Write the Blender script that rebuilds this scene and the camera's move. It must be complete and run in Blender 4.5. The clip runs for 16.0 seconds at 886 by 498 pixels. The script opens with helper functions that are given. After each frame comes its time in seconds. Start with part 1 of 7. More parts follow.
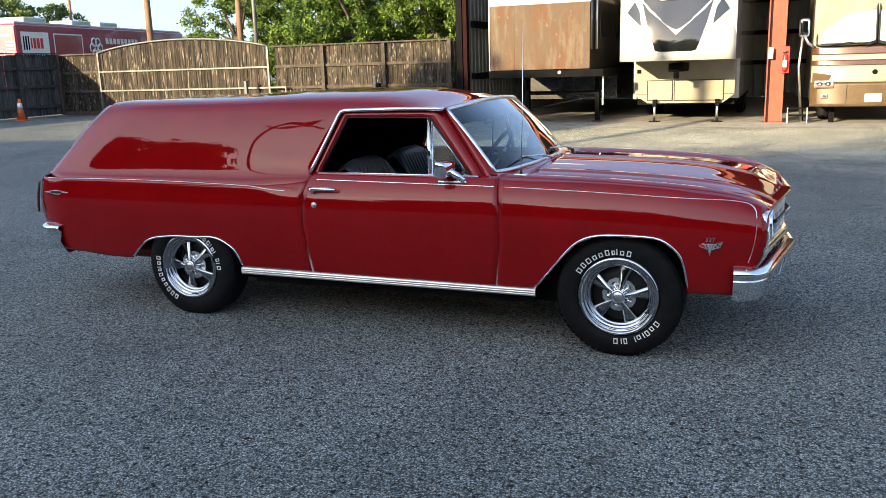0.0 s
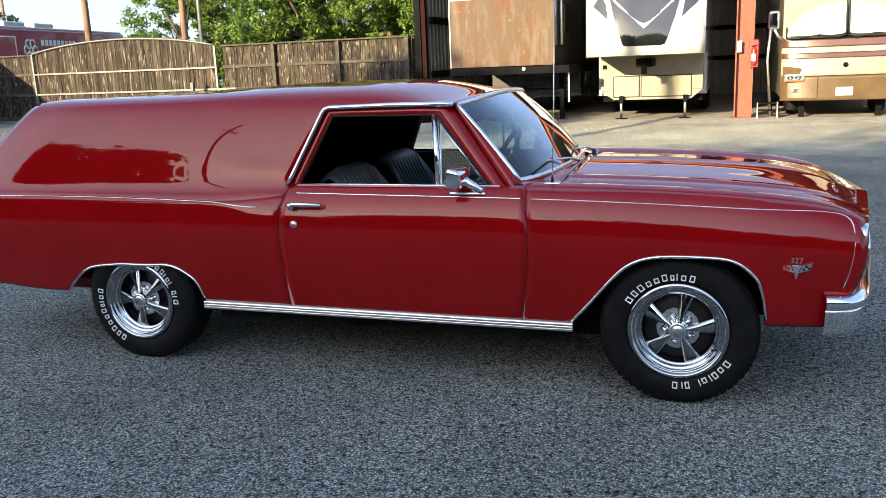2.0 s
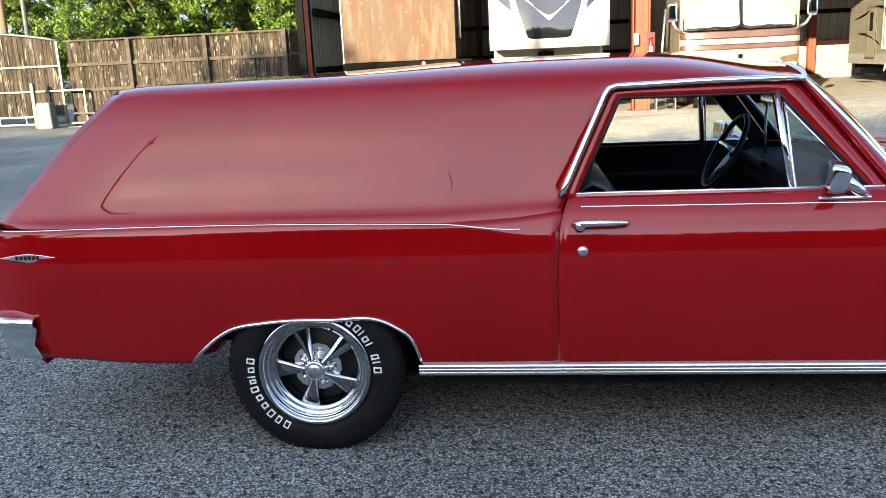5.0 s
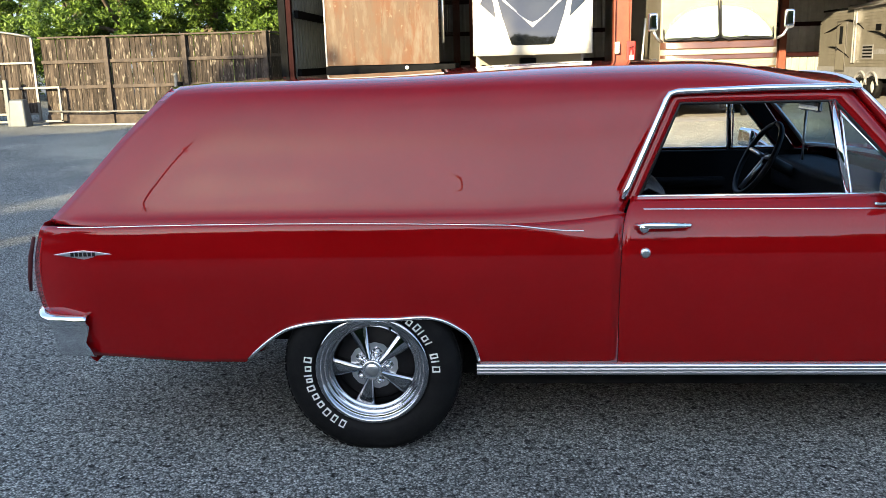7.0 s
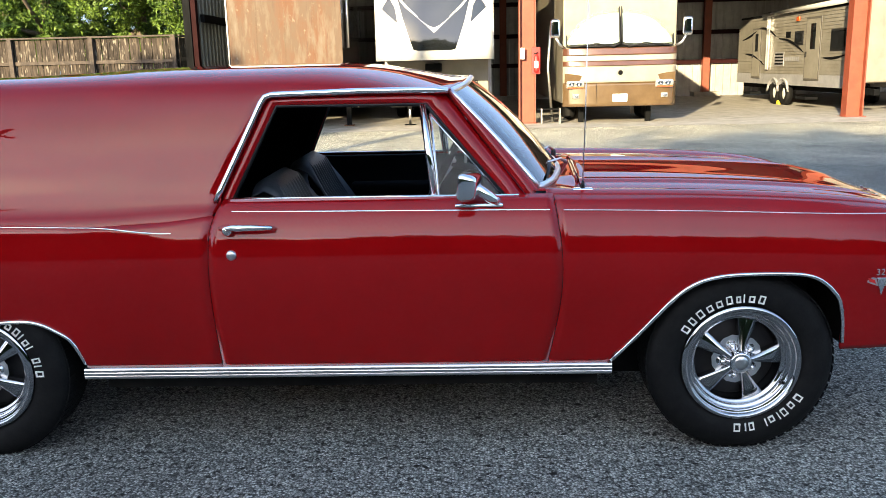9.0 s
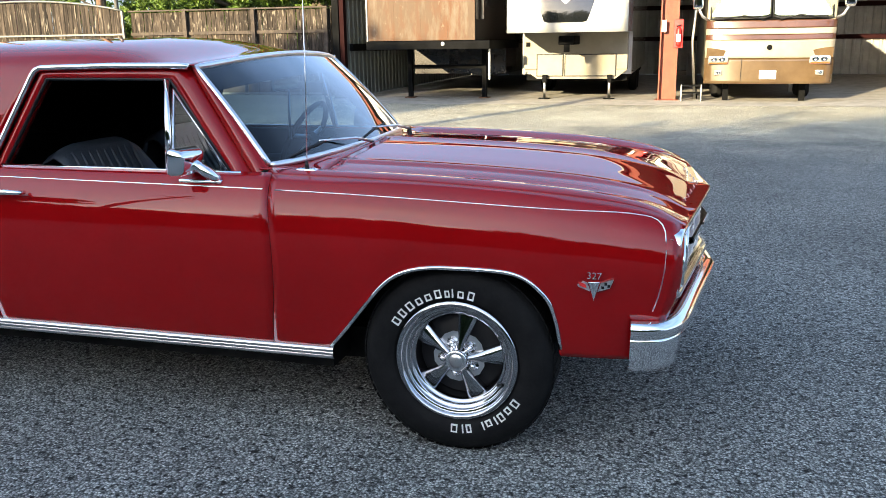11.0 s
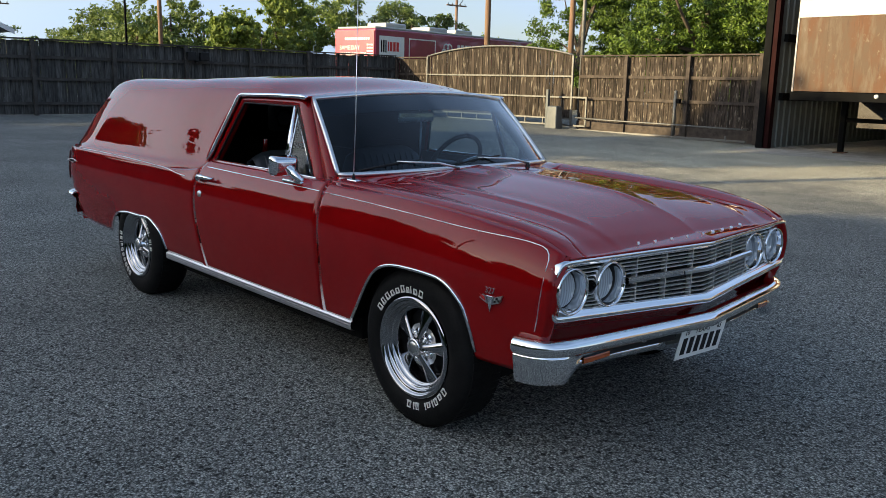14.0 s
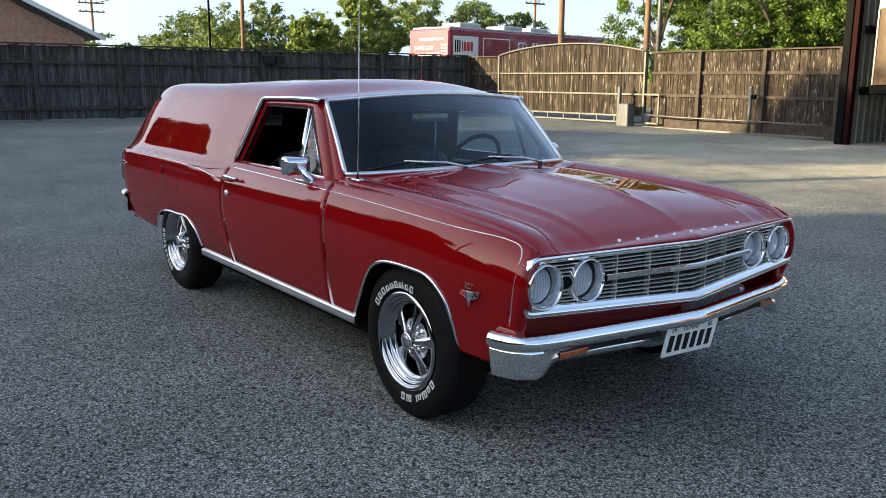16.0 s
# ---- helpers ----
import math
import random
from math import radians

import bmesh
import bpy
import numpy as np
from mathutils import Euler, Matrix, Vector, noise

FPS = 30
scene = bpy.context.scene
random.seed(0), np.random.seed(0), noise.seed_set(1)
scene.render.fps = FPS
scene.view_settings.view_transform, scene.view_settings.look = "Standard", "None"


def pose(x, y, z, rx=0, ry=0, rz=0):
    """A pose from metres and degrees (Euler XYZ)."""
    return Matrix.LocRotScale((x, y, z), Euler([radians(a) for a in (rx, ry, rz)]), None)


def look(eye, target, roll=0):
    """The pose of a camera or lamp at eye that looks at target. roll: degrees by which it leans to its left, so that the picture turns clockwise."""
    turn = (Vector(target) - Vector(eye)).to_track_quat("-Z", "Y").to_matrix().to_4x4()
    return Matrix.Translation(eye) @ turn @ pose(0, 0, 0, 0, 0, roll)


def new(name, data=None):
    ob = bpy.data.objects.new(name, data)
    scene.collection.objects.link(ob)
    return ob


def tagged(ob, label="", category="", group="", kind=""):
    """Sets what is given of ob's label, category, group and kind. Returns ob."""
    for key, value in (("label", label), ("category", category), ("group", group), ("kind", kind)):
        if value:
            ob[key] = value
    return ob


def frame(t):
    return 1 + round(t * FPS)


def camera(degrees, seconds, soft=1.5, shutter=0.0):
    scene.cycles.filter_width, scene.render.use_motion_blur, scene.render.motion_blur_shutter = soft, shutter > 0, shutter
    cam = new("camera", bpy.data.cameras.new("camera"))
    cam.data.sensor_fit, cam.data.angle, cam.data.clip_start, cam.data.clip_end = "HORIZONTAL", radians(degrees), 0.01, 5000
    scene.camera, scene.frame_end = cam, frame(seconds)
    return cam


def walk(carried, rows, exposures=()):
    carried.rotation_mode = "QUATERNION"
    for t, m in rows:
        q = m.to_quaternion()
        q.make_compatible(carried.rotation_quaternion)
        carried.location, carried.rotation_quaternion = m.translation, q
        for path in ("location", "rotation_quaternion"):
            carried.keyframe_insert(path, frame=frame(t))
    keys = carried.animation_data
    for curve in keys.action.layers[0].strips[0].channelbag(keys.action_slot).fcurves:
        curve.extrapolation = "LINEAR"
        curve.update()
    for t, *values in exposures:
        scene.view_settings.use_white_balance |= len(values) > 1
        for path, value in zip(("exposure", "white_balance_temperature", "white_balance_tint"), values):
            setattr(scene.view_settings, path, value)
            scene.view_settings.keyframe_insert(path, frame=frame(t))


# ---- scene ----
cam = camera(55.6, 16.0, 0.7)
PATH = [
    (0, (0.801, -5.421, 1.639), (0.054, -3.617, 1.21), -1.7),
    (0.5, (0.813, -5.276, 1.637), (0.031, -3.489, 1.198), -2.0),
    (1, (0.695, -5.056, 1.64), (-0.085, -3.266, 1.205), -2.5),
    (1.5, (0.493, -4.874, 1.604), (-0.274, -3.079, 1.166), -2.8),
    (2, (0.167, -4.66, 1.575), (-0.472, -2.814, 1.143), -2.3),
    (2.5, (-0.166, -4.348, 1.545), (-0.783, -2.489, 1.141), -2.4),
    (3, (-0.554, -4.162, 1.507), (-1.119, -2.291, 1.086), -2.1),
    (3.5, (-0.924, -4.051, 1.52), (-1.353, -2.148, 1.081), -2.4),
    (4, (-1.297, -3.849, 1.506), (-1.608, -1.926, 1.05), -2.7),
    (4.5, (-1.716, -3.877, 1.489), (-1.949, -1.945, 1.029), -2.4),
    (5, (-2.079, -3.915, 1.513), (-2.303, -1.979, 1.065), -2.7),
    (5.2, (-2.207, -3.901, 1.497), (-2.4, -1.959, 1.059), -2.5),
    (7.3, (-2.44, -4.022, 1.516), (-2.577, -2.075, 1.077), -1.7),
    (7.5, (-2.297, -4.053, 1.506), (-2.435, -2.105, 1.072), -2.5),
    (8, (-1.94, -4.032, 1.48), (-2.064, -2.083, 1.048), -2.5),
    (8.5, (-1.511, -3.92, 1.465), (-1.559, -1.966, 1.038), -1.9),
    (9, (-1.048, -3.919, 1.472), (-1.109, -1.967, 1.043), -1.3),
    (9.5, (-0.609, -3.884, 1.489), (-0.756, -1.937, 1.057), -0.7),
    (9.7, (-0.412, -3.828, 1.462), (-0.586, -1.884, 1.023), -0.6),
    (11.8, (1.269, -3.546, 1.47), (0.432, -1.801, 0.965), -0.5),
    (12, (1.413, -3.514, 1.49), (0.496, -1.809, 0.988), -0.2),
    (12.5, (1.731, -3.286, 1.444), (0.66, -1.672, 0.948), 0.3),
    (13, (2.038, -3.124, 1.452), (0.779, -1.637, 0.998), 1.3),
    (13.5, (2.359, -3.088, 1.494), (0.948, -1.725, 1.105), 0.9),
    (14, (2.614, -3.132, 1.474), (1.161, -1.815, 1.083), 1.3),
    (14.5, (2.816, -3.045, 1.482), (1.317, -1.779, 1.091), 1.0),
    (15, (2.936, -2.934, 1.478), (1.388, -1.731, 1.081), 0.6),
    (15.5, (2.937, -2.905, 1.478), (1.373, -1.724, 1.079), 0.5),
    (16, (2.939, -2.894, 1.49), (1.363, -1.727, 1.094), 0.4),
]
walk(cam, [(t, look(eye, target, roll)) for t, eye, target, roll in PATH], [(0, 1.77, 6540, 4), (0.5, 1.89, 6490, 4), (1, 1.93, 6490, 4), (1.5, 1.75, 6490, 4), (2, 1.87, 6490, 4), (3, 1.93, 6390, 4), (3.5, 2.24, 6390, 4), (4, 2.31, 6390, 4), (5, 2.32, 6390, 4), (7.5, 2.05, 6390, 4), (8, 2.25, 6390, 4), (8.5, 2.26, 6440, 4), (9, 2.11, 6440, 4), (9.5, 2.07, 6440, 4), (12, 2.17, 6400, 4), (12.5, 2.07, 6400, 4), (13, 1.97, 6560, 4), (13.5, 1.72, 6660, 4), (14, 1.20, 6860, 4), (14.5, 1.61, 6910, 4), (15, 1.52, 6960, 4), (15.5, 1.60, 6960, 4), (16, 1.69, 6960, 4)])

# ---- light ----
SUN_EL, SUN_DIR = radians(14.0), Vector((-0.36, -0.933, 0.0)).normalized()
world = bpy.data.worlds.new("sky")
scene.world = world
world.use_nodes = True
wn = world.node_tree.nodes
sky = wn.new("ShaderNodeTexSky")
sky.sky_type, sky.sun_disc, sky.sun_elevation = "NISHITA", False, SUN_EL
sky.sun_rotation = math.atan2(SUN_DIR.x, SUN_DIR.y)
sky.air_density, sky.dust_density, sky.ozone_density = 1.0, 1.5, 1.0
wn["Background"].inputs["Strength"].default_value = 0.075
# thin broken cloud laid over the clear sky
wl = world.node_tree.links
wco = wn.new("ShaderNodeTexCoord")
wmap = wn.new("ShaderNodeMapping")
wmap.inputs["Scale"].default_value = (1.0, 1.0, 3.2)
wnoise = wn.new("ShaderNodeTexNoise")
wnoise.inputs["Scale"].default_value, wnoise.inputs["Detail"].default_value = 1.6, 7.0
wramp = wn.new("ShaderNodeValToRGB")
wramp.color_ramp.elements[0].position, wramp.color_ramp.elements[1].position = 0.18, 0.58
wmix = wn.new("ShaderNodeMixRGB")
wl.new(wco.outputs["Generated"], wmap.inputs[0])
wl.new(wmap.outputs[0], wnoise.inputs["Vector"])
wl.new(wnoise.outputs["Fac"], wramp.inputs[0])
wsep, wzen, wmul = wn.new("ShaderNodeSeparateXYZ"), wn.new("ShaderNodeMapRange"), wn.new("ShaderNodeMath")
wmul.operation = "MULTIPLY"
wzen.inputs[1].default_value, wzen.inputs[2].default_value, wzen.inputs[3].default_value, wzen.inputs[4].default_value = 0.25, 0.95, 1.0, 0.42
wl.new(wco.outputs["Generated"], wsep.inputs[0])
wl.new(wsep.outputs[2], wzen.inputs[0])
wl.new(wramp.outputs[0], wmul.inputs[0])
wl.new(wzen.outputs[0], wmul.inputs[1])
wl.new(wmul.outputs[0], wmix.inputs[0])
wl.new(sky.outputs[0], wmix.inputs[1])
# the cloud is white towards the sun and bluer away from it
wdot, wnear, wtint = wn.new("ShaderNodeVectorMath"), wn.new("ShaderNodeMapRange"), wn.new("ShaderNodeMixRGB")
wdot.operation = "DOT_PRODUCT"
wdot.inputs[1].default_value = tuple(SUN_DIR)
wnear.inputs[1].default_value, wnear.inputs[2].default_value = 0.2, 0.95
wtint.inputs[1].default_value, wtint.inputs[2].default_value = (2.9, 3.7, 5.2, 1), (5.2, 5.4, 7.0, 1)
wl.new(wco.outputs["Generated"], wdot.inputs[0])
wl.new(wdot.outputs["Value"], wnear.inputs[0])
wl.new(wnear.outputs[0], wtint.inputs[0])
wl.new(wtint.outputs[0], wmix.inputs[2])
# hazy at the horizon and bright round the sun, deeper overhead and opposite
wlow, wside, wdeep, wfin = wn.new("ShaderNodeMapRange"), wn.new("ShaderNodeMapRange"), wn.new("ShaderNodeMixRGB"), wn.new("ShaderNodeMixRGB")
wlow.inputs[1].default_value, wlow.inputs[2].default_value, wlow.inputs[3].default_value, wlow.inputs[4].default_value = 0.07, 0.26, 1.0, 0.0
wside.inputs[1].default_value, wside.inputs[2].default_value = -0.10, 0.70
wlow.interpolation_type = wside.interpolation_type = "SMOOTHSTEP"
wfin.blend_type = "MULTIPLY"
wdeep.inputs[1].default_value, wdeep.inputs[2].default_value = (0.86, 0.96, 1.14, 1), (1.2, 1.2, 1.2, 1)
wglow = wn.new("ShaderNodeMixRGB")
wglow.inputs[2].default_value = (2.15, 2.08, 1.95, 1)
wfin.inputs[0].default_value = 1.0
wl.new(wsep.outputs[2], wlow.inputs[0])
wl.new(wdot.outputs["Value"], wside.inputs[0])
wl.new(wlow.outputs[0], wdeep.inputs[0])
wl.new(wside.outputs[0], wglow.inputs[0])
wl.new(wdeep.outputs[0], wglow.inputs[1])
wl.new(wmix.outputs[0], wfin.inputs[1])
wl.new(wglow.outputs[0], wfin.inputs[2])
wl.new(wfin.outputs[0], wn["Background"].inputs["Color"])

sun = new("sun", bpy.data.lights.new("sun", "SUN"))
sun.data.energy, sun.data.angle, sun.data.color = 5.0, radians(0.5), (1.0, 0.79, 0.50)
sun.matrix_world = look((0, 0, 0), -Vector((SUN_DIR.x * math.cos(SUN_EL), SUN_DIR.y * math.cos(SUN_EL), math.sin(SUN_EL))))


# ---- materials ----
def nodes_of(name):
    m = bpy.data.materials.new(name)
    m.use_nodes = True
    return m, m.node_tree.nodes, m.node_tree.links, m.node_tree.nodes["Principled BSDF"]


def varied(name, a, b, scale=6.0, rough=0.6, metal=0.0, bump=0.0, bump_scale=60.0, stretch=(1, 1, 1), coat=0.0, contrast=(0.35, 0.65), per_object=0.0, fine=None, spec=0.5):
    """A surface between colours a and b, by noise at two scales, with fine relief."""
    m, n, l, p = nodes_of(name)
    co = n.new("ShaderNodeTexCoord")
    mp = n.new("ShaderNodeMapping")
    mp.inputs["Scale"].default_value = stretch
    l.new(co.outputs["Object"], mp.inputs[0])
    n1 = n.new("ShaderNodeTexNoise")
    n1.inputs["Scale"].default_value, n1.inputs["Detail"].default_value, n1.inputs["Roughness"].default_value = scale, 8.0, 0.65
    vec = mp.outputs[0]
    if per_object:
        info = n.new("ShaderNodeObjectInfo")
        add = n.new("ShaderNodeVectorMath")
        add.operation = "MULTIPLY_ADD"
        add.inputs[1].default_value = (1, 1, 1)
        mul = n.new("ShaderNodeMath")
        mul.operation = "MULTIPLY"
        mul.inputs[1].default_value = 37.0
        l.new(info.outputs["Random"], mul.inputs[0])
        l.new(mp.outputs[0], add.inputs[0])
        l.new(mul.outputs[0], add.inputs[2])
        vec = add.outputs[0]
    l.new(vec, n1.inputs["Vector"])
    ramp = n.new("ShaderNodeValToRGB")
    ramp.color_ramp.elements[0].position, ramp.color_ramp.elements[1].position = contrast
    ramp.color_ramp.elements[0].color, ramp.color_ramp.elements[1].color = (*a, 1), (*b, 1)
    l.new(n1.outputs["Fac"], ramp.inputs[0])
    out = ramp.outputs[0]
    if per_object:
        hsv = n.new("ShaderNodeHueSaturation")
        mr = n.new("ShaderNodeMapRange")
        mr.inputs[3].default_value, mr.inputs[4].default_value = 1 - per_object, 1 + per_object
        l.new(info.outputs["Random"], mr.inputs[0])
        l.new(mr.outputs[0], hsv.inputs["Value"])
        l.new(out, hsv.inputs["Color"])
        out = hsv.outputs[0]
    l.new(out, p.inputs["Base Color"])
    p.inputs["Roughness"].default_value, p.inputs["Metallic"].default_value, p.inputs["Coat Weight"].default_value = rough, metal, coat
    p.inputs["Specular IOR Level"].default_value = spec
    p.inputs["Coat Roughness"].default_value = 0.02
    if bump:
        n2 = n.new("ShaderNodeTexNoise")
        n2.inputs["Scale"].default_value, n2.inputs["Detail"].default_value = bump_scale, 4.0
        l.new(vec, n2.inputs["Vector"])
        bp = n.new("ShaderNodeBump")
        bp.inputs["Strength"].default_value, bp.inputs["Distance"].default_value = bump, 0.01
        l.new(n2.outputs["Fac"], bp.inputs["Height"])
        l.new(bp.outputs[0], p.inputs["Normal"])
    return m


def plain(name, c, rough=0.5, metal=0.0, coat=0.0):
    return varied(name, tuple(0.92 * v for v in c), tuple(min(1, 1.06 * v) for v in c), 9.0, rough, metal, 0.0, coat=coat)


def asphalt():
    """Chip-seal: pale stone chips in dark binder, with stains and worn paths."""
    m, n, l, p = nodes_of("chip_seal")
    co = n.new("ShaderNodeTexCoord")
    v = n.new("ShaderNodeTexVoronoi")
    v.inputs["Scale"].default_value = 105.0
    l.new(co.outputs["Object"], v.inputs["Vector"])
    chip = n.new("ShaderNodeValToRGB")
    chip.color_ramp.elements[0].position, chip.color_ramp.elements[1].position = 0.0, 1.0
    chip.color_ramp.elements[0].color, chip.color_ramp.elements[1].color = (0.035, 0.038, 0.035, 1), (0.60, 0.615, 0.57, 1)
    e = chip.color_ramp.elements.new(0.30)
    e.color = (0.125, 0.132, 0.125, 1)
    e = chip.color_ramp.elements.new(0.62)
    e.color = (0.295, 0.305, 0.287, 1)
    sep = n.new("ShaderNodeSeparateColor")
    l.new(v.outputs["Color"], sep.inputs[0])
    l.new(sep.outputs[0], chip.inputs[0])
    v2 = n.new("ShaderNodeTexVoronoi")
    v2.inputs["Scale"].default_value = 240.0
    l.new(co.outputs["Object"], v2.inputs["Vector"])
    sep2 = n.new("ShaderNodeSeparateColor")
    l.new(v2.outputs["Color"], sep2.inputs[0])
    both = n.new("ShaderNodeMath")
    both.operation = "MULTIPLY_ADD"
    both.inputs[1].default_value = 0.45
    half = n.new("ShaderNodeMath")
    half.operation = "MULTIPLY"
    half.inputs[1].default_value = 0.60
    l.new(sep.outputs[0], half.inputs[0])
    l.new(sep2.outputs[0], both.inputs[0])
    l.new(half.outputs[0], both.inputs[2])
    l.new(both.outputs[0], chip.inputs[0])
    gap = n.new("ShaderNodeMapRange")
    gap.inputs[1].default_value, gap.inputs[2].default_value, gap.inputs[3].default_value, gap.inputs[4].default_value = 0.25, 0.75, 1.0, 0.22
    l.new(v.outputs["Distance"], gap.inputs[0])
    big = n.new("ShaderNodeTexNoise")
    big.inputs["Scale"].default_value, big.inputs["Detail"].default_value, big.inputs["Roughness"].default_value = 0.55, 9.0, 0.62
    l.new(co.outputs["Object"], big.inputs["Vector"])
    tone = n.new("ShaderNodeMapRange")
    tone.inputs[1].default_value, tone.inputs[2].default_value, tone.inputs[3].default_value, tone.inputs[4].default_value = 0.3, 0.7, 0.72, 1.28
    l.new(big.outputs["Fac"], tone.inputs[0])
    mid = n.new("ShaderNodeTexNoise")
    mid.inputs["Scale"].default_value, mid.inputs["Detail"].default_value = 30.0, 3.0
    l.new(co.outputs["Object"], mid.inputs["Vector"])
    pit = n.new("ShaderNodeMapRange")
    pit.inputs[1].default_value, pit.inputs[2].default_value, pit.inputs[3].default_value, pit.inputs[4].default_value = 0.33, 0.43, 0.10, 1.0
    l.new(mid.outputs["Fac"], pit.inputs[0])
    m1, m2, m3 = (n.new("ShaderNodeMath") for _ in range(3))
    for k in (m1, m2, m3):
        k.operation = "MULTIPLY"
    l.new(gap.outputs[0], m1.inputs[0])
    l.new(tone.outputs[0], m1.inputs[1])
    l.new(m1.outputs[0], m2.inputs[0])
    l.new(pit.outputs[0], m2.inputs[1])
    m3.inputs[1].default_value = 1.0
    l.new(m2.outputs[0], m3.inputs[0])
    mix = n.new("ShaderNodeMixRGB")
    mix.blend_type = "MULTIPLY"
    mix.inputs[0].default_value = 1.0
    l.new(chip.outputs[0], mix.inputs[1])
    l.new(m3.outputs[0], mix.inputs[2])
    # paler tan paving towards the shed, with sunlight put into its colour
    xyz, wob, edge, west, sunlit_paving, tan = (n.new("ShaderNode" + k) for k in ("SeparateXYZ", "Math", "MapRange", "MapRange", "Math", "MixRGB"))
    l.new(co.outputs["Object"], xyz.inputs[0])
    wob.operation, sunlit_paving.operation, tan.blend_type = "MULTIPLY_ADD", "MULTIPLY", "MULTIPLY"
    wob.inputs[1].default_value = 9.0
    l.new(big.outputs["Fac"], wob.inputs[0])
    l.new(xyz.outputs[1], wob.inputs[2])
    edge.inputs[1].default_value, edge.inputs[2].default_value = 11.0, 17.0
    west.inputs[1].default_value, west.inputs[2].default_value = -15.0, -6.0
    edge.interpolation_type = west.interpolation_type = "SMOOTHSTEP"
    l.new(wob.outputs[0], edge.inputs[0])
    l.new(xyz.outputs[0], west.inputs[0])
    l.new(edge.outputs[0], sunlit_paving.inputs[0])
    l.new(west.outputs[0], sunlit_paving.inputs[1])
    l.new(sunlit_paving.outputs[0], tan.inputs[0])
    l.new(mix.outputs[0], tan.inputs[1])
    # more than doubles the stone colour to stand in for low sun
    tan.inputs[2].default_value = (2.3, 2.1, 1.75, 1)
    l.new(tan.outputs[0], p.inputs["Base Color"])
    p.inputs["Roughness"].default_value = 0.9
    p.inputs["Specular IOR Level"].default_value = 0.25
    bp = n.new("ShaderNodeBump")
    bp.inputs["Strength"].default_value, bp.inputs["Distance"].default_value = 0.8, 0.006
    l.new(m2.outputs[0], bp.inputs["Height"])
    l.new(bp.outputs[0], p.inputs["Normal"])
    return m


def glass(name, tint, gloss=1.0):
    """A single sheet of glass: tinted see-through, glossy by Fresnel."""
    m, n, l, p = nodes_of(name)
    n.remove(p)
    tr, gl, mx, fr = n.new("ShaderNodeBsdfTransparent"), n.new("ShaderNodeBsdfGlossy"), n.new("ShaderNodeMixShader"), n.new("ShaderNodeLayerWeight")
    tr.inputs[0].default_value = (*tint, 1)
    gl.inputs["Roughness"].default_value = 0.01
    fr.inputs[0].default_value = 0.5
    rise, lift = n.new("ShaderNodeMath"), n.new("ShaderNodeMath")
    rise.operation, lift.operation = "POWER", "MULTIPLY_ADD"
    rise.inputs[1].default_value, lift.inputs[1].default_value, lift.inputs[2].default_value = 4.0, 0.96, 0.026
    l.new(fr.outputs["Facing"], rise.inputs[0])
    l.new(rise.outputs[0], lift.inputs[0])
    gain = n.new("ShaderNodeMath")
    gain.operation, gain.use_clamp = "MULTIPLY", True
    gain.inputs[1].default_value = 1.7 * gloss
    l.new(lift.outputs[0], gain.inputs[0])
    l.new(gain.outputs[0], mx.inputs[0])
    l.new(tr.outputs[0], mx.inputs[1])
    l.new(gl.outputs[0], mx.inputs[2])
    l.new(mx.outputs[0], n["Material Output"].inputs[0])
    return m


def paint(name, a, b):
    """Deep clear-coated car paint with fine metal flake and a slight orange-peel waviness."""
    m = varied(name, a, b, 3.0, 0.5, 0.0, 0.0, coat=1.0, spec=0.0)
    n, l = m.node_tree.nodes, m.node_tree.links
    p = n["Principled BSDF"]
    p.inputs["Coat Roughness"].default_value, p.inputs["Coat IOR"].default_value = 0.004, 1.44
    co = n.new("ShaderNodeTexCoord")
    w = n.new("ShaderNodeTexNoise")
    w.inputs["Scale"].default_value, w.inputs["Detail"].default_value = 2.2, 2.0
    l.new(co.outputs["Object"], w.inputs["Vector"])
    bp = n.new("ShaderNodeBump")
    bp.inputs["Strength"].default_value, bp.inputs["Distance"].default_value = 0.04, 0.01
    l.new(w.outputs["Fac"], bp.inputs["Height"])
    l.new(bp.outputs[0], p.inputs["Coat Normal"])
    return m


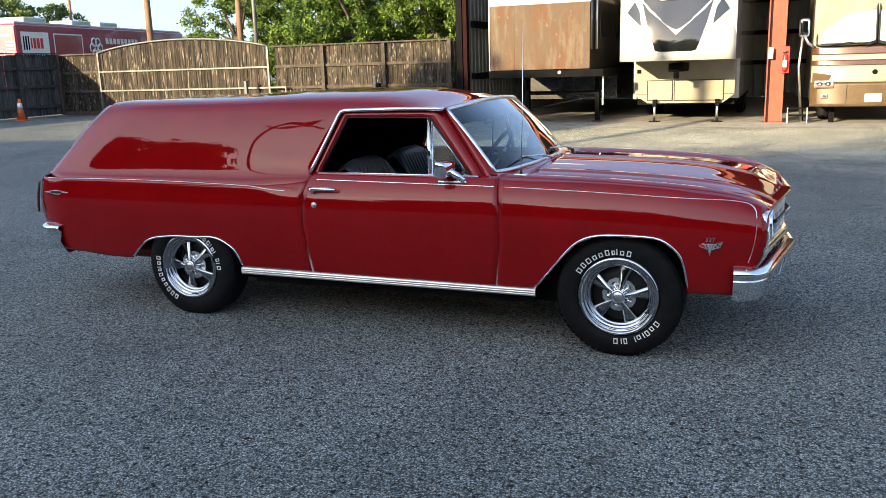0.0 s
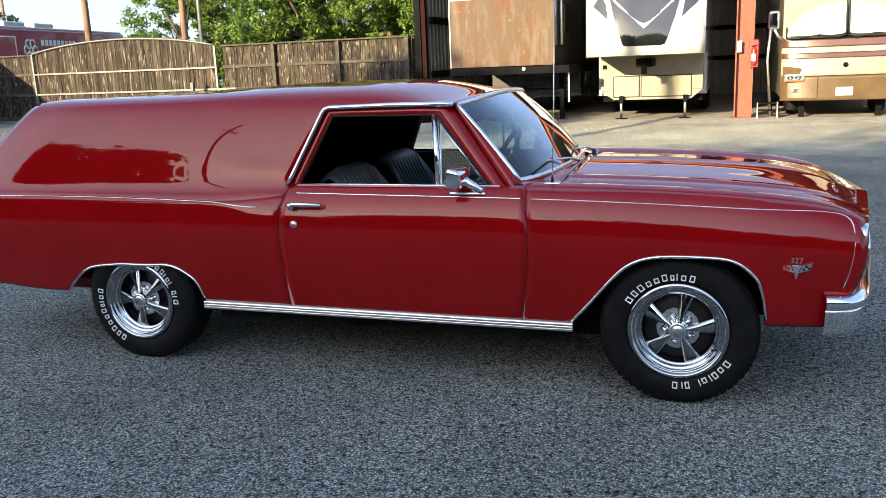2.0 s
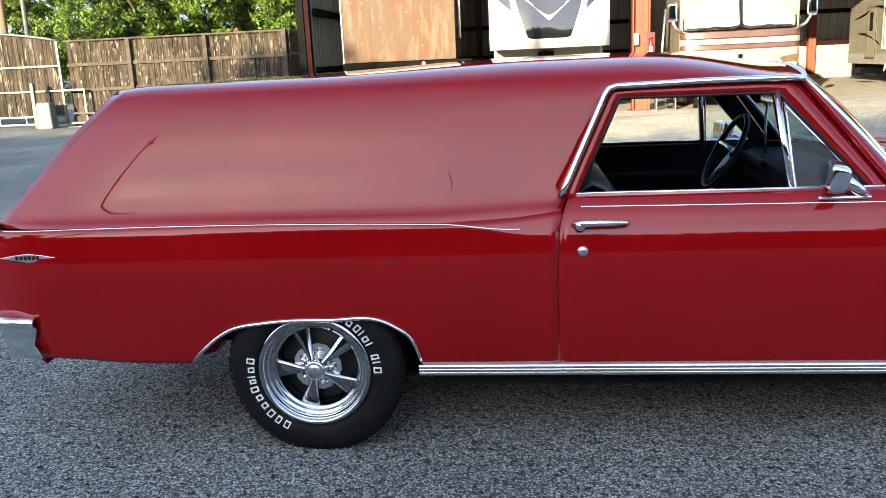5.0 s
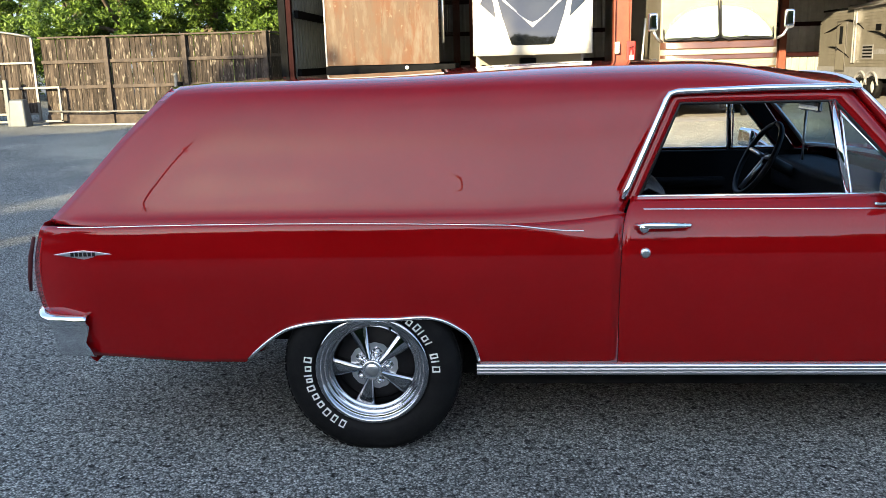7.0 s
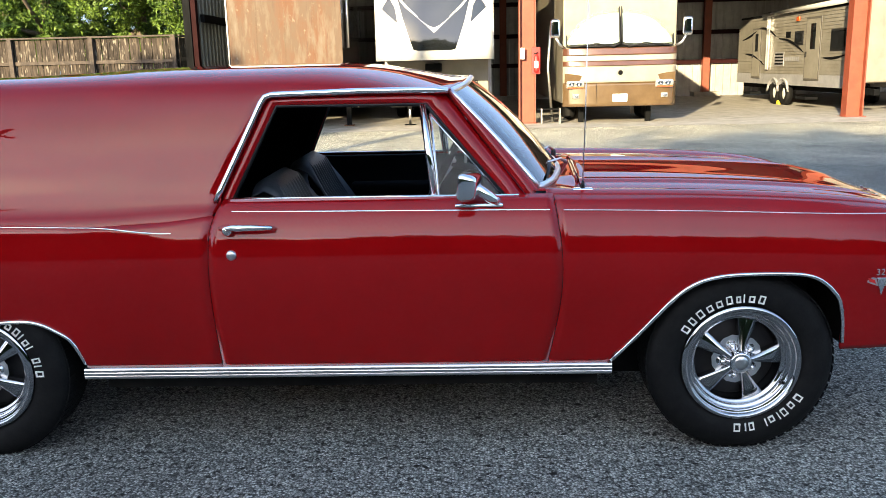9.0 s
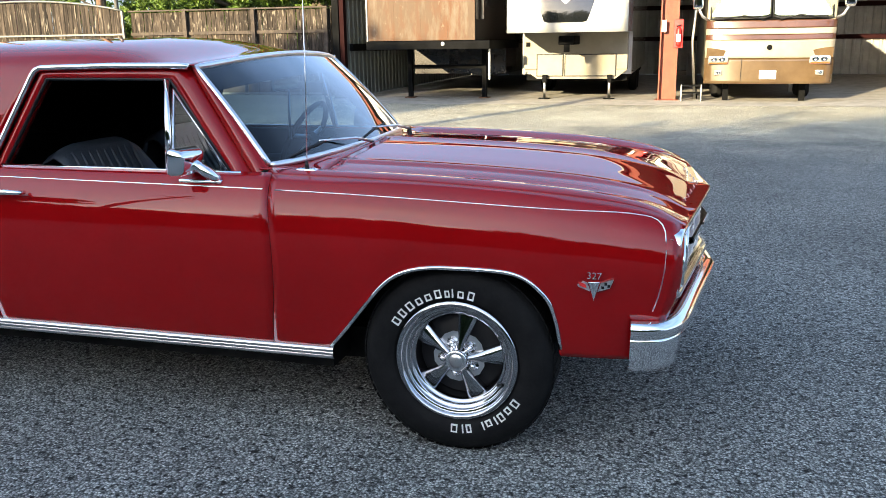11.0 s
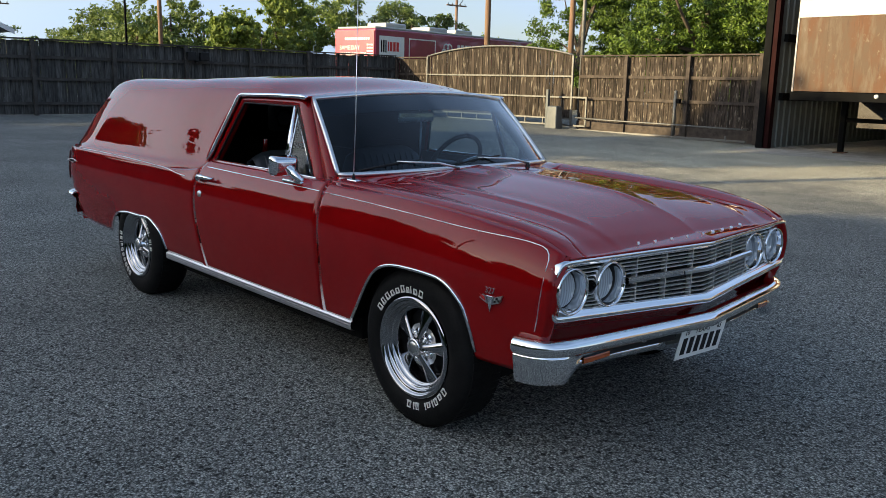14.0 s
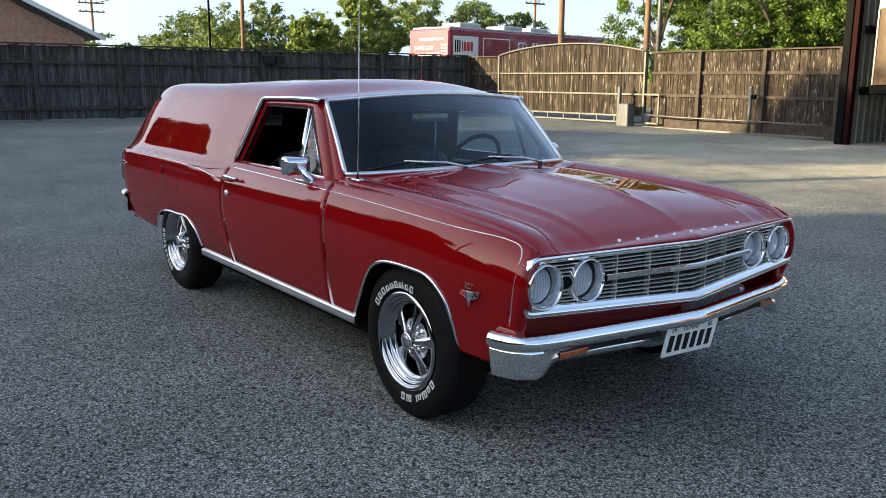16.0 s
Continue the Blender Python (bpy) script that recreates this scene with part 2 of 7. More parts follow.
def flecked(m, pale):
    """Pale upright flecks where the grain has lifted and bleached."""
    n, l = m.node_tree.nodes, m.node_tree.links
    p = n["Principled BSDF"]
    old = p.inputs["Base Color"].links[0].from_socket
    co, mp, ns, mr, mx, info, add = (n.new("ShaderNode" + k) for k in ("TexCoord", "Mapping", "TexNoise", "MapRange", "MixRGB", "ObjectInfo", "VectorMath"))
    mp.inputs["Scale"].default_value = (1.0, 1.0, 0.28)
    ns.inputs["Scale"].default_value, ns.inputs["Detail"].default_value = 17.0, 2.0
    mr.inputs[1].default_value, mr.inputs[2].default_value, mr.inputs[4].default_value = 0.60, 0.68, 0.85
    add.operation = "MULTIPLY_ADD"
    add.inputs[0].default_value, add.inputs[2].default_value = (1, 1, 1), (0, 0, 0)
    shift = n.new("ShaderNodeVectorMath")
    shift.operation = "SCALE"
    shift.inputs[0].default_value = (61.0, 17.0, 43.0)
    l.new(info.outputs["Random"], shift.inputs["Scale"])
    l.new(co.outputs["Object"], mp.inputs[0])
    l.new(mp.outputs[0], add.inputs[0])
    add.inputs[1].default_value = (1, 1, 1)
    l.new(shift.outputs[0], add.inputs[2])
    l.new(add.outputs[0], ns.inputs["Vector"])
    l.new(ns.outputs["Fac"], mr.inputs[0])
    l.new(mr.outputs[0], mx.inputs[0])
    l.new(old, mx.inputs[1])
    mx.inputs[2].default_value = (*pale, 1)
    l.new(mx.outputs[0], p.inputs["Base Color"])
    return m


def weathered_ply():
    """Bare sheeting: tan and rust-orange streaks running down, pale scuffs and dark runs."""
    m, n, l, p = nodes_of("weathered_plywood")
    co = n.new("ShaderNodeTexCoord")

    def layer(scale, stretch, lo, hi, detail=5.0):
        mp, ns, mr = n.new("ShaderNodeMapping"), n.new("ShaderNodeTexNoise"), n.new("ShaderNodeMapRange")
        mp.inputs["Scale"].default_value = stretch
        ns.inputs["Scale"].default_value, ns.inputs["Detail"].default_value, ns.inputs["Roughness"].default_value = scale, detail, 0.7
        mr.inputs[1].default_value, mr.inputs[2].default_value = lo, hi
        l.new(co.outputs["Object"], mp.inputs[0])
        l.new(mp.outputs[0], ns.inputs["Vector"])
        l.new(ns.outputs["Fac"], mr.inputs[0])
        return mr.outputs[0]

    out = None
    for colour, fac in (((0.072, 0.043, 0.024), None), ((0.082, 0.032, 0.010), layer(1.7, (1, 1, 0.35), 0.42, 0.60)), ((0.104, 0.080, 0.056), layer(2.6, (1.5, 1, 0.30), 0.50, 0.66, 9)), ((0.150, 0.125, 0.092), layer(7.5, (1, 1, 0.55), 0.60, 0.70, 9)), ((0.044, 0.019, 0.010), layer(5.0, (2.2, 1, 0.16), 0.60, 0.74, 8))):
        mx = n.new("ShaderNodeMixRGB")
        mx.inputs[2].default_value = (*colour, 1)
        if fac is None:
            mx.inputs[0].default_value = 1.0
        else:
            l.new(fac, mx.inputs[0])
            l.new(out, mx.inputs[1])
        out = mx.outputs[0]
    l.new(out, p.inputs["Base Color"])
    p.inputs["Roughness"].default_value = 0.75
    return m


M = dict(
    ground=asphalt(),
    red=paint("burgundy_paint", (0.205, 0.0019, 0.0030), (0.235, 0.0025, 0.0040)),
    chrome=varied("chrome", (0.80, 0.81, 0.83), (0.88, 0.88, 0.89), 5, 0.06, 1.0),
    satin=varied("satin_aluminium", (0.70, 0.70, 0.71), (0.80, 0.80, 0.80), 12, 0.3, 1.0),
    mag=varied("polished_mag_alloy", (0.36, 0.37, 0.39), (0.44, 0.45, 0.47), 9, 0.07, 1.0),
    rubber=varied("tyre_rubber", (0.0045, 0.0045, 0.005), (0.009, 0.009, 0.009), 20, 0.65, 0, 0.15, 90, spec=0.12),
    white_rubber=varied("white_tyre_lettering", (0.62, 0.61, 0.57), (0.78, 0.77, 0.73), 40, 0.6),
    black=varied("black_trim", (0.008, 0.008, 0.009), (0.016, 0.016, 0.017), 10, 0.5, spec=0.25),
    vinyl=varied("blue_grey_vinyl", (0.034, 0.039, 0.046), (0.055, 0.060, 0.070), 14, 0.55, 0, 0.2, 120),
    darkvinyl=varied("black_vinyl", (0.010, 0.010, 0.012), (0.014, 0.014, 0.016), 14, 0.6, 0, 0.2, 120, spec=0.15),
    under=varied("underbody", (0.005, 0.005, 0.005), (0.016, 0.015, 0.014), 7, 0.9, spec=0.05),
    ws=glass("windscreen_glass", (0.30, 0.42, 0.50), 1.1),
    clear=glass("clear_glass", (0.72, 0.77, 0.77), 0.55),
    dark_glass=glass("dark_glass", (0.05, 0.055, 0.06)),
    lens=glass("headlamp_glass", (0.90, 0.92, 0.93)),
    amber=varied("amber_lens", (0.35, 0.06, 0.012), (0.45, 0.09, 0.02), 30, 0.2, coat=1.0),
    white=plain("white_enamel", (0.72, 0.72, 0.70), 0.4),
    wood=flecked(varied("weathered_cedar", (0.011, 0.0085, 0.0070), (0.072, 0.056, 0.044), 8, 0.85, 0, 0.6, 40, (2.2, 2.2, 0.30), per_object=0.45, contrast=(0.38, 0.68), spec=0.2), (0.18, 0.158, 0.128)),
    wood_dark=varied("grey_weathered_rail", (0.026, 0.019, 0.015), (0.070, 0.053, 0.041), 6, 0.85, 0, 0.4, 40, (1, 1, 1)),
    galv=varied("galvanised_steel", (0.10, 0.10, 0.096), (0.16, 0.16, 0.152), 9, 0.5, 0.4),
    ply=weathered_ply(),
    steel_red=varied("red_oxide_steel", (0.155, 0.030, 0.013), (0.21, 0.046, 0.021), 4, 0.6, 0, 0.2, 40),
    # maroon and black steel lowered further, the shed corner's shade put into the colour
    steel_dark=varied("shaded_maroon_steel", (0.012, 0.0028, 0.0032), (0.020, 0.005, 0.0055), 4, 0.7, spec=0.06),
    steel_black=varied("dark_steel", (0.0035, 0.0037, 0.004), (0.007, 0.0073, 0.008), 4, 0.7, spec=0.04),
    sheet=varied("ribbed_metal_sheet", (0.25, 0.25, 0.235), (0.34, 0.335, 0.315), 2, 0.5, 0.2),
    sheet_dark=varied("green_grey_metal_sheet", (0.12, 0.14, 0.14), (0.17, 0.19, 0.19), 2, 0.45, 0.2),
    concrete=varied("concrete", (0.22, 0.205, 0.18), (0.34, 0.32, 0.285), 3, 0.85, 0, 0.4, 50),
    cream=varied("cream_gelcoat", (0.22, 0.20, 0.15), (0.27, 0.245, 0.195), 2, 0.28, coat=0.6),
    gelwhite=varied("white_gelcoat", (0.36, 0.36, 0.345), (0.42, 0.42, 0.405), 2, 0.25, coat=0.7),
    grey=varied("grey_graphic", (0.20, 0.20, 0.21), (0.28, 0.28, 0.29), 3, 0.3, coat=0.5),
    gold=varied("gold_brown_gelcoat", (0.072, 0.044, 0.020), (0.100, 0.064, 0.031), 2, 0.25, coat=0.8),
    brown=varied("brown_stripe", (0.055, 0.021, 0.011), (0.085, 0.034, 0.018), 2, 0.3, coat=0.7),
    beige=varied("beige_aluminium_siding", (0.15, 0.138, 0.115), (0.20, 0.188, 0.16), 2, 0.5),
    magenta=varied("magenta_coach_paint", (0.22, 0.014, 0.055), (0.27, 0.02, 0.07), 2, 0.3, coat=0.6),
    pink=varied("pink_coach_paint", (0.38, 0.02, 0.055), (0.44, 0.03, 0.075), 2, 0.35, coat=0.5),
    brick=varied("red_brick", (0.30, 0.13, 0.08), (0.48, 0.26, 0.17), 7, 0.85, 0, 0.3, 60, per_object=0.25),
    bark=varied("bark", (0.05, 0.038, 0.028), (0.11, 0.085, 0.06), 8, 0.9, 0, 0.6, 30, (1, 1, 0.3)),
    pole=varied("creosoted_pole", (0.13, 0.075, 0.045), (0.22, 0.14, 0.09), 6, 0.85, 0, 0.4, 30, (1, 1, 0.15)),
    orange=varied("orange_plastic", (0.55, 0.10, 0.02), (0.65, 0.14, 0.03), 6, 0.5),
    signred=plain("red_sign_paint", (0.55, 0.02, 0.02), 0.4),
    utility=varied("grey_utility_box", (0.06, 0.07, 0.075), (0.09, 0.10, 0.105), 5, 0.5),
    shingle=varied("grey_shingle", (0.18, 0.18, 0.18), (0.28, 0.28, 0.28), 12, 0.8),
)


def leaf_material(name, a, b):
    m, n, l, p = nodes_of(name)
    geo = n.new("ShaderNodeNewGeometry")
    ramp = n.new("ShaderNodeValToRGB")
    ramp.color_ramp.elements[0].color, ramp.color_ramp.elements[1].color = (*a, 1), (*b, 1)
    l.new(geo.outputs["Random Per Island"], ramp.inputs[0])
    l.new(ramp.outputs[0], p.inputs["Base Color"])
    p.inputs["Roughness"].default_value = 0.55
    tl, mx = n.new("ShaderNodeBsdfTranslucent"), n.new("ShaderNodeMixShader")
    l.new(ramp.outputs[0], tl.inputs[0])
    mx.inputs[0].default_value = 0.3
    l.new(p.outputs[0], mx.inputs[1])
    l.new(tl.outputs[0], mx.inputs[2])
    l.new(mx.outputs[0], n["Material Output"].inputs[0])
    return m


M["leaf"] = leaf_material("oak_leaves", (0.020, 0.050, 0.006), (0.150, 0.235, 0.026))
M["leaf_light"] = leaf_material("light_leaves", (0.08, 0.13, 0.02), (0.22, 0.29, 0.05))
# lifted, paler green: the haze of distance is mixed into the leaf colour
M["leaf_hazed"] = leaf_material("hazed_distant_leaves", (0.070, 0.105, 0.028), (0.22, 0.29, 0.075))
M["leaf_dark"] = leaf_material("dark_leaves", (0.025, 0.05, 0.012), (0.07, 0.11, 0.025))


# ---- mesh helpers ----
def spline(xs, ys):
    """A natural cubic spline through the points, held straight beyond the ends."""
    xs, ys = np.array(xs, float), np.array(ys, float)
    n, h = len(xs), np.diff(xs)
    a, b = np.eye(n), np.zeros(n)
    for i in range(1, n - 1):
        a[i, i - 1 : i + 2] = h[i - 1], 2 * (h[i - 1] + h[i]), h[i]
        b[i] = 6 * ((ys[i + 1] - ys[i]) / h[i] - (ys[i] - ys[i - 1]) / h[i - 1])
    k = np.linalg.solve(a, b)

    def value(x):
        x = min(max(float(x), xs[0]), xs[-1])
        i = min(max(int(np.searchsorted(xs, x)) - 1, 0), n - 2)
        u, v = xs[i + 1] - x, x - xs[i]
        return float((k[i] * u**3 + k[i + 1] * v**3) / (6 * h[i]) + (ys[i] / h[i] - k[i] * h[i] / 6) * u + (ys[i + 1] / h[i] - k[i + 1] * h[i] / 6) * v)

    return value


def mesh_of(name, verts, faces, material, smooth=False):
    me = bpy.data.meshes.new(name)
    me.from_pydata([tuple(v) for v in verts], [], faces)
    me.materials.append(material)
    if smooth:
        me.polygons.foreach_set("use_smooth", [True] * len(me.polygons))
    me.update()
    return me


def place(name, me, parent=None, label=""):
    ob = new(name, me)
    if parent is not None:
        ob.parent = parent
    return tagged(ob, label)


def part(name, bm, material, parent=None, label="", smooth=False, bevel=0.0):
    me = bpy.data.meshes.new(name)
    bm.to_mesh(me)
    bm.free()
    me.materials.append(material)
    if smooth:
        me.polygons.foreach_set("use_smooth", [True] * len(me.polygons))
    ob = place(name, me, parent, label)
    if bevel:
        mod = ob.modifiers.new("edge", "BEVEL")
        mod.width, mod.segments, mod.limit_method, mod.angle_limit = bevel, 2, "ANGLE", radians(40)
        me.polygons.foreach_set("use_smooth", [True] * len(me.polygons))
        ob.modifiers.new("normals", "WEIGHTED_NORMAL")
    return ob


def thing(name, label, category, group="", kind="", at=(0, 0, 0)):
    ob = new(name)
    ob.location = at
    return tagged(ob, label, category, group, kind)


def add_box(bm, x0, x1, y0, y1, z0, z1, m=None):
    vs = [bm.verts.new((x, y, z)) for x in (x0, x1) for y in (y0, y1) for z in (z0, z1)]
    for f in ((0, 1, 3, 2), (4, 6, 7, 5), (0, 4, 5, 1), (2, 3, 7, 6), (0, 2, 6, 4), (1, 5, 7, 3)):
        bm.faces.new([vs[i] for i in f])
    if m is not None:
        bmesh.ops.transform(bm, matrix=m, verts=vs)
    return vs


def box(name, x0, x1, y0, y1, z0, z1, material, parent=None, label="", bevel=0.0, m=None):
    bm = bmesh.new()
    add_box(bm, x0, x1, y0, y1, z0, z1, m)
    return part(name, bm, material, parent, label, bevel=bevel)


def grid(name, rows, material, parent=None, label="", smooth=True, thick=0.0, closed=False, holes=None):
    """A sheet through rows of points; closed joins each row's end to its start."""
    nr, nc = len(rows), len(rows[0])
    verts = [p for r in rows for p in r]
    faces = []
    for i in range(nr - 1):
        for j in range(nc if closed else nc - 1):
            k = (j + 1) % nc
            if holes and holes(i, j):
                continue
            faces.append((i * nc + j, i * nc + k, (i + 1) * nc + k, (i + 1) * nc + j))
    ob = place(name, mesh_of(name, verts, faces, material, smooth), parent, label)
    if thick:
        mod = ob.modifiers.new("sheet", "SOLIDIFY")
        mod.thickness, mod.offset = thick, 0.0
    return ob


def tube_mesh(name, points, radius, material, sides=8, caps=True):
    """A round bar along a line of points; radius may be a list."""
    pts = [Vector(p) for p in points]
    rad = radius if isinstance(radius, (list, tuple)) else [radius] * len(pts)
    verts, faces, up = [], [], Vector((0, 0, 1))
    for i, p in enumerate(pts):
        d = (pts[min(i + 1, len(pts) - 1)] - pts[max(i - 1, 0)]).normalized()
        a = d.cross(up if abs(d.z) < 0.95 else Vector((0, 1, 0))).normalized()
        b = d.cross(a)
        for k in range(sides):
            t = 2 * math.pi * k / sides
            verts.append(p + rad[i] * (math.cos(t) * a + math.sin(t) * b))
    for i in range(len(pts) - 1):
        for k in range(sides):
            j = (k + 1) % sides
            faces.append((i * sides + k, i * sides + j, (i + 1) * sides + j, (i + 1) * sides + k))
    if caps:
        faces += [tuple(range(sides))[::-1], tuple(range(len(verts) - sides, len(verts)))]
    return mesh_of(name, verts, faces, material, True)


def tube(name, points, radius, material, parent=None, label="", sides=8):
    return place(name, tube_mesh(name, points, radius, material, sides), parent, label)


def lathe(name, profile, material, parent=None, label="", sides=48, axis="y"):
    """Turns (radius, height) about the axis."""
    rows = []
    for r, h in profile:
        row = []
        for k in range(sides):
            t = 2 * math.pi * k / sides
            c, s = r * math.cos(t), r * math.sin(t)
            row.append((c, h, s) if axis == "y" else (c, s, h))
        rows.append(row)
    return grid(name, rows, material, parent, label, closed=True)


def prism(name, outline, depth, material, parent=None, label="", bevel=0.0, m=None):
    """An outline in x, z, made depth deep along y."""
    bm = bmesh.new()
    a = [bm.verts.new((x, 0, z)) for x, z in outline]
    b = [bm.verts.new((x, depth, z)) for x, z in outline]
    bm.faces.new(a)
    bm.faces.new(b[::-1])
    for i in range(len(a)):
        j = (i + 1) % len(a)
        bm.faces.new((a[i], b[i], b[j], a[j]))
    bmesh.ops.recalc_face_normals(bm, faces=bm.faces)
    if m is not None:
        bmesh.ops.transform(bm, matrix=m, verts=bm.verts)
    return part(name, bm, material, parent, label, bevel=bevel)


def smooth01(a, b, x):
    t = min(max((x - a) / (b - a), 0.0), 1.0)
    return t * t * (3 - 2 * t)


# ---- ground ----
def ground_z(x, y):
    """The lot rises gently towards the long fence."""
    return 0.24 * min(max((-8.0 - x) / 16.0, 0.0), 1.0)


def build_ground():
    xs = [-900, -400, -160, -80, -50, -36, -24, -20, -16, -12, -8, -4, 0, 4, 8, 16, 30, 60, 160, 400, 900]
    ys = [-900, -400, -160, -80, -40, -20, -8, 0, 8, 16, 24, 40, 80, 160, 400, 900]
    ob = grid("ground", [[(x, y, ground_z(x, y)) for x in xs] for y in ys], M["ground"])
    tagged(ob, "grey chip-seal paved lot with worn stone chips", "ground", kind="structure")


build_ground()

FY, FX, FT = 18.05, -23.7, 2.36     # long fence line, side fence line, fence top


def picket_mesh(w, h, lean):
    """A cedar picket with dog-eared top, base at its origin."""
    d = 0.018
    o = [(-w / 2, 0), (w / 2, 0), (w / 2, h - 0.02), (w / 2 - 0.015, h), (-w / 2 + 0.015, h), (-w / 2, h - 0.02)]
    vs = [(x, y, z) for y in (-d / 2, d / 2) for x, z in o]
    n = len(o)
    fs = [tuple(range(n)), tuple(range(2 * n - 1, n - 1, -1))] + [(i, i + n, (i + 1) % n + n, (i + 1) % n) for i in range(n)]
    return mesh_of("picket", vs, fs, M["wood"])


def build_long_fence():
    rnd = random.Random(4)
    fence = thing("fence", "weathered brown cedar picket fence with posts and rails", "fence", kind="structure", at=(0, FY, 0))
    spans = [(FX, -21.75), (-14.55, -8.45)]
    meshes = [picket_mesh(w, FT - 0.1, 0) for w in (0.128, 0.134, 0.139)]
    for x0, x1 in spans:
        x = x0 + 0.07
        while x < x1:
            p = place("picket", rnd.choice(meshes), fence)
            p.location = (x, 0.02 + rnd.uniform(0, 0.016), ground_z(x, FY) * 0.3 + 0.03 + rnd.uniform(-0.015, 0.015))
            p.rotation_euler = (0, rnd.uniform(-0.006, 0.006), rnd.uniform(-0.03, 0.03))
            p.scale = (1, 1, (FT - 0.05 - p.location.z) / (FT - 0.1))
            x += rnd.uniform(0.138, 0.148)
        for z in (1.02, 1.68):
            box("rail", x0, x1, -0.04, 0.0, z, z + 0.085, M["wood_dark"], fence)
        box("cap", x0, x1, -0.09, 0.07, FT - 0.03, FT + 0.01, M["wood_dark"], fence)
        box("kickboard", x0, x1, -0.045, -0.012, 0.02, 0.36, M["wood_dark"], fence)
    for x in (-23.6, -12.75, -10.64, -8.5):
        box("post", x - 0.055, x + 0.055, -0.11, -0.042, 0, FT - 0.035, M["wood_dark"], fence, bevel=0.006)
    # short return towards the shed
    bm = bmesh.new()
    y = 0.1
    while y < 2.6:
        add_box(bm, -8.46, -8.44, y, y + 0.135, 0.05, FT - 0.06)
        y += 0.142
    part("return_panel", bm, M["wood"], fence)
    for z in (0.32, 1.72):
        box("rail", -8.43, -8.39, 0.06, 2.6, z, z + 0.085, M["wood_dark"], fence)
    box("cap", -8.52, -8.38, 0.08, 2.6, FT - 0.03, FT + 0.01, M["wood_dark"], fence)


def build_gate():
    rnd = random.Random(6)
    x0, x1, y = -21.6, -14.65, FY - 0.22
    gate = thing("sliding_gate", "wide arched cedar gate in a pale galvanised steel frame", "gate", kind="structure", at=(0, y, 0))

    def top(x):
        u = (x - x0) / (x1 - x0)
        return 2.37 + 0.33 * (1 - (2 * u - 1) ** 2) ** 0.9

    base = [picket_mesh(w, 1.0, 0) for w in (0.128, 0.134)]
    x = x0 + 0.09
    while x < x1 - 0.05:
        p = place("picket", rnd.choice(base), gate)
        p.location = (x, 0.055 + rnd.uniform(0, 0.014), 0.40)
        p.rotation_euler = (0, rnd.uniform(-0.005, 0.005), rnd.uniform(-0.03, 0.03))
        p.scale = (1, 1, top(x) - 0.42)
        x += rnd.uniform(0.138, 0.146)
    n = 24
    tube("top_tube", [(x0 + (x1 - x0) * i / n, 0, top(x0 + (x1 - x0) * i / n)) for i in range(n + 1)], 0.032, M["galv"], gate)
    for x in (x0, x1):
        box("upright", x - 0.03, x + 0.03, -0.03, 0.03, 0.16, 2.36, M["galv"], gate)
    for z in (1.72, 1.07, 0.40, 0.20):
        box("cross_tube", x0, x1, -0.025, 0.025, z - 0.025, z + 0.025, M["galv"], gate)
    for i in range(9):
        x = x0 + (x1 - x0) * (i + 0.5) / 9
        box("strut", x - 0.02, x + 0.02, -0.02, 0.02, 0.225, 0.375, M["galv"], gate)
    box("tail_tube", x1, x1 + 0.62, -0.025, 0.025, 1.05, 1.10, M["galv"], gate)
    box("tail_upright", x1 + 0.57, x1 + 0.62, -0.025, 0.025, 0.2, 1.05, M["galv"], gate)
    box("tail_foot", x1, x1 + 0.62, -0.025, 0.025, 0.175, 0.225, M["galv"], gate)
    for x in (x0 + 1.2, -18.1, x1 - 0.6):
        bm = bmesh.new()
        bmesh.ops.create_cone(bm, cap_ends=True, segments=16, radius1=0.07, radius2=0.07, depth=0.03, matrix=pose(x, 0, 0.17, 90))
        part("roller", bm, M["steel_black"], gate)
    # operator box, rail on the ground, bollard
    op = thing("gate_operator", "grey plastic gate motor housing beside the sliding gate", "gate motor", at=(-14.95, y - 0.45, 0.08))
    bm = bmesh.new()
    add_box(bm, -0.24, 0.24, -0.18, 0.18, 0.0, 0.72)
    for v in bm.verts:
        if v.co.z > 0.5:
            v.co.x *= 0.82
            v.co.y *= 0.75
    part("housing", bm, M["utility"], op, bevel=0.05)
    box("base_plate", -0.27, 0.27, -0.2, 0.2, -0.08, 0.0, M["concrete"], op)
    box("mast", -0.34, -0.24, -0.05, 0.05, -0.06, 1.22, M["utility"], op, bevel=0.01)
    track = thing("gate_track", "low steel track on short posts along the fence foot", "rail", at=(0, y - 0.12, 0))
    box("track_rail", -14.6, -8.6, -0.02, 0.02, 0.06, 0.11, M["galv"], track)
    for x in (-14.0, -12.6, -11.6, -10.0, -9.2):
        box("track_post", x - 0.02, x + 0.02, -0.018, 0.018, 0.0, 0.2 if x == -9.2 else 0.058, M["galv"], track)
    tube("guide_pipe", [(-14.35, 0, 0.46), (-13.2, 0, 0.43), (-10.9, 0, 0.42), (-8.6, 0, 0.40)], 0.024, M["galv"], track, sides=10)
    for x in (-12.75, -8.7):
        box("pipe_bracket", x - 0.015, x + 0.015, -0.01, 0.24, 0.40, 0.43, M["galv"], track)
    bol = thing("gate_post", "pale galvanised steel pipe post by the fence", "post", at=(-10.85, FY - 0.3, 0))
    tube("pipe", [(0, 0, 0), (0, 0, 1.32)], 0.05, M["galv"], bol, sides=14)
    bm = bmesh.new()
